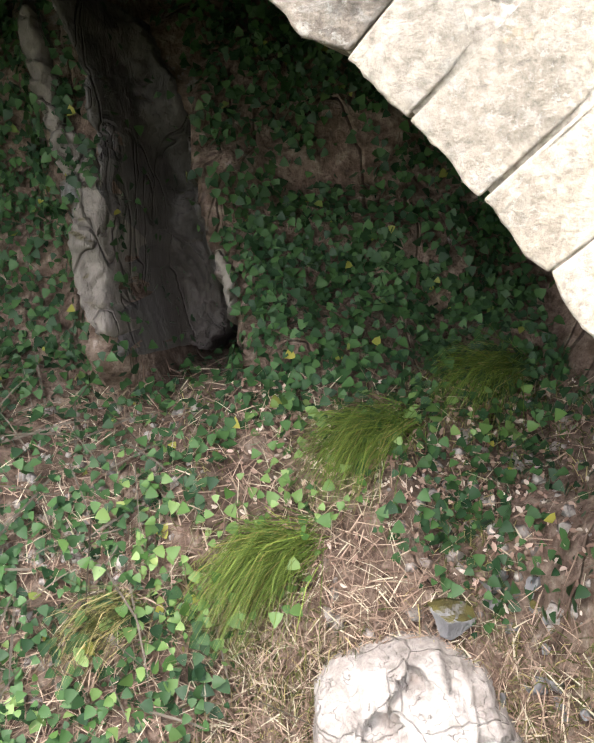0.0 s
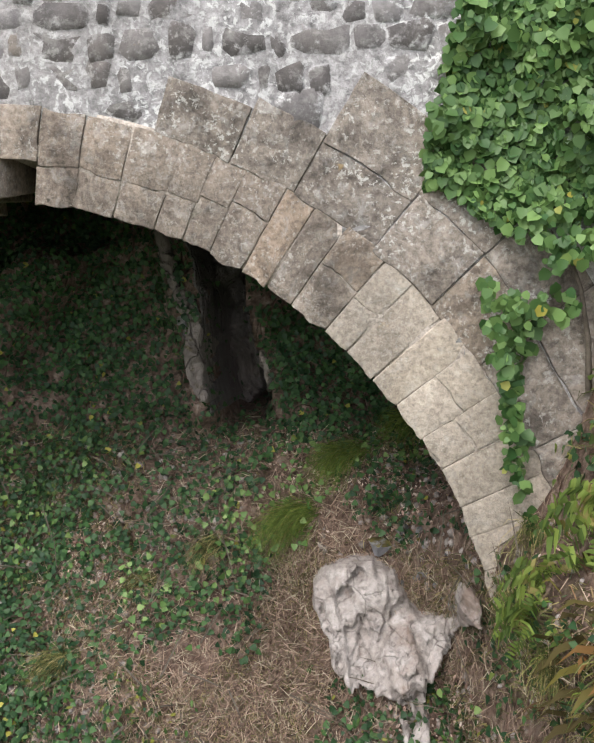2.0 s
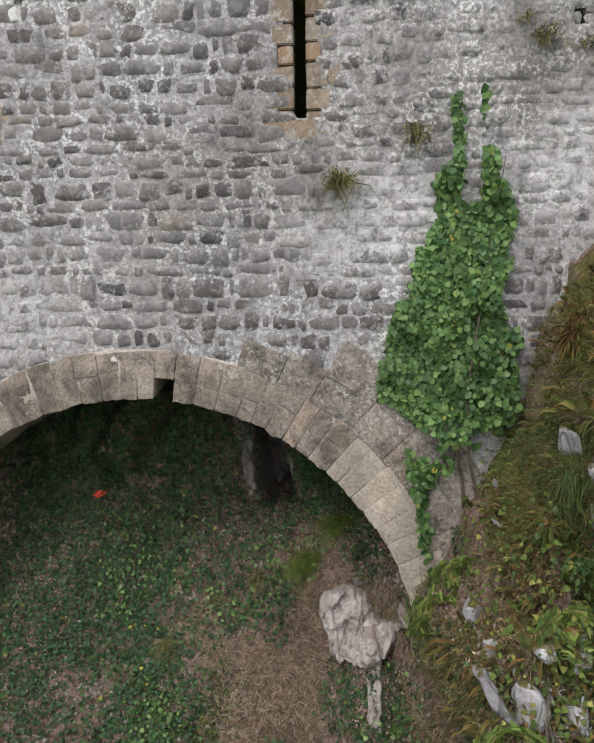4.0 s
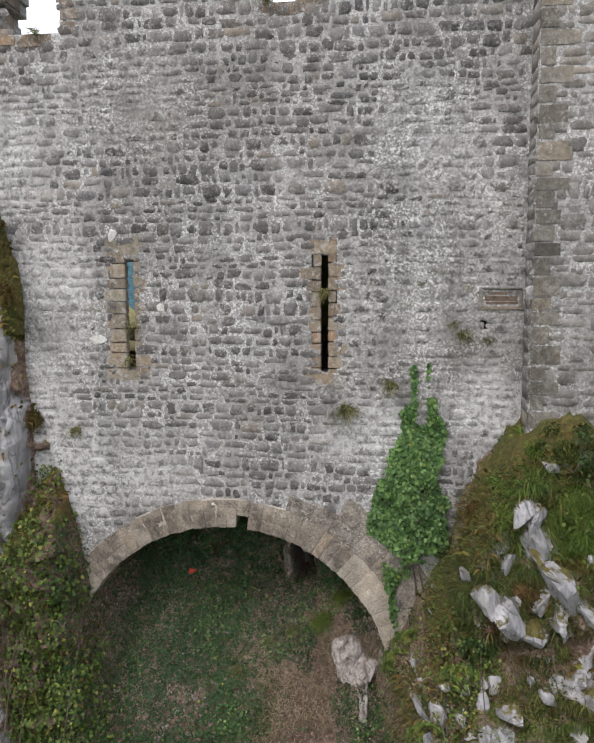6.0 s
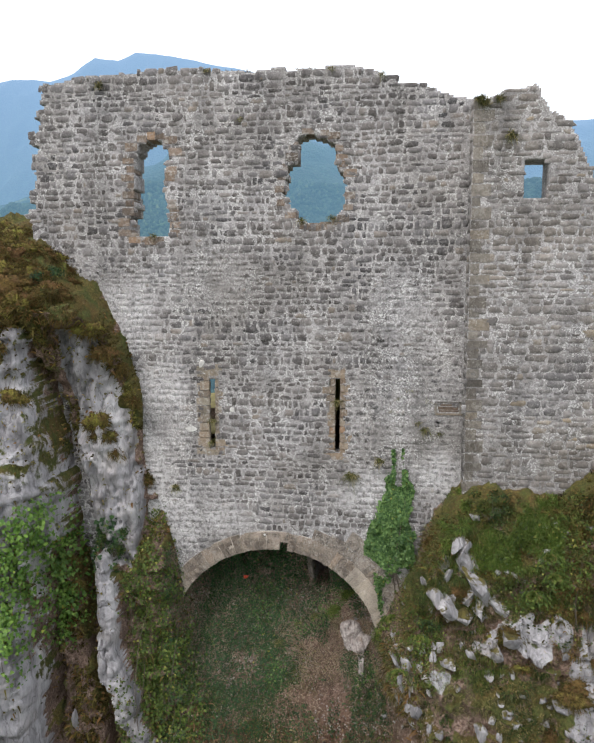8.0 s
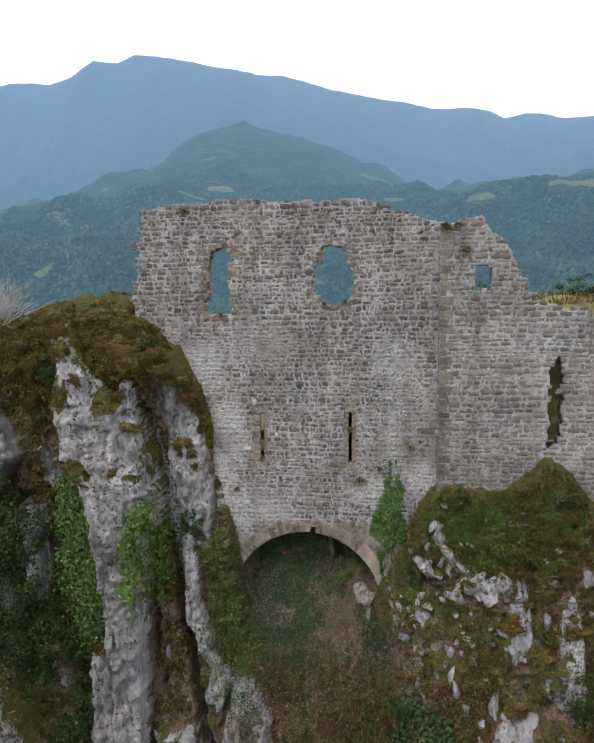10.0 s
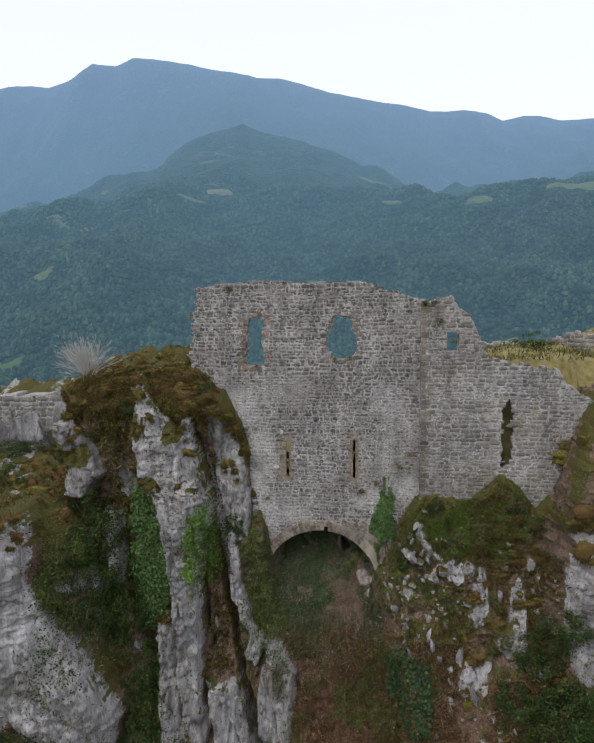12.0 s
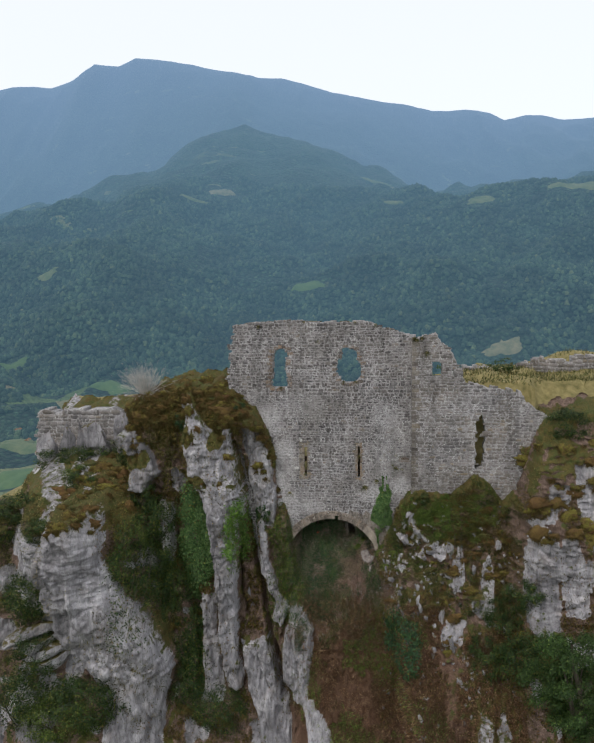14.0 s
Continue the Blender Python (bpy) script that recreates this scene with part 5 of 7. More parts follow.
# left face of the tower's corner
V, F, k = [], [], 0
z = 3.0
while z < 13.2:
    h = rng.uniform(0.15, 0.26)
    v = stone_verts(0.29, z + h / 2, 0.5 * rng.uniform(0.9, 1.05), h - 0.02, 0, rng, 0.02)
    V.append(np.stack([3.06 + v[:, 1], -0.56 + v[:, 0], v[:, 2]], 1))
    F.append(STONE_FACES[:, ::-1] + k)
    k += len(v)
    z += h
tagged(part("corner_masonry", stone_mesh("corner_masonry", np.concatenate(V), np.concatenate(F), TOWER), tower, "weathered tan corner stones"), kind="stuff")

# long and short corner blocks, and the carved and pale stones set in the wall
z, k = 3.2, 0
while z < 13.1:
    h, w = rng.uniform(0.2, 0.3), (0.42, 0.24)[k % 2] * rng.uniform(0.85, 1.2)
    ob = part("quoin", block(w, h - 0.014, 0.3, rng, TAN), tower)
    ob.location = (3.05 + w / 2, -0.44, z + h / 2)
    z, k = z + h, k + 1
for x, z, w, h in ((-2.66, 6.04, 0.09, 0.085), (-3.43, 7.2, 0.1, 0.12), (-1.84, 2.80, 0.04, 0.04), (-3.72, 5.5, 0.17, 0.09)):
    ob = part("stone", rock_mesh("stone", (w, 0.03, h), int(-x * 100), WHITE, 3), wall, "bleached white stone")
    ob.location = (x, 0.0, z)
for x, z, w, h, m in ((2.72, 6.32, 0.62, 0.03, TAN), (2.72, 6.02, 0.66, 0.05, TAN), (2.40, 6.17, 0.06, 0.26, TAN), (3.0, 6.17, 0.06, 0.26, TAN), (2.70, 6.17, 0.5, 0.10, WOOD), (2.72, 6.10, 0.5, 0.06, WOOD), (2.66, 6.25, 0.46, 0.07, WOOD)):
    ob = part("panel_rim" if m is TAN else "panel", block(w, h, 0.08, rng, m, "panel"), wall, "" if m is TAN else "dark weathered carved block")
    ob.location = (x, 0.012 if m is TAN else 0.03, z)


# ruined outwork on the far left of the crag, and the stump on the hilltop
def in_outwork(x, z):
    top = np.interp(x, (-21.4, -21, -18, -16.2, -15.2), (8.0, 8.35, 8.5, 8.55, 8.2)) + ragged(x, 15, 0.4, 0.12)
    return (z < top) & (x > -21.2 + ragged(z, 16, 0.25, 0.12)) & (x < -15.1 + ragged(z, 18, 0.25, 0.2))


outwork = new("wall_outwork", core("wall_outwork", in_outwork, -21.5, -14.8, 2.6, 8.9, 2.6, 1.2, MORTAR, 0.08))
tagged(outwork, "low ruined outer wall of pale stone capped with grass", "ruined wall", kind="structure")
masonry(outwork, in_outwork, -21.3, -14.9, 2.8, 8.7, 2.59, rng, TOWER, STONE_OWN, high=0.24, wide=0.4)
for x, z, w, h in ((-20.5, 5.6, 0.8, 2.4), (-19.2, 6.6, 0.7, 1.5), (-18.3, 5.2, 0.55, 2.5), (-17.4, 6.9, 0.8, 1.3), (-16.6, 5.4, 0.6, 2.2), (-15.6, 6.4, 0.7, 2.0)):
    ob = part("rock_face", rock_mesh("rock_face", (w, 0.6, h), int(-x * 10), ROCK, 5, 0.5), outwork, "broken pale rock built into the wall")
    ob.location = (x, 2.72, z)


def in_stump(x, z):
    return z < 11.0 + ragged(x, 19, 0.35, 0.3) + 0.45 * smooth(10.5, 12.0, x) - 0.5 * smooth(7.5, 9.5, x) * smooth(10.8, 9.8, x)


stump = new("wall_stump", core("wall_stump", in_stump, 5.5, 17.0, 9.5, 12.4, 6.5, 0.8, MORTAR, 0.1))
tagged(stump, "low remains of a stone wall on the grassy hilltop", "ruined wall", kind="structure")
masonry(stump, in_stump, 5.6, 16.9, 9.6, 12.3, 6.49, rng, TOWER, STONE_OWN, high=0.24, wide=0.4)


# ---- vegetation and loose rock ----
def spread(count, x0, x1, z0, z1, rng, density=None):
    """Random places on the hill, thinned by a density of x and z."""
    x, z = rng.uniform(x0, x1, count * 3), rng.uniform(z0, z1, count * 3)
    keep = np.ones(len(x), bool) if density is None else rng.random(len(x)) < density(x, z)
    x, z = x[keep][:count], z[keep][:count]
    keep = z < relief(x, z, "cut") - 0.1
    x, z = x[keep], z[keep]
    y, n = relief(x, z, "y"), np.stack([relief(x, z, q) for q in ("nx", "ny", "nz")], -1)
    return np.stack([x, y, z], 1), n


def stuff(name, me, label, category):
    return tagged(new(name, me), label, category, kind="stuff")


def clumps(scale, seed, lo=0.0, hi=0.35):
    return lambda x, z: smooth(lo, hi, fbm(x * scale, 4.0, z * scale, 3, seed))


rng = np.random.default_rng(11)

# ivy carpet under and behind the arch
def ivy_density(x, z):
    wall_part = smooth(-0.55, -0.25, x) * smooth(0.75, 1.0, z)
    left_part = smooth(-0.8, -1.6, x) * smooth(-3.6, -2.2, z)
    ground = 0.48 * smooth(0.02, 0.4, fbm(x * 1.7, 4.0, z * 1.7, 4, 101) + 0.25 * smooth(0.2, 0.8, z) + 0.25 * smooth(-1.0, -1.9, x)) * smooth(-3.0, -1.6, z)
    d = np.maximum(np.maximum(0.95 * wall_part * smooth(-0.35, 0.15, fbm(x * 2.6, 3.0, z * 2.6, 4, 109)), 0.9 * left_part * smooth(-0.9, -0.25, fbm(x * 1.3, 2.0, z * 1.3, 3, 103))), ground)
    d = np.maximum(d, 0.8 * np.exp(-((x + 1.15) ** 2 + (z - 1.0) ** 2) / 0.12))
    d = np.maximum(d, 0.85 * np.exp(-((x + 2.5) ** 2 + (z + 1.3) ** 2) / 0.35))
    return d * (1 - 0.85 * smooth(0.25, 0.1, np.abs(x + 0.45 + 0.25 * (z - 1.5))) * smooth(1.0, 1.2, z))


P, N = spread(64000, -4.3, 1.5, -3.4, 3.6, rng, ivy_density)
stuff("ivy_carpet", leaves_mesh("ivy_carpet", P, N, 0.040, IVY, rng, lift=0.05), "dark ivy leaves creeping over rock and soil beneath the arch", "ivy")
P, N = spread(1500, -2.4, 1.5, -1.1, 0.9, rng, clumps(2.0, 105, 0.1, 0.45))
stuff("ivy_young", leaves_mesh("ivy_young", P, N, 0.042, IVY_BRIGHT, rng, lift=0.07, droop=0.2), "bright young ivy leaves on the soil", "ivy")

# dry stalks and roots on the soil
P, N = spread(64000, -4.0, 2.2, -4.0, 1.0, rng, lambda x, z: (0.25 + 0.75 * smooth(-0.2, 0.3, fbm(x * 1.5, 4.0, z * 1.5, 3, 107))) * (1 - 0.5 * ivy_density(x, z)) * (1 - 0.5 * smooth(0.1, 0.7, z)) * (1 - 0.6 * smooth(-0.5, -1.1, z)))
n_, a_, c_ = frames(N, rng)
stuff("dry_litter", blades_mesh("dry_litter", P + n_ * 0.015, a_ + 0.25 * n_, 0.105, 0.0042, STRAW, rng, 0.1), "dry stalks and roots strewn over brown soil", "plant litter")
P, N = spread(17000, -4.0, 2.2, -8.5, -3.0, rng, lambda x, z: 1 - 0.95 * relief(x, z, "rock"))
n_, a_, c_ = frames(N, rng)
stuff("dry_litter", blades_mesh("dry_litter", P + n_ * 0.02, a_ + 0.3 * n_, 0.22, 0.012, BRACKEN, rng, 0.1), "rusty dead stalks in the gully", "plant litter")
P, N = spread(52000, -3.6, 1.6, -2.6, 1.0, rng, clumps(1.6, 108, -0.2, 0.4))
stuff("soil_grass", blades_mesh("soil_grass", P, N + (0, -0.2, 0.5) + rng.normal(size=N.shape) * 0.6, 0.075, 0.004, GRASS, rng, 0.8), "short green grass coming through the litter", "grass")
P, N = spread(700, -3.2, 1.7, -2.6, 0.9, rng, clumps(1.2, 114, -0.2, 0.3))
n_, a_, c_ = frames(N, rng)
stuff("fallen_twigs", blades_mesh("fallen_twigs", P + n_ * 0.03, a_ + 0.2 * n_, 0.38, 0.009, BARK, rng, 0.15), "brown fallen twigs and vine stems on the soil", "plant litter")
P, N = spread(26000, -3.6, 1.6, -2.6, 1.0, rng, clumps(1.4, 112, -0.2, 0.4))
stuff("dead_leaves", leaves_mesh("dead_leaves", P, N, 0.028, LITTER, rng, LEAF_OVAL, 0.02, 0.7, 0.1), "brown fallen leaves among the litter", "plant litter")

P, N = spread(30000, -3.6, 1.3, -4.4, -0.3, rng, lambda x, z: smooth(-0.2, 0.3, fbm(x * 1.5, 4.0, z * 1.5, 3, 116)) * (0.35 + 0.65 * smooth(-0.5, -1.2, z)))
stuff("soil_weeds", leaves_mesh("soil_weeds", P, N, 0.036, BUSH, rng, LEAF_OVAL, 0.05, 0.7, 0.2), "small dark weeds spread over the litter", "weeds")

# pebbles
def pebbles(name, P, N, size, mat, rng):
    ico = np.array([(0, 0, 1), (.9, 0, .1), (.2, .85, .0), (-.7, .5, .1), (-.7, -.5, 0), (.3, -.85, .1), (0, 0, -.6)])
    fc = np.array([(0, 1, 2), (0, 2, 3), (0, 3, 4), (0, 4, 5), (0, 5, 1), (6, 2, 1), (6, 3, 2), (6, 4, 3), (6, 5, 4), (6, 1, 5)])
    n, a, c = frames(N, rng)
    s = size * rng.uniform(0.3, 1.0, len(P)) ** 2 * 1.6
    t = ico[None] * (1 + rng.uniform(-0.3, 0.3, (len(P), 7, 1)))
    v = P[:, None] + s[:, None, None] * (t[..., 0:1] * a[:, None] + t[..., 1:2] * c[:, None] * 0.8 + t[..., 2:3] * n[:, None] * 0.7)
    return mesh_of(name, v.reshape(-1, 3), (fc[None] + (np.arange(len(P)) * 7)[:, None, None]).reshape(-1, 3), mat)


P, N = spread(8000, -4.0, 2.4, -4, 0.9, rng, clumps(1.3, 109, -0.5, 0.3))
stuff("pebbles", pebbles("pebbles", P, N, 0.026, ARCH_STONE, rng), "pale limestone chips scattered on the soil", "stones")
P, N = spread(520, 1.2, 9.5, -9, 4, rng, clumps(0.9, 110, 0.1, 0.5))
stuff("scree", pebbles("scree", P, N, 0.11, ROCK, rng), "grey limestone scree showing through the turf", "stones")


# grass, heath and moss over the slopes
def slope_cover(x, z):
    rock, w = relief(x, z, "rock"), relief(x, z, "w_in")
    return (1 - rock * 0.93) * (1 - w * smooth(-2.6, -1.6, z))


def turf(name, count, x0, x1, z0, z1, length, width, mat, label, rng, density, up=0.8, bend=0.7):
    P, N = spread(count, x0, x1, z0, z1, rng, lambda x, z: slope_cover(x, z) * density(x, z))
    w = N + np.array((0, 0, up)) + rng.normal(size=N.shape) * 0.45
    stuff(name, blades_mesh(name, P, w, length, width, mat, rng, bend), label, "grass")


turf("turf_grass", 46000, 1.1, 9.8, -3.0, 6.4, 0.14, 0.008, GRASS, "long green and straw grass hanging over the ledge", rng, lambda x, z: 0.15 + 0.85 * smooth(-0.1, 0.3, fbm(x, 4.0, z, 3, 113) + 0.5 * smooth(1.5, 4.5, z)), 0.5, 1.2)
turf("turf_lush", 44000, 2.2, 8.0, 1.8, 6.0, 0.17, 0.010, LUSH, "lush green grass below the tower wall", rng, clumps(1.2, 123, 0.1, 0.5), 0.5, 1.2)
turf("turf_bracken", 52000, -3.6, 8.6, -11, -1.4, 0.26, 0.03, BRACKEN, "rust-brown dead bracken on the lower slope", rng, clumps(0.6, 125, -0.35, 0.15), 0.6, 0.9)
turf("turf_bank", 30000, 1.25, 4.2, 0.2, 4.7, 0.13, 0.007, LUSH, "green grass and herbs on the bank beside the arch", rng, clumps(1.7, 143, -0.25, 0.2), 0.4, 1.2)
FRESH = leaf_material("fresh_grass", (0.05, 0.10, 0.014), (0.20, 0.29, 0.055), (0.27, 0.25, 0.08), 0.1, 0.6)
turf("turf_fresh", 34000, 2.5, 5.2, 2.7, 4.7, 0.2, 0.009, FRESH, "fresh bright green grass at the foot of the tower", rng, clumps(1.1, 147, -0.3, 0.1), 0.5, 1.1)
HANGING = leaf_material("hanging_grass", (0.026, 0.045, 0.014), (0.10, 0.14, 0.038), (0.2, 0.18, 0.07), 0.12, 0.6)
turf("turf_hanging", 8000, 1.5, 3.2, 1.6, 4.2, 0.19, 0.006, HANGING, "long dark grass hanging down the bank", rng, clumps(1.4, 149, -0.2, 0.2), -0.1, 1.7)
turf("turf_straw", 13000, 1.25, 5.0, -0.6, 4.7, 0.15, 0.006, GRASS, "straw-yellow grass on the bank", rng, clumps(2.1, 145, -0.05, 0.3), 0.3, 1.3)
turf("turf_rust", 30000, 1.2, 8.6, -2.5, 3.4, 0.13, 0.006, BRACKEN, "rust-brown dead stalks among the rocks", rng, clumps(0.9, 127, -0.15, 0.25), 0.6, 0.9)
turf("turf_gully", 16000, -3.8, 5.0, -10, -1.8, 0.24, 0.03, LUSH, "green patches of grass in the gully", rng, clumps(0.7, 129, 0.15, 0.4), 0.6, 0.9)
GOLD_MOSS = leaf_material("golden_moss", (0.10, 0.10, 0.022), (0.27, 0.25, 0.06), (0.33, 0.21, 0.06), 0.15, 0.6)
turf("turf_moss", 52000, -14.5, -3.9, -10, 11.7, 0.16, 0.05, MOSS, "olive and rust coloured moss clumps on the ledges", rng, lambda x, z: 0.1 + 0.9 * smooth(-0.15, 0.25, fbm(x * 0.8, 4.0, z * 0.8, 3, 115) + 0.6 * smooth(6, 9, z)), 0.7, 0.9)
turf("turf_crown", 22000, -14.5, -3.9, 2.0, 11.7, 0.13, 0.035, GOLD_MOSS, "yellow-green moss and grass on the crag", rng, clumps(1.3, 151, -0.05, 0.2), 0.8, 0.9)
turf("turf_clumps", 16000, 1.6, 9.0, 0.6, 5.6, 0.13, 0.018, MOSS, "shaggy olive clumps on the slope below the walls", rng, clumps(2.2, 137, 0.05, 0.4), 0.3, 1.2)
turf("turf_dark", 26000, 1.3, 9.0, -2.5, 5.6, 0.12, 0.024, BUSH, "dark low herbs on the slope below the walls", rng, clumps(1.9, 139, 0.15, 0.45), 0.4, 1.0)
turf("turf_heath", 34000, 1.2, 13.5, -9.0, 5.0, 0.2, 0.035, MOSS, "brown heath and moss on the steep slope", rng, clumps(0.7, 117, -0.15, 0.3), 0.6, 0.9)
turf("turf_low", 30000, -24, -11, -9, 8, 0.26, 0.03, GRASS, "rough grass on the lower ledges", rng, clumps(0.5, 119, -0.2, 0.3), 0.7, 0.9)
turf("turf_foot", 9000, -4.4, 2.4, -9, -1.2, 0.2, 0.016, GRASS, "thin grass on the brown gully", rng, clumps(0.8, 121, 0.1, 0.5), 0.7, 0.8)
x, y = rng.uniform(5.5, 26, 9000), rng.uniform(0.3, 9, 9000)
keep = plateau_height(x, y) > 9.3
P = np.stack([x, y, plateau_height(x, y)], 1)[keep]
stuff("hilltop_grass", blades_mesh("hilltop_grass", P, np.array((0, -0.2, 1.0)) + rng.normal(size=P.shape) * 0.4, 0.4, 0.03, GRASS, rng), "straw-yellow grass on the hilltop", "grass")


# hummocks of moss on the crags
def hummocks(name, places, mat, rng, label):
    bm = bmesh.new()
    bmesh.ops.create_icosphere(bm, subdivisions=3, radius=1)
    bm.verts.index_update()
    ball = np.array([v.co for v in bm.verts])
    tri = np.array([[v.index for v in f.verts] for f in bm.faces])
    bm.free()
    V, F, R, W = [], [], [], []
    for k, (x, z, r) in enumerate(places):
        y = float(relief(x, z, "y"))
        c = np.array((x, y + 0.12 * r, z))
        lump = 1 + 0.7 * fbm(ball[:, 0] * 1.6 + k * 7.1, ball[:, 1] * 1.6, ball[:, 2] * 1.6, 4, 161) + 0.12 * ridged(ball[:, 0] * 4 + k * 3.3, ball[:, 1] * 4, ball[:, 2] * 4, 2, 163)
        sag = np.array((rng.uniform(0.8, 1.6), 0.45, rng.uniform(0.5, 0.9)))
        v = c + ball * lump[:, None] * r * sag
        V.append(v)
        F.append(tri + k * len(ball))
        pick = rng.integers(0, len(ball), int(350 + 3400 * r))
        R.append(v[pick])
        W.append(ball[pick] + (0, -0.1, 0.2) + rng.normal(size=(len(pick), 3)) * 0.3)
    stuff(name, mesh_of(name, np.concatenate(V), np.concatenate(F), mat, True), label, "moss")
    stuff("moss_fringe", blades_mesh("moss_fringe", np.concatenate(R), np.concatenate(W), 0.13, 0.012, MOSS, rng, 1.0), "loose moss and grass fringe on the hummocks", "moss")


places = [(-6.5, 8.5, 0.32), (-5.9, 8.1, 0.26), (-6.9, 8.9, 0.35), (-5.65, 7.5, 0.2), (-5.4, 7.1, 0.16), (-5.95, 5.75, 0.26), (-5.75, 5.4, 0.2), (-5.5, 4.95, 0.13), (-5.05, 6.3, 0.14), (-4.98, 5.75, 0.16), (-4.96, 5.3, 0.12), (-4.96, 4.8, 0.14), (-4.9, 4.2, 0.12), (-7.7, 6.5, 0.3), (-7.98, 5.1, 0.2), (-8.0, 9.2, 0.4), (-7.8, 8.5, 0.3), (-7.3, 9.4, 0.36)]
for i in range(190):
    x = rng.uniform(-13.6, -6.5)
    t = float(np.interp(x, TX, TZ))
    places.append((x, t + 0.1 - rng.exponential(0.2 if x > -7.2 else 0.75), rng.uniform(0.1, 0.27)))
for i in range(60):
    x, z = rng.uniform(-13, -6.4), rng.uniform(-4, 6.5)
    if float(relief(x, z, "rock")) < 0.5:
        places.append((x, z, rng.uniform(0.08, 0.24)))
for i in range(46):
    places.append((rng.uniform(-17.6, -13.4), rng.uniform(2.6, 5.6), rng.uniform(0.15, 0.42)))
for i in range(40):
    places.append((rng.uniform(9.4, 14), rng.uniform(2, 8.6), rng.uniform(0.15, 0.45)))
for i in range(60):
    places.append((rng.uniform(1.6, 9), rng.uniform(-4, 3.4), rng.uniform(0.1, 0.28)))
for i in range(26):
    places.append((rng.uniform(4.4, 8.4), rng.uniform(2.6, 4.9), rng.uniform(0.08, 0.2)))
hummocks("moss_hummocks", places, CUSHION, rng, "rust and olive moss hummocks on the limestone")


def leafy(name, centre, radii, count, size, mat, rng, label, category, stems=5, shape=LEAF_OVAL, seed=0):
    """A shrub: forked stems and an uneven crown of single leaves in clumps."""
    base = np.array(centre) - (0, 0, radii[2])
    ob = tagged(new(name), label, category)
    ob.location = base
    k = rng.normal(size=(max(8, count // 90), 3))
    k /= np.linalg.norm(k, axis=1, keepdims=True)
    k *= rng.uniform(0.45, 1.0, (len(k), 1)) ** 0.6
    which = rng.integers(0, len(k), count)
    d = rng.normal(size=(count, 3))
    d /= np.linalg.norm(d, axis=1, keepdims=True)
    spot = (k[which] + d * rng.uniform(0.05, 0.32, (count, 1))) * np.array(radii) + (0, 0, radii[2])
    part("crown", leaves_mesh("crown", spot, d + k[which] + (0, 0, 0.4), size, mat, rng, shape, 0.02, 0.6, 0.4), ob)["kind"] = "stuff"
    for s in range(stems):
        tip = k[s % len(k)] * np.array(radii) * 0.9 + (0, 0, radii[2])
        part("stem", twig((0, 0, 0), tip, 0.025 * radii[2] + 0.01, rng, BARK), ob)
    return ob


def twig(a, b, r, rng, mat, sides=5, bits=5):
    a, b = np.array(a, float), np.array(b, float)
    ax = b - a
    n, u, w = (v[0] for v in frames(ax[None], rng))
    V, F = [], []
    for i in range(bits + 1):
        t = i / bits
        c = a + ax * t + (u * math.sin(t * 5) + w * math.sin(t * 3.3)) * np.linalg.norm(ax) * 0.05
        rr = r * (1 - 0.85 * t)
        V += [c + rr * (u * math.cos(q) + w * math.sin(q)) for q in np.arange(sides) * 2 * math.pi / sides]
        if i:
            o = (i - 1) * sides
            F += [(o + q, o + (q + 1) % sides, o + sides + (q + 1) % sides, o + sides + q) for q in range(sides)]
    return mesh_of("stem", V, F, mat, True)


def tuft(x, y, z, way, count, length, width, mat, label, rng, bend=1.0, spread_=0.5, name="grass_tuft"):
    P = np.array((x, y, z)) + rng.normal(size=(count, 3)) * (0.05, 0.02, 0.03)
    w = np.array(way) + rng.normal(size=(count, 3)) * spread_
    ob = tagged(new(name), label, "grass tuft")
    ob.location = (x, y, z)
    part("foliage", blades_mesh("foliage", P - (x, y, z), w, length, width, mat, rng, bend), ob)["kind"] = "stuff"
    return ob


def on_hill(x, z, out=0.0):
    return (x, float(relief(x, z, "y")) - out, z)


# grass tufts under the arch
for x, z, ln, n in ((0.34, 0.84, 0.34, 700), (0.0, 0.48, 0.34, 800), (0.8, 1.02, 0.38, 600), (-0.55, 0.3, 0.22, 260), (-1.45, -0.3, 0.24, 260), (-1.0, 0.1, 0.18, 160)):
    tuft(*on_hill(x, z), (-0.8, -0.5, -0.02), int(n * 2.2), ln, 0.0030, LUSH if n > 500 else GRASS, "tuft of fine drooping green grass on the soil", rng, 1.0, 0.3)

# plants rooted in the wall's joints
for x, z, ln, n, up in ((0.37, 4.42, 0.34, 240, 0.5), (1.05, 4.85, 0.26, 110, 0.2), (-4.15, 4.0, 0.22, 120, 0.4), (2.15, 5.62, 0.2, 110, 0.3), (1.98, 5.78, 0.12, 60, 0.3), (2.5, 5.55, 0.12, 60, 0.3), (0.0, 6.3, 0.16, 80, -0.3), (-3.16, 5.75, 0.2, 90, 0.2), (-3.17, 5.2, 0.14, 60, -0.2), (1.5, 6.4, 0.07, 30, 0.2), (1.75, 6.6, 0.07, 30, 0.2), (2.2, 6.35, 0.08, 30, 0.2), (1.3, 6.1, 0.06, 30, 0.2)):
    tuft(x, -0.01, z, (0, -0.9, up), n, ln, 0.008, GRASS, "small tuft of grass growing from a wall joint", rng, 1.3, 0.5)
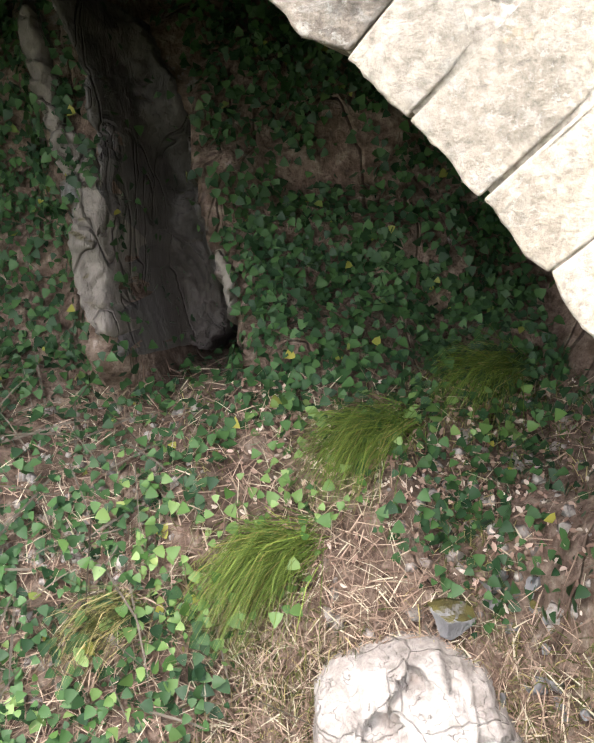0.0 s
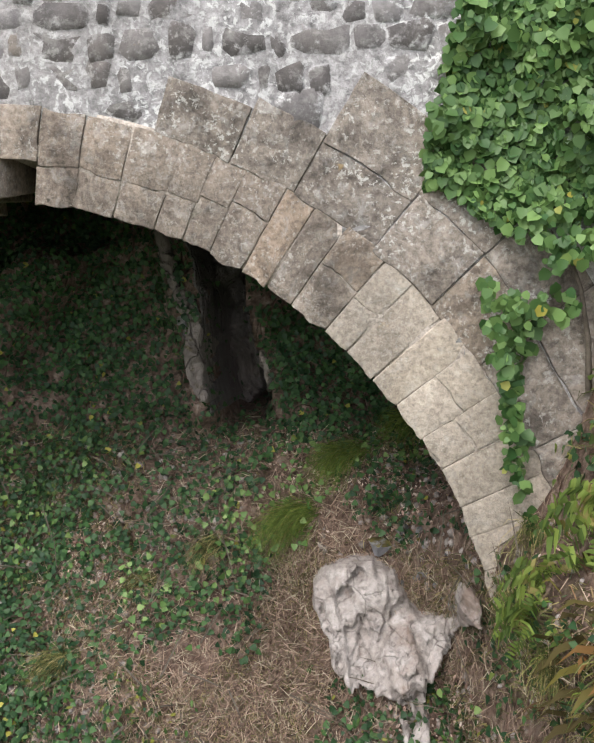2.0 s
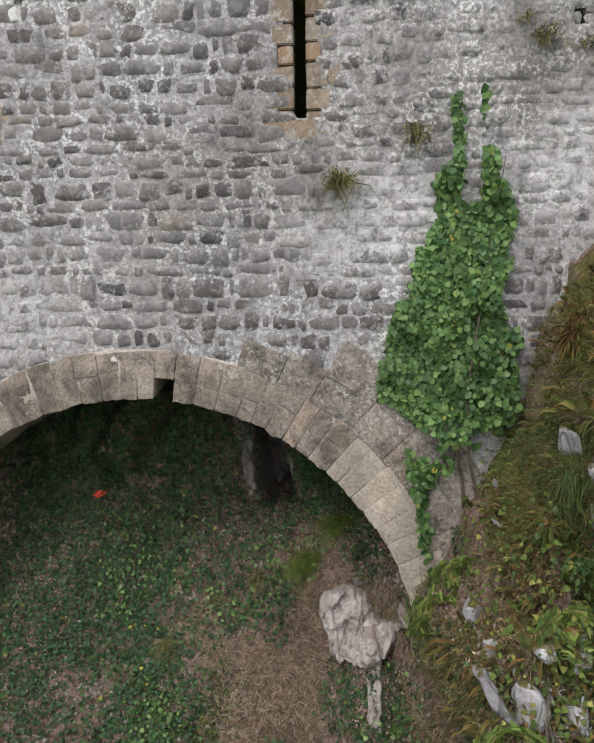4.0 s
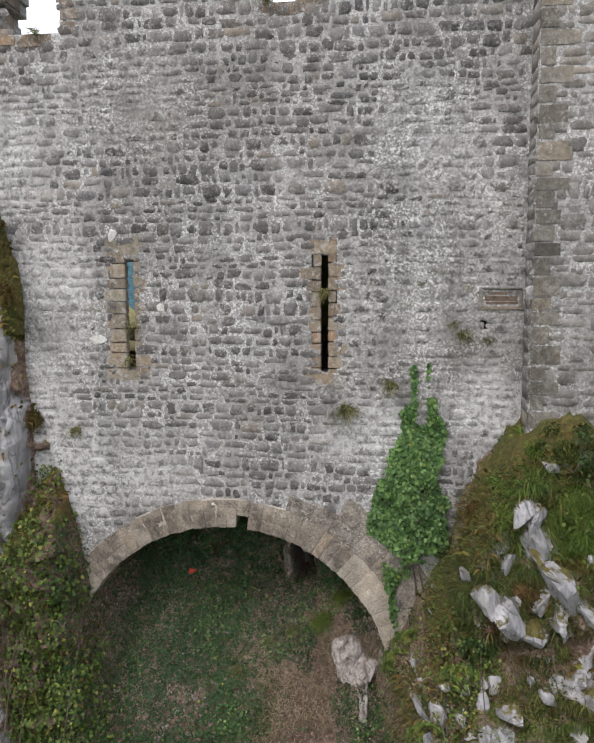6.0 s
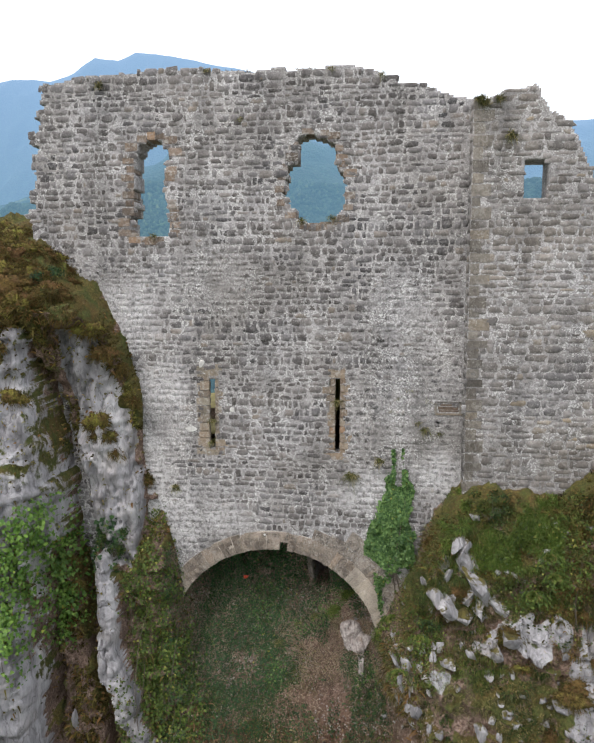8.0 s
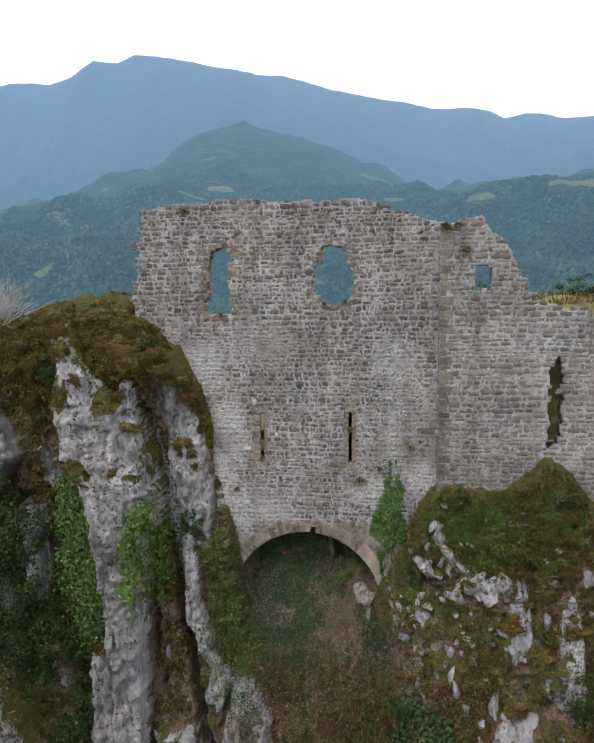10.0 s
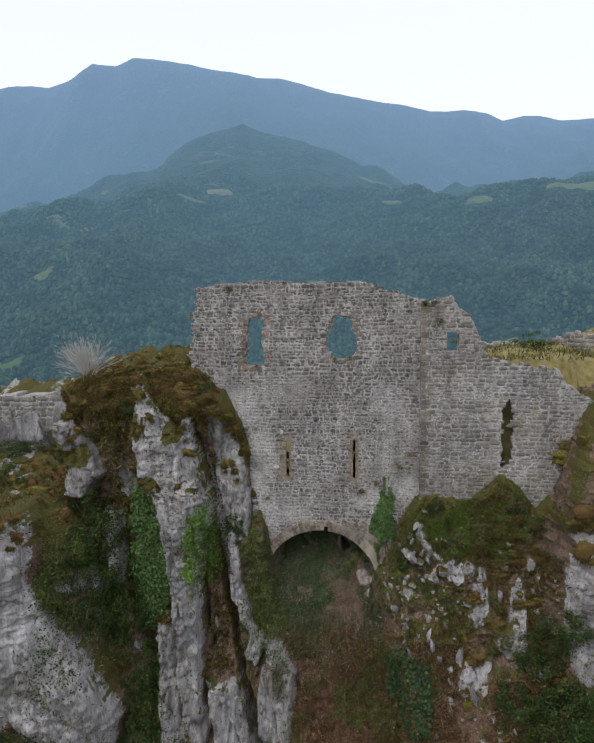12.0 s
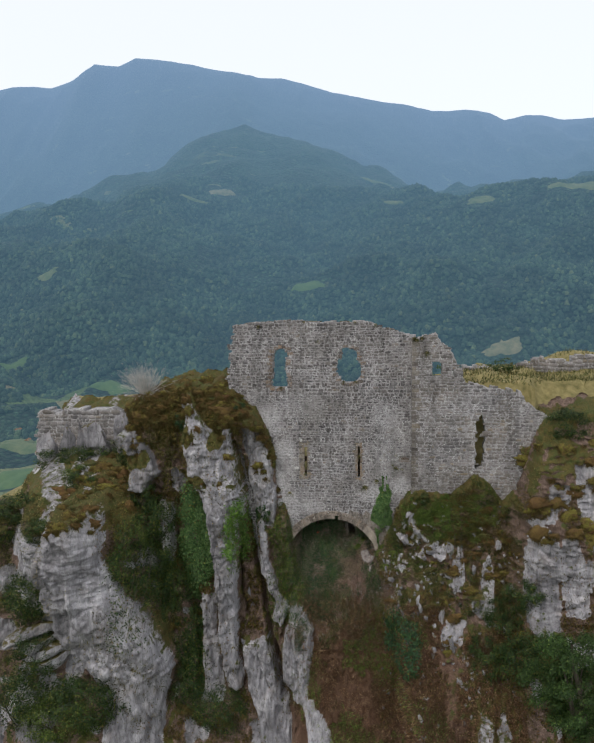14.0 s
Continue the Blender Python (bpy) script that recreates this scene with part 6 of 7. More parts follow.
for x, z, n in ((-5.9, 14.0, 160), (-3.2, 14.25, 60), (-0.2, 14.22, 60), (1.0, 14.05, 90), (-4.6, 10.36, 90), (-0.9, 10.7, 120), (-0.15, 10.75, 120), (-2.4, 13.1, 50), (3.2, 13.3, 300), (3.3, 13.2, 300), (3.6, 13.3, 200)):
    tuft(x, -0.05 if x < 2.6 else -0.6, z, (0, -0.6, 0.5), n, 0.15, 0.009, GRASS, "green and yellow grass growing on the wall", rng, 1.1, 0.6)
tuft(3.9, -0.6, 12.5, (0, -0.9, 0.1), 120, 0.25, 0.012, GRASS, "dark grass tuft on the tower wall", rng, 1.3)
leafy("shrub", (5.0, 2.6, 10.85), (0.9, 0.6, 0.55), 900, 0.08, IVY_BRIGHT, rng, "bright green shrub behind the tower wall", "shrub", 3)


def fern(x, z, size, rng, out=0.02):
    """A rosette of arching fronds."""
    p = np.array(on_hill(x, z, out))
    ob = tagged(new("fern"), "bright green fern rosette growing from the slope", "fern")
    ob.location = p
    for i in range(11):
        q = 2 * math.pi * i / 11 + rng.uniform(-0.2, 0.2)
        d = np.array((math.cos(q), -0.75, 0.45 + 0.7 * math.sin(q)))
        s = np.linspace(0.05, 1, 16)
        spine = d * s[:, None] * size + np.array((0, -0.05, -0.42 * size)) * s[:, None] ** 2
        side = np.cross(d, (0, -1.0, 0.5))
        side /= np.linalg.norm(side)
        R = np.repeat(spine, 2, 0)
        W = np.concatenate([[side + 0.4 * d, -side + 0.4 * d] for _ in s])
        taper = np.repeat(np.sin(np.pi * (0.12 + 0.85 * s)), 2)[:, None]
        part("frond", blades_mesh("frond", R, W * taper, 0.26 * size, 0.075 * size, LUSH, rng, 0.5), ob)


for x, z, s in ((1.14, 0.42, 0.2), (1.18, 0.62, 0.26), (1.42, 0.95, 0.3), (1.55, 0.35, 0.28), (4.56, 2.11, 0.34), (5.0, 2.6, 0.3), (4.9, 3.0, 0.3), (2.0, 1.1, 0.26), (5.6, 2.8, 0.28)):
    fern(x, z, s, rng)


# climbing ivy on the wall beside the arch
def wall_ivy(name, count, inside, y, mat, size, rng, label, stems):
    x, z = rng.uniform(0.4, 3.2, count * 6), rng.uniform(0.2, 5.2, count * 6)
    k = inside(x, z)
    x, z = x[k][:count], z[k][:count]
    thick = 0.05 + 0.19 * smooth(-0.3, 0.5, fbm(x * 2.4, 1.0, z * 2.0, 3, 131))
    P = np.stack([x, y - thick * rng.uniform(0.2, 1.0, len(x)), z], 1)
    ob = tagged(new(name), label, "ivy")
    ob.location = (2.0, 0, 1.0)
    part("foliage", leaves_mesh("foliage", P - (2.0, 0, 1.0), np.tile((0.0, -1.0, 0.15), (len(P), 1)), size, mat, rng, LEAF_ROUND, 0.02, 0.45, 0.8), ob)["kind"] = "stuff"
    for (x0, z0), (x1, z1) in stems:
        part("stem", twig((x0 - 2, -0.02, z0 - 1), (x1 - 2, -0.02, z1 - 1), 0.018, rng, BARK), ob)


def ivy_main(x, z):
    wob = 0.12 * fbm(x * 3.2, 3.0, z * 3.2, 3, 133)
    lo = np.interp(z, (0.6, 0.9, 1.2, 1.5, 1.9, 2.2, 2.5, 2.9, 3.3, 3.6, 4.2, 4.5, 4.95), (1.15, 1.12, 1.08, 0.98, 0.9, 0.95, 0.76, 0.74, 0.92, 1.1, 1.16, 1.25, 1.42))
    hi = np.interp(z, (0.6, 0.9, 1.2, 1.5, 1.75, 1.95, 2.1, 2.4, 2.9, 3.3, 3.6, 4.2, 4.5, 4.95), (1.22, 1.24, 1.2, 1.17, 1.22, 1.5, 1.8, 2.0, 2.0, 1.86, 1.86, 1.8, 1.75, 1.62))
    gap = (np.abs(x - 1.53) < 0.09) & (z > 4.2)
    thin = lattice((x * 61).astype(np.int64), np.int64(3), (z * 61).astype(np.int64), 7) > 0.1
    bare = (z < 2.25) & ((fbm(x * 3.0, 8.0, z * 3.0, 3, 135) > 0.28) | thin)
    return (x + wob > lo) & (x + wob < hi) & ~gap & ~bare & (np.hypot(x - ARCH_X, z - ARCH_Z) > ARCH_R + RING * 0.6)


wall_ivy("climbing_ivy", 8500, ivy_main, -0.01, CLIMBER, 0.056, rng, "thick climbing ivy with bright green leaves on the wall", (((1.7, 1.2), (1.55, 4.4)), ((1.8, 1.2), (1.9, 4.6)), ((1.5, 1.4), (1.2, 2.6))))


# ivy and shrubs on the crags
def crag_ivy(x0, x1, z0, z1, count, size, mat, label, rng, lift=0.22):
    shy = 0.0 if mat in (CLIMBER, VIVID) else 0.85
    P, N = spread(count, x0, x1, z0, z1, rng, lambda x, z: (1 - shy * relief(x, z, "rock")) * smooth(1.05, 0.55, np.hypot((x - (x0 + x1) / 2) / (x1 - x0) * 2, (z - (z0 + z1) / 2) / (z1 - z0) * 2) + 0.25 * fbm(x * 1.5, 1.0, z * 1.5, 3, 141)))
    base = P.mean(0)
    ob = tagged(new("crag_ivy"), label, "ivy")
    ob.location = base
    part("foliage", leaves_mesh("foliage", P - base, N + (0, -0.4, 0.3), size, mat, rng, LEAF_IVY, lift, 0.6, 0.7), ob)["kind"] = "stuff"
    for i in range(0, len(P), max(1, len(P) // 6)):
        root = P[np.argmin(np.abs(P[:, 0] - P[i, 0]) + 0.4 * (P[:, 2] - z0))]
        if np.linalg.norm(root - P[i]) > 0.2:
            part("stem", twig(root - base, P[i] - base, 0.011, rng, BARK), ob)


crag_ivy(-10.8, -8.5, -2.8, 5.0, 11000, 0.10, CLIMBER, "bright green ivy sheet hanging on the limestone crag", rng, 0.42)
crag_ivy(-7.7, -6.2, 0.0, 4.2, 4200, 0.085, VIVID, "bright green ivy hanging in a rock cleft", rng)
crag_ivy(-6.4, -5.2, 2.0, 3.6, 500, 0.11, IVY, "ivy in the shade of a cleft", rng, 0.1)
crag_ivy(-5.4, -3.8, -2.0, 3.6, 3800, 0.06, WEED, "sparse ivy and weeds beside the arch", rng, 0.1)
crag_ivy(-5.6, -3.2, -4.2, 0.4, 3200, 0.065, WEED, "weeds on the ledge below the arch", rng, 0.12)
crag_ivy(-10.6, -8.6, -8.5, -3.2, 3000, 0.09, BUSH, "dark weeds on the shaded slope below the crag", rng)
crag_ivy(-14.2, -10.8, -4.4, 3.6, 6500, 0.085, BUSH, "dark bushes filling the hollow beside the buttress", rng, 0.35)
crag_ivy(-14.4, -11.4, -2.6, 3.6, 2600, 0.07, WEED, "olive scrub on the slope beside the buttress", rng, 0.3)
crag_ivy(-12.4, -9.6, -2.4, 1.8, 2400, 0.08, WEED, "olive weeds between the crags", rng)
crag_ivy(1.6, 3.4, -4.8, -1.6, 1900, 0.12, IVY, "dark ivy patch on the gully's edge", rng)
crag_ivy(3.2, 6.8, 1.2, 4.4, 1500, 0.055, WEED, "leafy weeds among the grass", rng)
crag_ivy(1.2, 2.6, 0.2, 2.2, 1100, 0.045, WEED, "ferns and weeds beside the arch foot", rng, 0.1)

for c, r, n, s, mat, label in (
    ((-11.9, -2.4, 2.6), (1.2, 0.8, 1.3), 2600, 0.13, BUSH, "dark green shrub in a hollow of the crag"),
    ((-12.2, -3.2, 0.4), (1.1, 0.8, 1.6), 2800, 0.13, BUSH, "dense dark shrub below the crag"),
    ((-10.4, -2.6, -1.8), (1.0, 0.8, 1.2), 2000, 0.12, BUSH, "dark shrub at the foot of the ivy"),
    ((-14.6, -1.4, 5.3), (1.0, 0.7, 0.8), 1300, 0.12, BUSH, "low scrub on a ledge"),
    ((-17.9, -4.0, 2.3), (1.3, 0.8, 0.9), 1500, 0.12, BUSH, "low scrub on the rock's shoulder"),
    ((-19.0, -5.5, -1.5), (1.6, 1.0, 1.6), 1900, 0.14, BUSH, "bushy scrub beside the crag"),
    ((-15.6, -7.2, -7.2), (2.4, 1.2, 1.6), 2600, 0.15, BUSH, "bushy tree top at the crag's foot"),
    ((-17.0, -2.6, 4.6), (1.0, 0.7, 0.7), 1200, 0.11, BUSH, "low scrub on the rock's crown"),
    ((-12.9, -2.6, 4.2), (1.0, 0.7, 0.9), 1500, 0.11, BUSH, "tangled scrub between two crags"),
    ((-9.9, -3.0, -3.8), (0.9, 0.8, 1.0), 1600, 0.12, BUSH, "dark shrub low on the crag"),
    ((-10.4, 0, -5.2), (0.9, 0.7, 1.2), 1800, 0.11, BUSH, "dark scrub between buttress and crag"),
    ((-10.2, 0, -7.2), (1.0, 0.8, 1.2), 1900, 0.11, BUSH, "dark scrub at the foot of the crag"),
    ((-11.4, 0, -3.2), (0.9, 0.7, 1.0), 1700, 0.11, BUSH, "dark scrub between buttress and crag"),
    ((-12.3, 0, 3.0), (0.8, 0.6, 0.9), 1400, 0.10, BUSH, "tangled scrub in the hollow"),
    ((-6.9, -0.9, 9.2), (0.42, 0.35, 0.45), 700, 0.08, IVY, "small blue-green shrub on the crag's shoulder"),
    ((-10.2, -1.9, 8.7), (0.7, 0.4, 0.6), 900, 0.09, IVY, "small dark shrub on the crag"),
    ((-5.6, -1.5, 2.8), (0.4, 0.3, 0.5), 500, 0.08, BUSH, "small shrub in a cleft"),
    ((3.6, -1.2, 4.1), (0.6, 0.35, 0.35), 700, 0.07, BUSH, "green weeds at the wall's foot"),
    ((2.2, -0.6, 1.3), (0.35, 0.3, 0.4), 500, 0.07, BUSH, "leafy weeds on the slope"),
    ((9.0, 4.5, 11.2), (0.9, 0.7, 0.5), 900, 0.10, BUSH, "round green shrub on the hilltop"),
    ((11.5, -1.0, 8.6), (1.3, 0.8, 0.9), 1800, 0.11, BUSH, "dark scrub overhanging the crag"),
    ((9.3, -4.6, -0.3), (0.9, 0.7, 0.9), 1400, 0.12, BUSH, "green shrub at the crag's foot"),
    ((6.9, -4.9, -3.6), (1.0, 0.8, 1.2), 1500, 0.12, BUSH, "dark shrub on the slope"),
    ((8.6, -6.0, -3.2), (1.3, 1.0, 1.5), 2400, 0.13, BUSH, "bushy shrub on the slope"),
    ((-14.0, -0.6, 5.9), (1.1, 0.7, 0.8), 1400, 0.11, BUSH, "tangled scrub below the outer wall"),
    ((-16.0, 0.4, 5.8), (1.2, 0.8, 0.7), 1500, 0.11, BUSH, "tangled scrub below the outer wall"),
    ((-18.2, 0.6, 5.6), (1.3, 0.8, 0.7), 1500, 0.11, BUSH, "tangled scrub below the outer wall"),
    ((-19.8, 0.2, 5.3), (1.2, 0.8, 0.8), 1300, 0.11, BUSH, "low scrub under the ruined wall"),
    ((-17.4, -1.2, 4.9), (1.2, 0.8, 0.6), 1300, 0.11, WEED, "pale green scrub behind the buttress"),
    ((-12.9, -4.0, 1.6), (0.8, 0.7, 1.2), 1500, 0.11, WEED, "leafy scrub beside the buttress"),
    ((-8.2, -5.2, -8.4), (1.9, 1.2, 1.6), 2600, 0.13, BUSH, "dark bushy tree top at the crag's foot"),
    ((-16.8, -8.6, -8.0), (2.4, 1.2, 1.5), 2600, 0.14, WEED, "leafy bush at the foot of the buttress"),
    ((-18.6, -7.0, -4.6), (1.6, 1.0, 1.4), 2200, 0.12, BUSH, "dark bush beside the buttress"),
    ((-19.4, -6.4, -7.4), (2.0, 1.2, 1.8), 2600, 0.13, BUSH, "dark bush beside the buttress"),
    ((-11.0, -5.0, -1.6), (0.9, 0.8, 1.4), 1800, 0.11, BUSH, "dark scrub between buttress and crag"),
    ((7.4, -3.6, -1.5), (0.8, 0.6, 0.9), 1700, 0.10, BUSH, "dark green shrub on the rusty slope"),
    ((8.6, -4.2, -0.6), (0.9, 0.7, 1.0), 2000, 0.10, BUSH, "dark green shrub on the rusty slope"),
    ((8.2, -5.0, -2.2), (1.0, 0.8, 1.1), 2200, 0.10, BUSH, "dark green shrub on the rusty slope"),
    ((6.8, -5.2, -3.1), (0.9, 0.7, 0.9), 1800, 0.10, BUSH, "dark green shrub on the rusty slope"),
    ((-20.5, -1.5, 3.2), (1.6, 1.0, 1.0), 1500, 0.14, BUSH, "low scrub on the ridge"),
    ((-22.6, -1.0, 1.8), (1.8, 1.2, 1.2), 1500, 0.15, BUSH, "low scrub on the ridge"),
):
    if c[1] < 2 and c[2] < float(relief(c[0], c[2], "cut")) - 0.4:
        c = (c[0], float(relief(c[0], c[2], "y")) - 0.3 * r[1], c[2])
    leafy("shrub", c, r, int(n * (3.2 if r[0] > 1.25 else 1.7)), s * 0.8, mat, rng, label, "shrub")


def tree(centre, radii, rng, label):
    """A broad-leaved tree whose crown shows from above."""
    ob = tagged(new("tree"), label, "tree")
    base = np.array(centre) - (0, 0, radii[2] + 2.5)
    ob.location = base
    lift = np.array((0, 0, radii[2] + 2.5))
    part("trunk", twig((0, 0, 0), lift + (0, 0, radii[2] * 0.6), 0.3, rng, BARK, 8, 8), ob)
    k = rng.normal(size=(110, 3))
    k /= np.linalg.norm(k, axis=1, keepdims=True)
    k *= rng.uniform(0.55, 1.0, (110, 1))
    for i in range(14):
        part("limb", twig(lift * 0.6, lift + k[i] * radii * 0.8, 0.1, rng, BARK), ob)
    which = rng.integers(0, 110, 36000)
    d = rng.normal(size=(36000, 3))
    d /= np.linalg.norm(d, axis=1, keepdims=True)
    spot = lift + (k[which] * radii) + d * rng.uniform(0.1, 0.62, (36000, 1)) * (1, 1, 0.6)
    part("crown", leaves_mesh("crown", spot, d + (0, 0, 0.8), 0.10, TREE, rng, LEAF_OVAL, 0.02, 0.5, 0.3), ob)["kind"] = "stuff"


tree((10.5, -8.5, -2.4), (2.4, 1.7, 2.8), rng, "leafy green tree growing below the crag")
tree((9.8, -11.5, -8.0), (2.8, 2.0, 2.6), rng, "leafy green tree at the slope's foot")

# bare grey shrub on the crag's top
ob = tagged(new("bare_shrub"), "leafless grey shrub on top of the mossy crag", "shrub")
ob.location = (-12.6, -0.6, 10.0)
for i in range(80):
    d = np.array((rng.normal() * 0.7 - 0.2, rng.normal() * 0.4, rng.uniform(0.5, 1.3)))
    part("branch", twig((0, 0, -0.1), d * 1.05, 0.022, rng, BARE), ob)


tips = rng.normal(size=(1500, 3)) * (0.55, 0.35, 0.4) + (-0.2, 0, 0.75)
part("twig_spray", blades_mesh("twig_spray", tips, tips + rng.normal(size=tips.shape) * 0.35, 0.4, 0.012, BARE, rng, 0.1), ob)["kind"] = "stuff"


# loose outcrops
def outcrop(x, z, size, seed, tilt=(0, 0, 0), sink=0.5, name="rock_outcrop", label="pale broken limestone outcrop with mossy cracks"):
    ob = tagged(new(name, rock_mesh(name, size, seed, ROCK, 4, 0.5)), label, "rock")
    px, py, pz = on_hill(x, z)
    ob.matrix_world = pose(px, py + size[1] * (sink - 0.35), pz, *tilt)
    return ob


# the cracked rock that comes out of the soil beneath the arch
def rock_sheet(name, outline, mat, label, step=0.011, seed=0, broken=1.0):
    x0, z0 = np.min(outline, 0) - 0.06
    x1, z1 = np.max(outline, 0) + 0.06
    gx, gz = np.arange(x0, x1, step), np.arange(z0, z1, step)
    X, Z = np.meshgrid(gx, gz)
    wx, wz = X + 0.02 * fbm(X * 12, 1.0, Z * 12, 3, seed), Z + 0.02 * fbm(X * 12, 5.0, Z * 12, 3, seed + 5)
    inside = in_polygon(wx, wz, outline)
    edge = np.full(X.shape, 9.0)
    for (ax, az), (bx, bz) in zip(outline, outline[1:] + outline[:1]):
        t = np.clip(((wx - ax) * (bx - ax) + (wz - az) * (bz - az)) / ((bx - ax) ** 2 + (bz - az) ** 2), 0, 1)
        edge = np.minimum(edge, np.hypot(wx - ax - t * (bx - ax), wz - az - t * (bz - az)))
    m = np.where(inside, smooth(0, 0.035, edge), 0)
    bed = relief(X, Z, "y")
    bed = bed * 0.35 + 0.65 * (bed.mean() + (bed * (Z - Z.mean())).mean() / ((Z - Z.mean()) ** 2).mean() * (Z - Z.mean()))
    tilt = X * 2.2 + Z * 1.2 + 0.8 * vnoise(X * 3, 1.0, Z * 3, seed + 7)
    plates = 0.075 * (tilt * 2.2 - np.floor(tilt * 2.2)) + 0.045 * np.round(2.5 * fbm(X * 5, 3.0, Z * 5, 3, seed + 9))
    crack = smooth(0.05, 0.0, np.abs(vnoise(X * 5.5 + 2 * Z, 7.0, Z * 4, seed + 11))) + smooth(0.05, 0.0, np.abs(vnoise(X * 4, 9.0, Z * 9, seed + 13)))
    fine = 0.012 * ridged(X * 16, 2.0, Z * 16, 4, seed + 15)
    soil = relief(X, Z, "y")
    Y = (soil + 0.1) * (1 - m) + m * (np.minimum(bed, soil) - 0.06 - broken * plates - fine + 0.03 * crack)
    r, c = X.shape
    i = (np.arange(r - 1)[:, None] * c + np.arange(c - 1)[None]).ravel()
    face = mesh_of(name, np.stack([X, Y, Z], -1).reshape(-1, 3), np.stack([i, i + 1, i + c + 1, i + c], 1), mat)
    return tagged(new(name, face), label, "rock")


rock_sheet("arch_rock", [(0.09, 0.18), (0.22, 0.25), (0.44, 0.27), (0.59, 0.22), (0.64, 0.12), (0.74, 0.0), (0.89, 0.06), (0.93, 0.30), (0.99, 0.34), (1.03, 0.21), (0.91, -0.12), (0.76, -0.35), (0.76, -0.84), (0.6, -0.86), (0.55, -0.37), (0.31, -0.34), (0.2, -0.27), (0.16, -0.16), (0.04, -0.02)], ARCH_STONE, "cracked pale limestone block beneath the arch", 0.011, 401)
rock_sheet("cave_rock", [(-1.26, 2.75), (-1.04, 2.6), (-0.93, 2.3), (-0.86, 2.02), (-0.72, 1.86), (-0.66, 1.55), (-0.69, 1.38), (-0.60, 1.2), (-0.72, 1.15), (-0.86, 1.32), (-0.93, 1.46), (-0.85, 1.68), (-0.96, 1.92), (-1.06, 2.12), (-1.12, 2.4)], CAVE_ROCK, "limestone rib toned down for shade at the back of the arch", 0.012, 431, 0.45)
rock_sheet("cave_rock", [(-0.98, 2.62), (-0.66, 2.55), (-0.5, 2.2), (-0.43, 1.85), (-0.36, 1.5), (-0.34, 1.2), (-0.5, 1.02), (-0.68, 1.1), (-0.72, 1.5), (-0.76, 1.9), (-0.86, 2.3)], CAVE_DEEP, "dark grey limestone toned for shade in the cleft under the arch", 0.014, 471, 0.8)
rock_sheet("cave_rock", [(-0.38, 1.53), (-0.28, 1.55), (-0.24, 1.29), (-0.29, 1.11), (-0.4, 1.2)], CAVE_ROCK, "limestone rib toned down for shade at the back of the arch", 0.014, 451, 0.45)
outcrop(0.5, 0.31, (0.075, 0.07, 0.075), 8, (0, 0, 40), 0.0, "loose_stone", "small pale loose stone on the soil")
for k in range(26):
    s = rng.uniform(0.012, 0.032)
    outcrop(rng.uniform(0.62, 1.0), rng.uniform(0.1, 0.42), (s, s, s), 600 + k, (0, 0, rng.uniform(0, 180)), 0.2, "loose_stone", "small pinkish stone fallen from the arch")
for x, z in ((1.12, 0.5), (1.25, 0.75), (1.2, 0.3)):
    tuft(*on_hill(x, z), (-0.3, -0.8, -0.1), 300, 0.17, 0.0035, GRASS, "hanging green grass at the arch's foot", rng, 1.2, 0.4)
for x, z, sz, tilt in ((2.86, 3.28, (0.13, 0.32, 0.30), (0, 26, 8)), (3.06, 2.86, (0.2, 0.36, 0.42), (0, -30, 0)), (3.26, 2.38, (0.17, 0.34, 0.46), (6, -34, 0)), (2.36, 2.12, (0.3, 0.36, 0.2), (0, 34, 10)), (2.66, 1.78, (0.2, 0.34, 0.36), (0, -34, 0)), (3.0, 1.66, (0.26, 0.34, 0.2), (0, 16, 0)), (2.62, 2.5, (0.13, 0.26, 0.24), (0, 20, 0))):
    outcrop(x, z, sz, int(x * 57), tilt, 0.22, "rock_slab", "tilted grey limestone slab breaking out of the bank")
for k in range(18):
    x, z = rng.uniform(1.5, 4.4), rng.uniform(-0.4, 1.7)
    s = rng.uniform(0.04, 0.11)
    outcrop(x, z, (s, 0.14, s * rng.uniform(0.6, 1.5)), 700 + k, (0, rng.uniform(-40, 40), 0), 0.12, "loose_stone", "small pale limestone block among the grass")
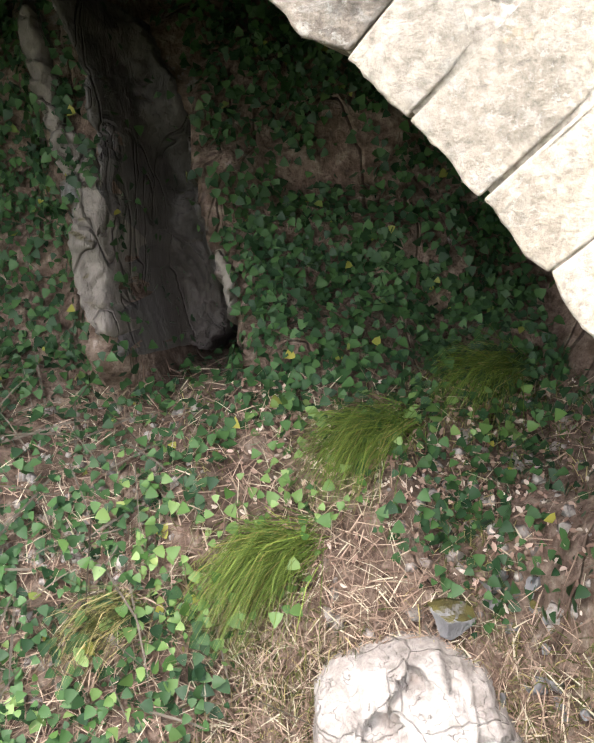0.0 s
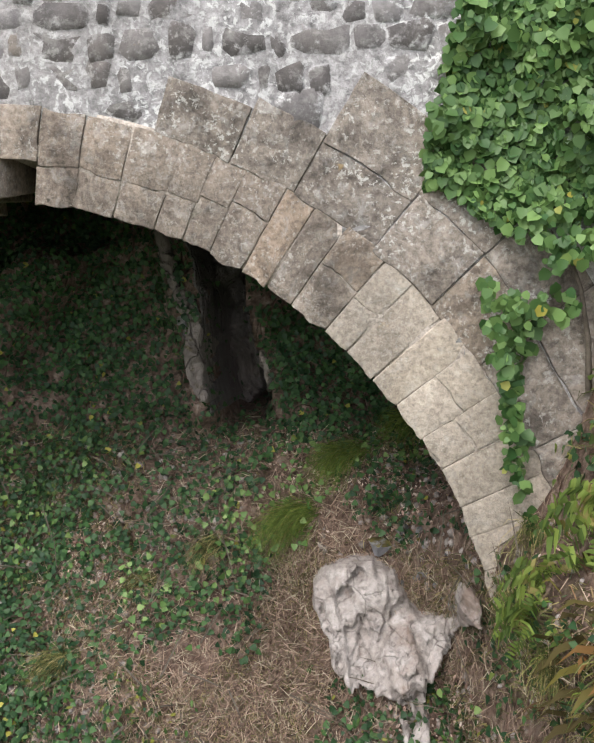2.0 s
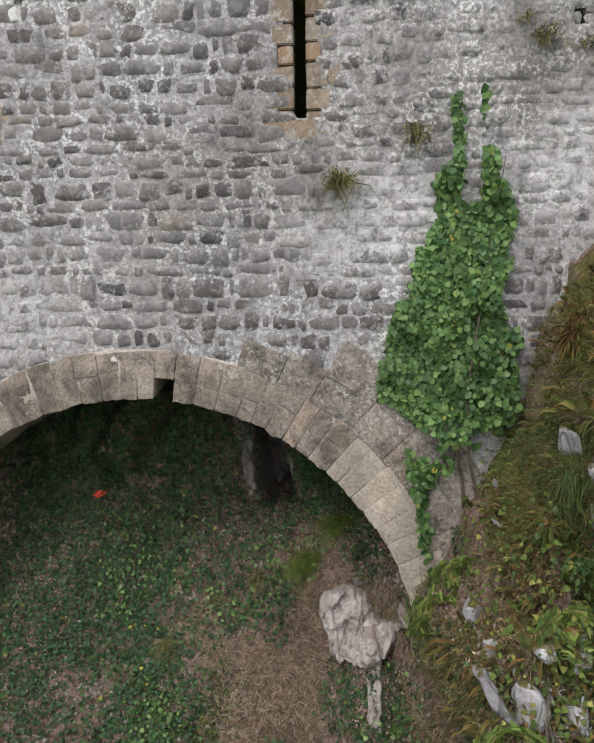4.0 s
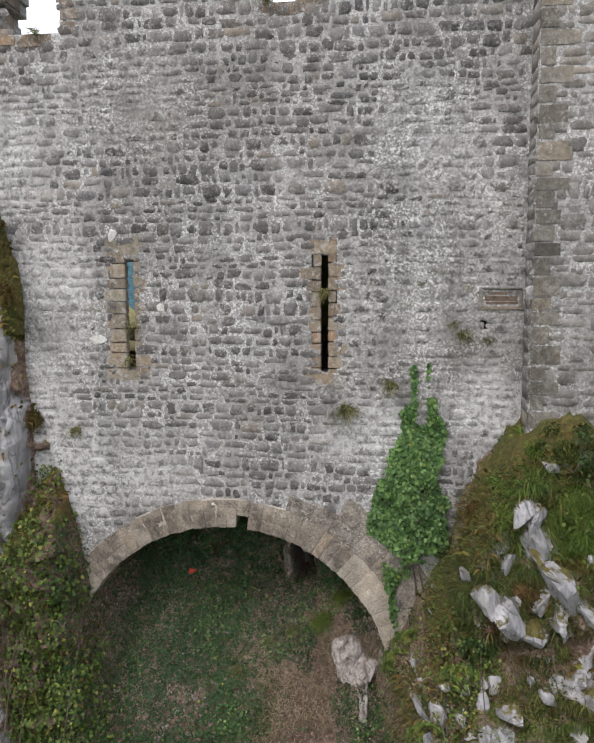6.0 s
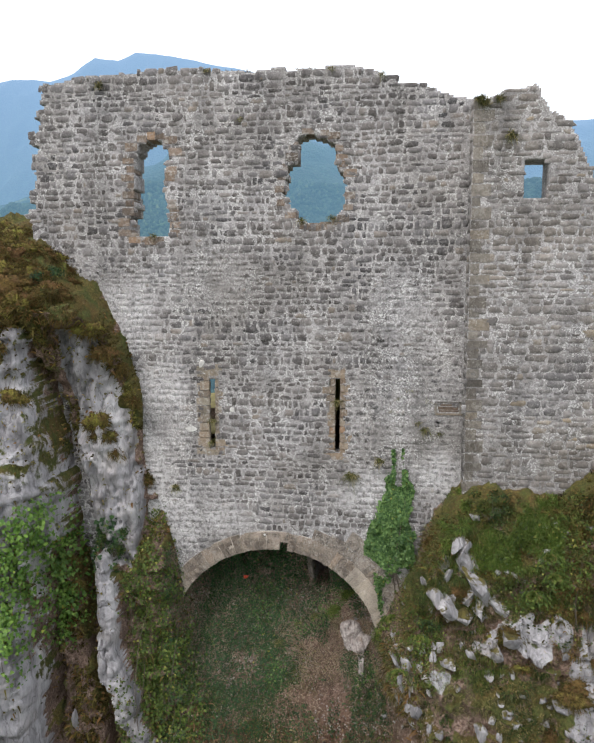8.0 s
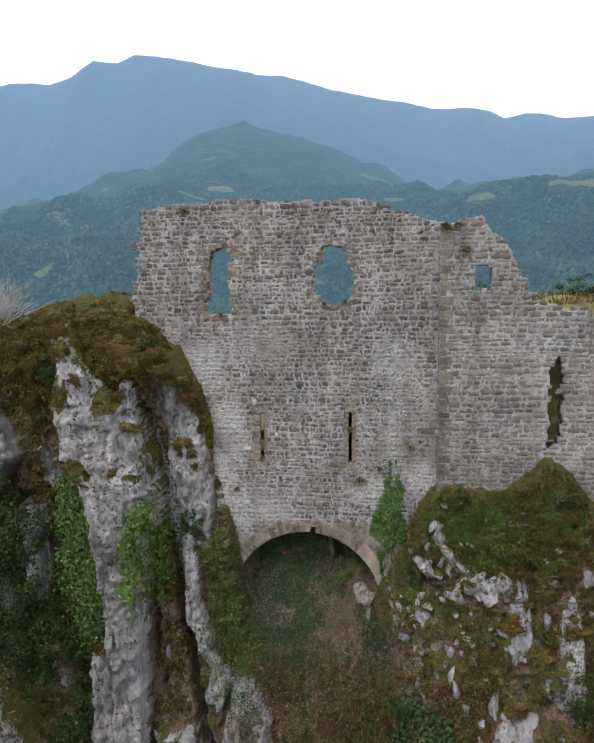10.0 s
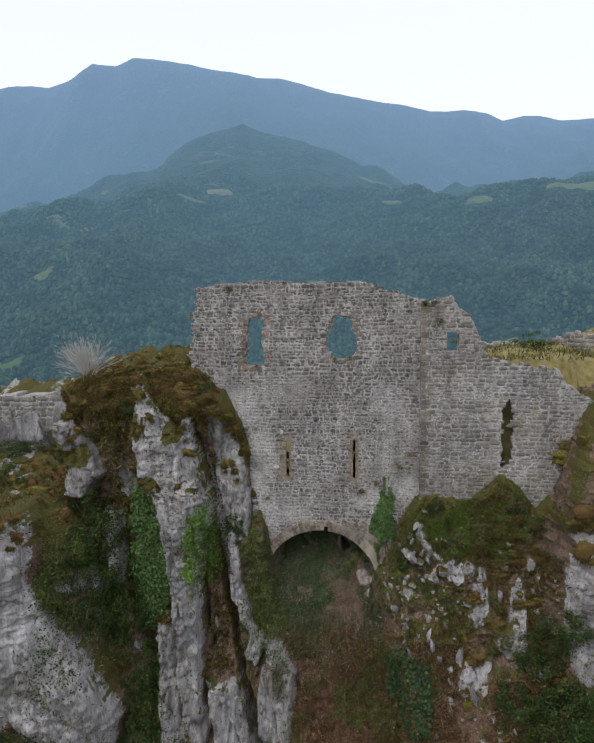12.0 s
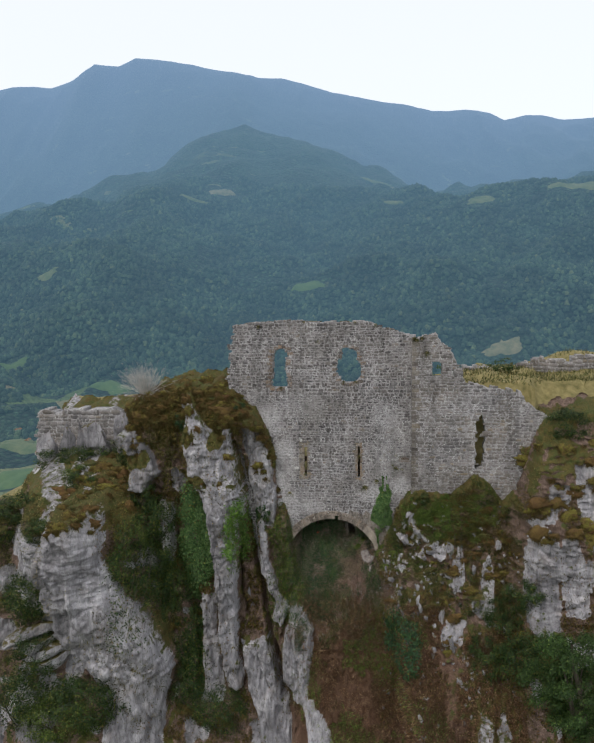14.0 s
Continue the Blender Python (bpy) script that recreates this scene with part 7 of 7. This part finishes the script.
for x, z, sz, tilt in ((2.98, 3.12, (0.16, 0.32, 0.36), (0, 24, 10)), (3.12, 2.75, (0.15, 0.34, 0.42), (8, -28, 0)), (3.4, 2.25, (0.2, 0.38, 0.5), (0, -38, 12)), (3.85, 1.8, (0.2, 0.36, 0.42), (0, -52, 0)), (2.6, 1.92, (0.22, 0.34, 0.38), (0, -36, 15)), (2.85, 1.62, (0.18, 0.3, 0.34), (0, -20, 0)), (3.12, 2.05, (0.16, 0.3, 0.26), (0, 10, 0)), (4.1, 1.25, (0.3, 0.36, 0.2), (0, 14, 0)), (4.35, 1.62, (0.24, 0.3, 0.18), (0, -18, 0)), (3.7, 0.95, (0.14, 0.26, 0.3), (0, -10, 0)), (1.7, 0.55, (0.14, 0.26, 0.26), (0, -15, 0)), (2.15, 0.35, (0.18, 0.28, 0.24), (0, 20, 0)), (2.7, 0.65, (0.2, 0.3, 0.22), (0, -30, 0)), (1.46, 0.85, (0.1, 0.2, 0.16), (0, 10, 0)), (5.1, 0.0, (0.32, 0.32, 0.17), (0, 22, 0))):
    outcrop(x, z, sz, int(x * 40), tilt, 0.36, "rock_slab", "tilted bare limestone slab on the slope")
for i in range(110):
    x, z = (rng.uniform(1.5, 8.6), rng.uniform(-7, 1.6)) if i < 50 else (rng.uniform(1.5, 4.2), rng.uniform(-2.6, 2.2))
    s = rng.uniform(0.06, 0.2)
    outcrop(x, z, (s * rng.uniform(0.4, 0.9), s, s * rng.uniform(0.8, 2.2)), 200 + i, (rng.uniform(-20, 20), rng.uniform(-40, 10), rng.uniform(-30, 30)), 0.42)
for i in range(14):
    x, z = rng.uniform(-13, -4.8), rng.uniform(-5, 4)
    s = rng.uniform(0.12, 0.34)
    outcrop(x, z, (s * 0.7, s, s * rng.uniform(1.0, 2.2)), 300 + i, (rng.uniform(-10, 10), rng.uniform(-15, 15), rng.uniform(0, 360)), 0.6)
for i in range(4):
    outcrop(-18.7 + 0.35 * i, -3.5 - 0.55 * i, (2.0, 0.9, 0.46), 500 + i, (0, -27, 3 * i), 0.3, "rock_slab", "tilted layered limestone slab beside the buttress")
for x, z, s in ((4.6, -1.9, 0.36), (3.5, -1.5, 0.3), (6.5, 0.3, 0.3), (5.1, -3.0, 0.35), (4.1, -3.4, 0.3)):
    outcrop(x, z, (s * 0.5, s, s * 1.4), int(900 + x * 10), (0, rng.uniform(-20, 20), 0), 0.4)

# a scrap of red plastic
bm = bmesh.new()
bmesh.ops.create_icosphere(bm, subdivisions=3, radius=0.07)
for v in bm.verts:
    v.co *= 1 + 0.55 * noise.noise(v.co * 30)
    v.co.z *= 0.6
ob = new("plastic_scrap", bm_mesh("plastic_scrap", bm, RED))
ob.location = on_hill(-2.61, 1.06, 0.05)
tagged(ob, "crumpled orange-red plastic scrap lying on the ivy", "litter")


# farmhouses in the valley
PLASTER = plain_material("pale_plaster", (0.34, 0.32, 0.29), (0.44, 0.42, 0.38), 1.0)
TILES = plain_material("clay_tiles", (0.16, 0.10, 0.075), (0.24, 0.16, 0.12), 1.0)


def house(x, y, turn, w, d, h):
    z = float(far_height(np.array([x]), np.array([y]))[0]) - 0.5
    ob = tagged(new("house"), "pale farmhouse with a tiled roof in the valley", "house", group="valley farmhouses")
    ob.matrix_world = pose(x, y, z, 0, 0, turn)
    bm = bmesh.new()
    bmesh.ops.create_cube(bm, size=1, matrix=Matrix.Translation((0, 0, h / 2)) @ Matrix.Diagonal((w, d, h, 1)))
    part("wall", bm_mesh("wall", bm, PLASTER), ob)
    v = [(sx * (w / 2 + 0.4), sy * (d / 2 + 0.4), h) for sx in (-1, 1) for sy in (-1, 1)] + [(-w / 2 - 0.4, 0, h + d * 0.32), (w / 2 + 0.4, 0, h + d * 0.32)]
    bm = bmesh.new()
    vs = [bm.verts.new(p) for p in v]
    for f in ((0, 2, 5, 4), (1, 4, 5, 3), (0, 4, 1), (2, 3, 5), (0, 1, 3, 2)):
        bm.faces.new([vs[i] for i in f])
    part("roof", bm_mesh("roof", bm, TILES), ob)


for i in range(16):
    y = rng.uniform(700, 1080)
    house(-y * rng.uniform(0.475, 0.56), y, rng.uniform(0, 180), rng.uniform(8, 14), rng.uniform(7, 9), rng.uniform(4, 6))

# clearings in the woods
def field_material(name, c1, c2):
    m, n, l, b = material(name, 1.0)
    vec = coords(n, l)
    sep = n.new("ShaderNodeSeparateXYZ")
    l.new(vec, sep.inputs[0])
    haze_glow(n, l, b, ramp(n, l, noise_tex(n, l, vec, 0.05, 6, 0.7), [(0.35, c1), (0.65, c2)]), sep.outputs[1])
    return m


FIELD_PALE = field_material("mown_meadow", (0.07, 0.105, 0.042), (0.15, 0.165, 0.075))
FIELD_DRY = field_material("dry_meadow", (0.09, 0.105, 0.055), (0.22, 0.20, 0.12))
FIELD_GREEN = field_material("green_meadow", (0.055, 0.10, 0.034), (0.09, 0.14, 0.045))


def meadow(x, y, half_x, half_y, mat, label, turn=0.0, seed=0):
    """A clearing draped over the slope, with an uneven edge."""
    q = np.linspace(0, 2 * np.pi, 40, endpoint=False)
    edge = 1 + 0.55 * fbm(np.cos(q) * 1.6 + seed, np.sin(q) * 1.6, 0.5, 4, 211)
    V = []
    for r in (0.0, 0.35, 0.7, 1.0):
        ex, ey = r * edge * np.cos(q) * half_x, r * edge * np.sin(q) * half_y
        px, py = x + ex * math.cos(turn) - ey * math.sin(turn), y + ex * math.sin(turn) + ey * math.cos(turn)
        V.append(np.stack([px, py, far_height(px, py) + np.where(r < 1, 5.0, 0.0)], 1))
    F = [(r * 40 + k, r * 40 + (k + 1) % 40, (r + 1) * 40 + (k + 1) % 40, (r + 1) * 40 + k) for r in range(3) for k in range(40)]
    me = mesh_of("meadow", np.concatenate(V), F, mat, True)
    tagged(new("meadow", me), label, "meadow", group="clearings in the woods", kind="structure")


CLEARINGS = (
    (-176, 1785, 46, 30, FIELD_GREEN, "pale green clearing in the dark woods"),
    (-852, 1744, 34, 22, FIELD_PALE, "small mown clearing in the woods"),
    (240, 1425, 42, 46, FIELD_DRY, "dry tan field at the edge of the woods"),
    (-530, 2394, 44, 50, FIELD_DRY, "pale mown meadow on the middle hill"),
    (-610, 2290, 50, 24, FIELD_PALE, "thin mown strip between woods"),
    (60, 2700, 110, 40, FIELD_DRY, "bare dry scarp on the shoulder of the hill"),
    (-20, 2760, 60, 30, FIELD_PALE, "pale grassy shoulder of the hill"),
    (278, 2084, 44, 50, FIELD_PALE, "pale green meadow below the ridge"),
    (41, 2291, 46, 22, FIELD_PALE, "thin mown strip between woods"),
    (540, 2080, 80, 60, FIELD_PALE, "rough grassy slope on the ridge"),
    (-506, 1269, 40, 60, FIELD_GREEN, "green meadow behind the crag"),
    (-755, 1362, 30, 26, FIELD_GREEN, "small green meadow in the valley"),
    (-470, 830, 42, 46, FIELD_GREEN, "green field with hedges in the valley"),
    (-560, 1005, 40, 34, FIELD_PALE, "mown field in the valley"),
    (-430, 735, 44, 34, FIELD_PALE, "mown field near the farmhouses"),
)
for x, y, hx, hy, mat, label in CLEARINGS:
    meadow(x, y, hx * 0.9, hy * (0.4 if y > 1100 else 0.8), mat, label, 0.1 * math.sin(x), x * 0.013)


def crown_material():
    m, n, l, b = material("woodland_crown", 0.9)
    vec = coords(n, l)
    sep = n.new("ShaderNodeSeparateXYZ")
    l.new(vec, sep.inputs[0])
    r = n.new("ShaderNodeNewGeometry").outputs["Random Per Island"]
    col = ramp(n, l, r, [(0.0, (0.011, 0.025, 0.019)), (0.6, (0.025, 0.050, 0.032)), (0.93, (0.043, 0.074, 0.038)), (1.0, (0.070, 0.094, 0.045))])
    stand = noise_tex(n, l, vec, 0.008, 5, 0.65)
    col = mix(n, l, 0.8, col, ramp(n, l, stand, [(0.36, grey(0.5)), (0.62, grey(1.45))]), 'MULTIPLY')
    leafage = noise_tex(n, l, vec, 0.45, 4, 0.7)
    col = mix(n, l, 0.8, col, ramp(n, l, leafage, [(0.34, grey(0.35)), (0.62, grey(1.5))]), 'MULTIPLY')
    haze_glow(n, l, b, col, sep.outputs[1])
    return m


def forest(count, rng):
    """Rounded, uneven tree crowns over the wooded slopes."""
    y = 1000 + 1500 * rng.random(count) ** 0.8
    x = y * rng.uniform(-0.60, 0.36, count)
    keep = fbm(x / 140, y / 140, 0.4, 3, 301) > -0.55
    keep &= (y > 1250) | (fbm(x / 70, y / 70, 0.4, 3, 303) > 0.15)
    for cx, cy, hx, hy, _, _ in CLEARINGS:
        keep &= ((x - cx) / (hx * 1.15)) ** 2 + ((y - cy) / (hy * 0.75 + 6)) ** 2 > 1
    x, y = x[keep], y[keep]
    k = len(x)
    dome = [(0, 0, 1.0)]
    for up, out, turn in ((0.55, 0.8, 0.0), (-0.25, 1.0, 0.6)):
        dome += [(out * math.cos(q + turn), out * math.sin(q + turn), up) for q in np.arange(5) * 2 * math.pi / 5]
    F = [(0, 1 + i, 1 + (i + 1) % 5) for i in range(5)]
    for i in range(5):
        a, b, c, d = 1 + i, 1 + (i + 1) % 5, 6 + i, 6 + (i + 1) % 5
        F += [(a, c, b), (b, c, d)]
    size = rng.uniform(3.6, 6.8, k)
    tall = size * rng.uniform(0.9, 1.5, k)
    d = np.array(dome)[None] * (1 + rng.uniform(-0.25, 0.25, (k, 11, 1)))
    base = far_height(x, y) + 0.35 * size
    V = np.stack([x[:, None] + d[..., 0] * size[:, None], y[:, None] + d[..., 1] * size[:, None], base[:, None] + d[..., 2] * tall[:, None]], -1)
    F = np.array(F)[None] + (np.arange(k) * 11)[:, None, None]
    stuff("woodland", mesh_of("woodland", V.reshape(-1, 3), F.reshape(-1, 3), crown_material(), True), "dark green broad-leaved woods covering the far slopes", "woods")


forest(46000, rng)
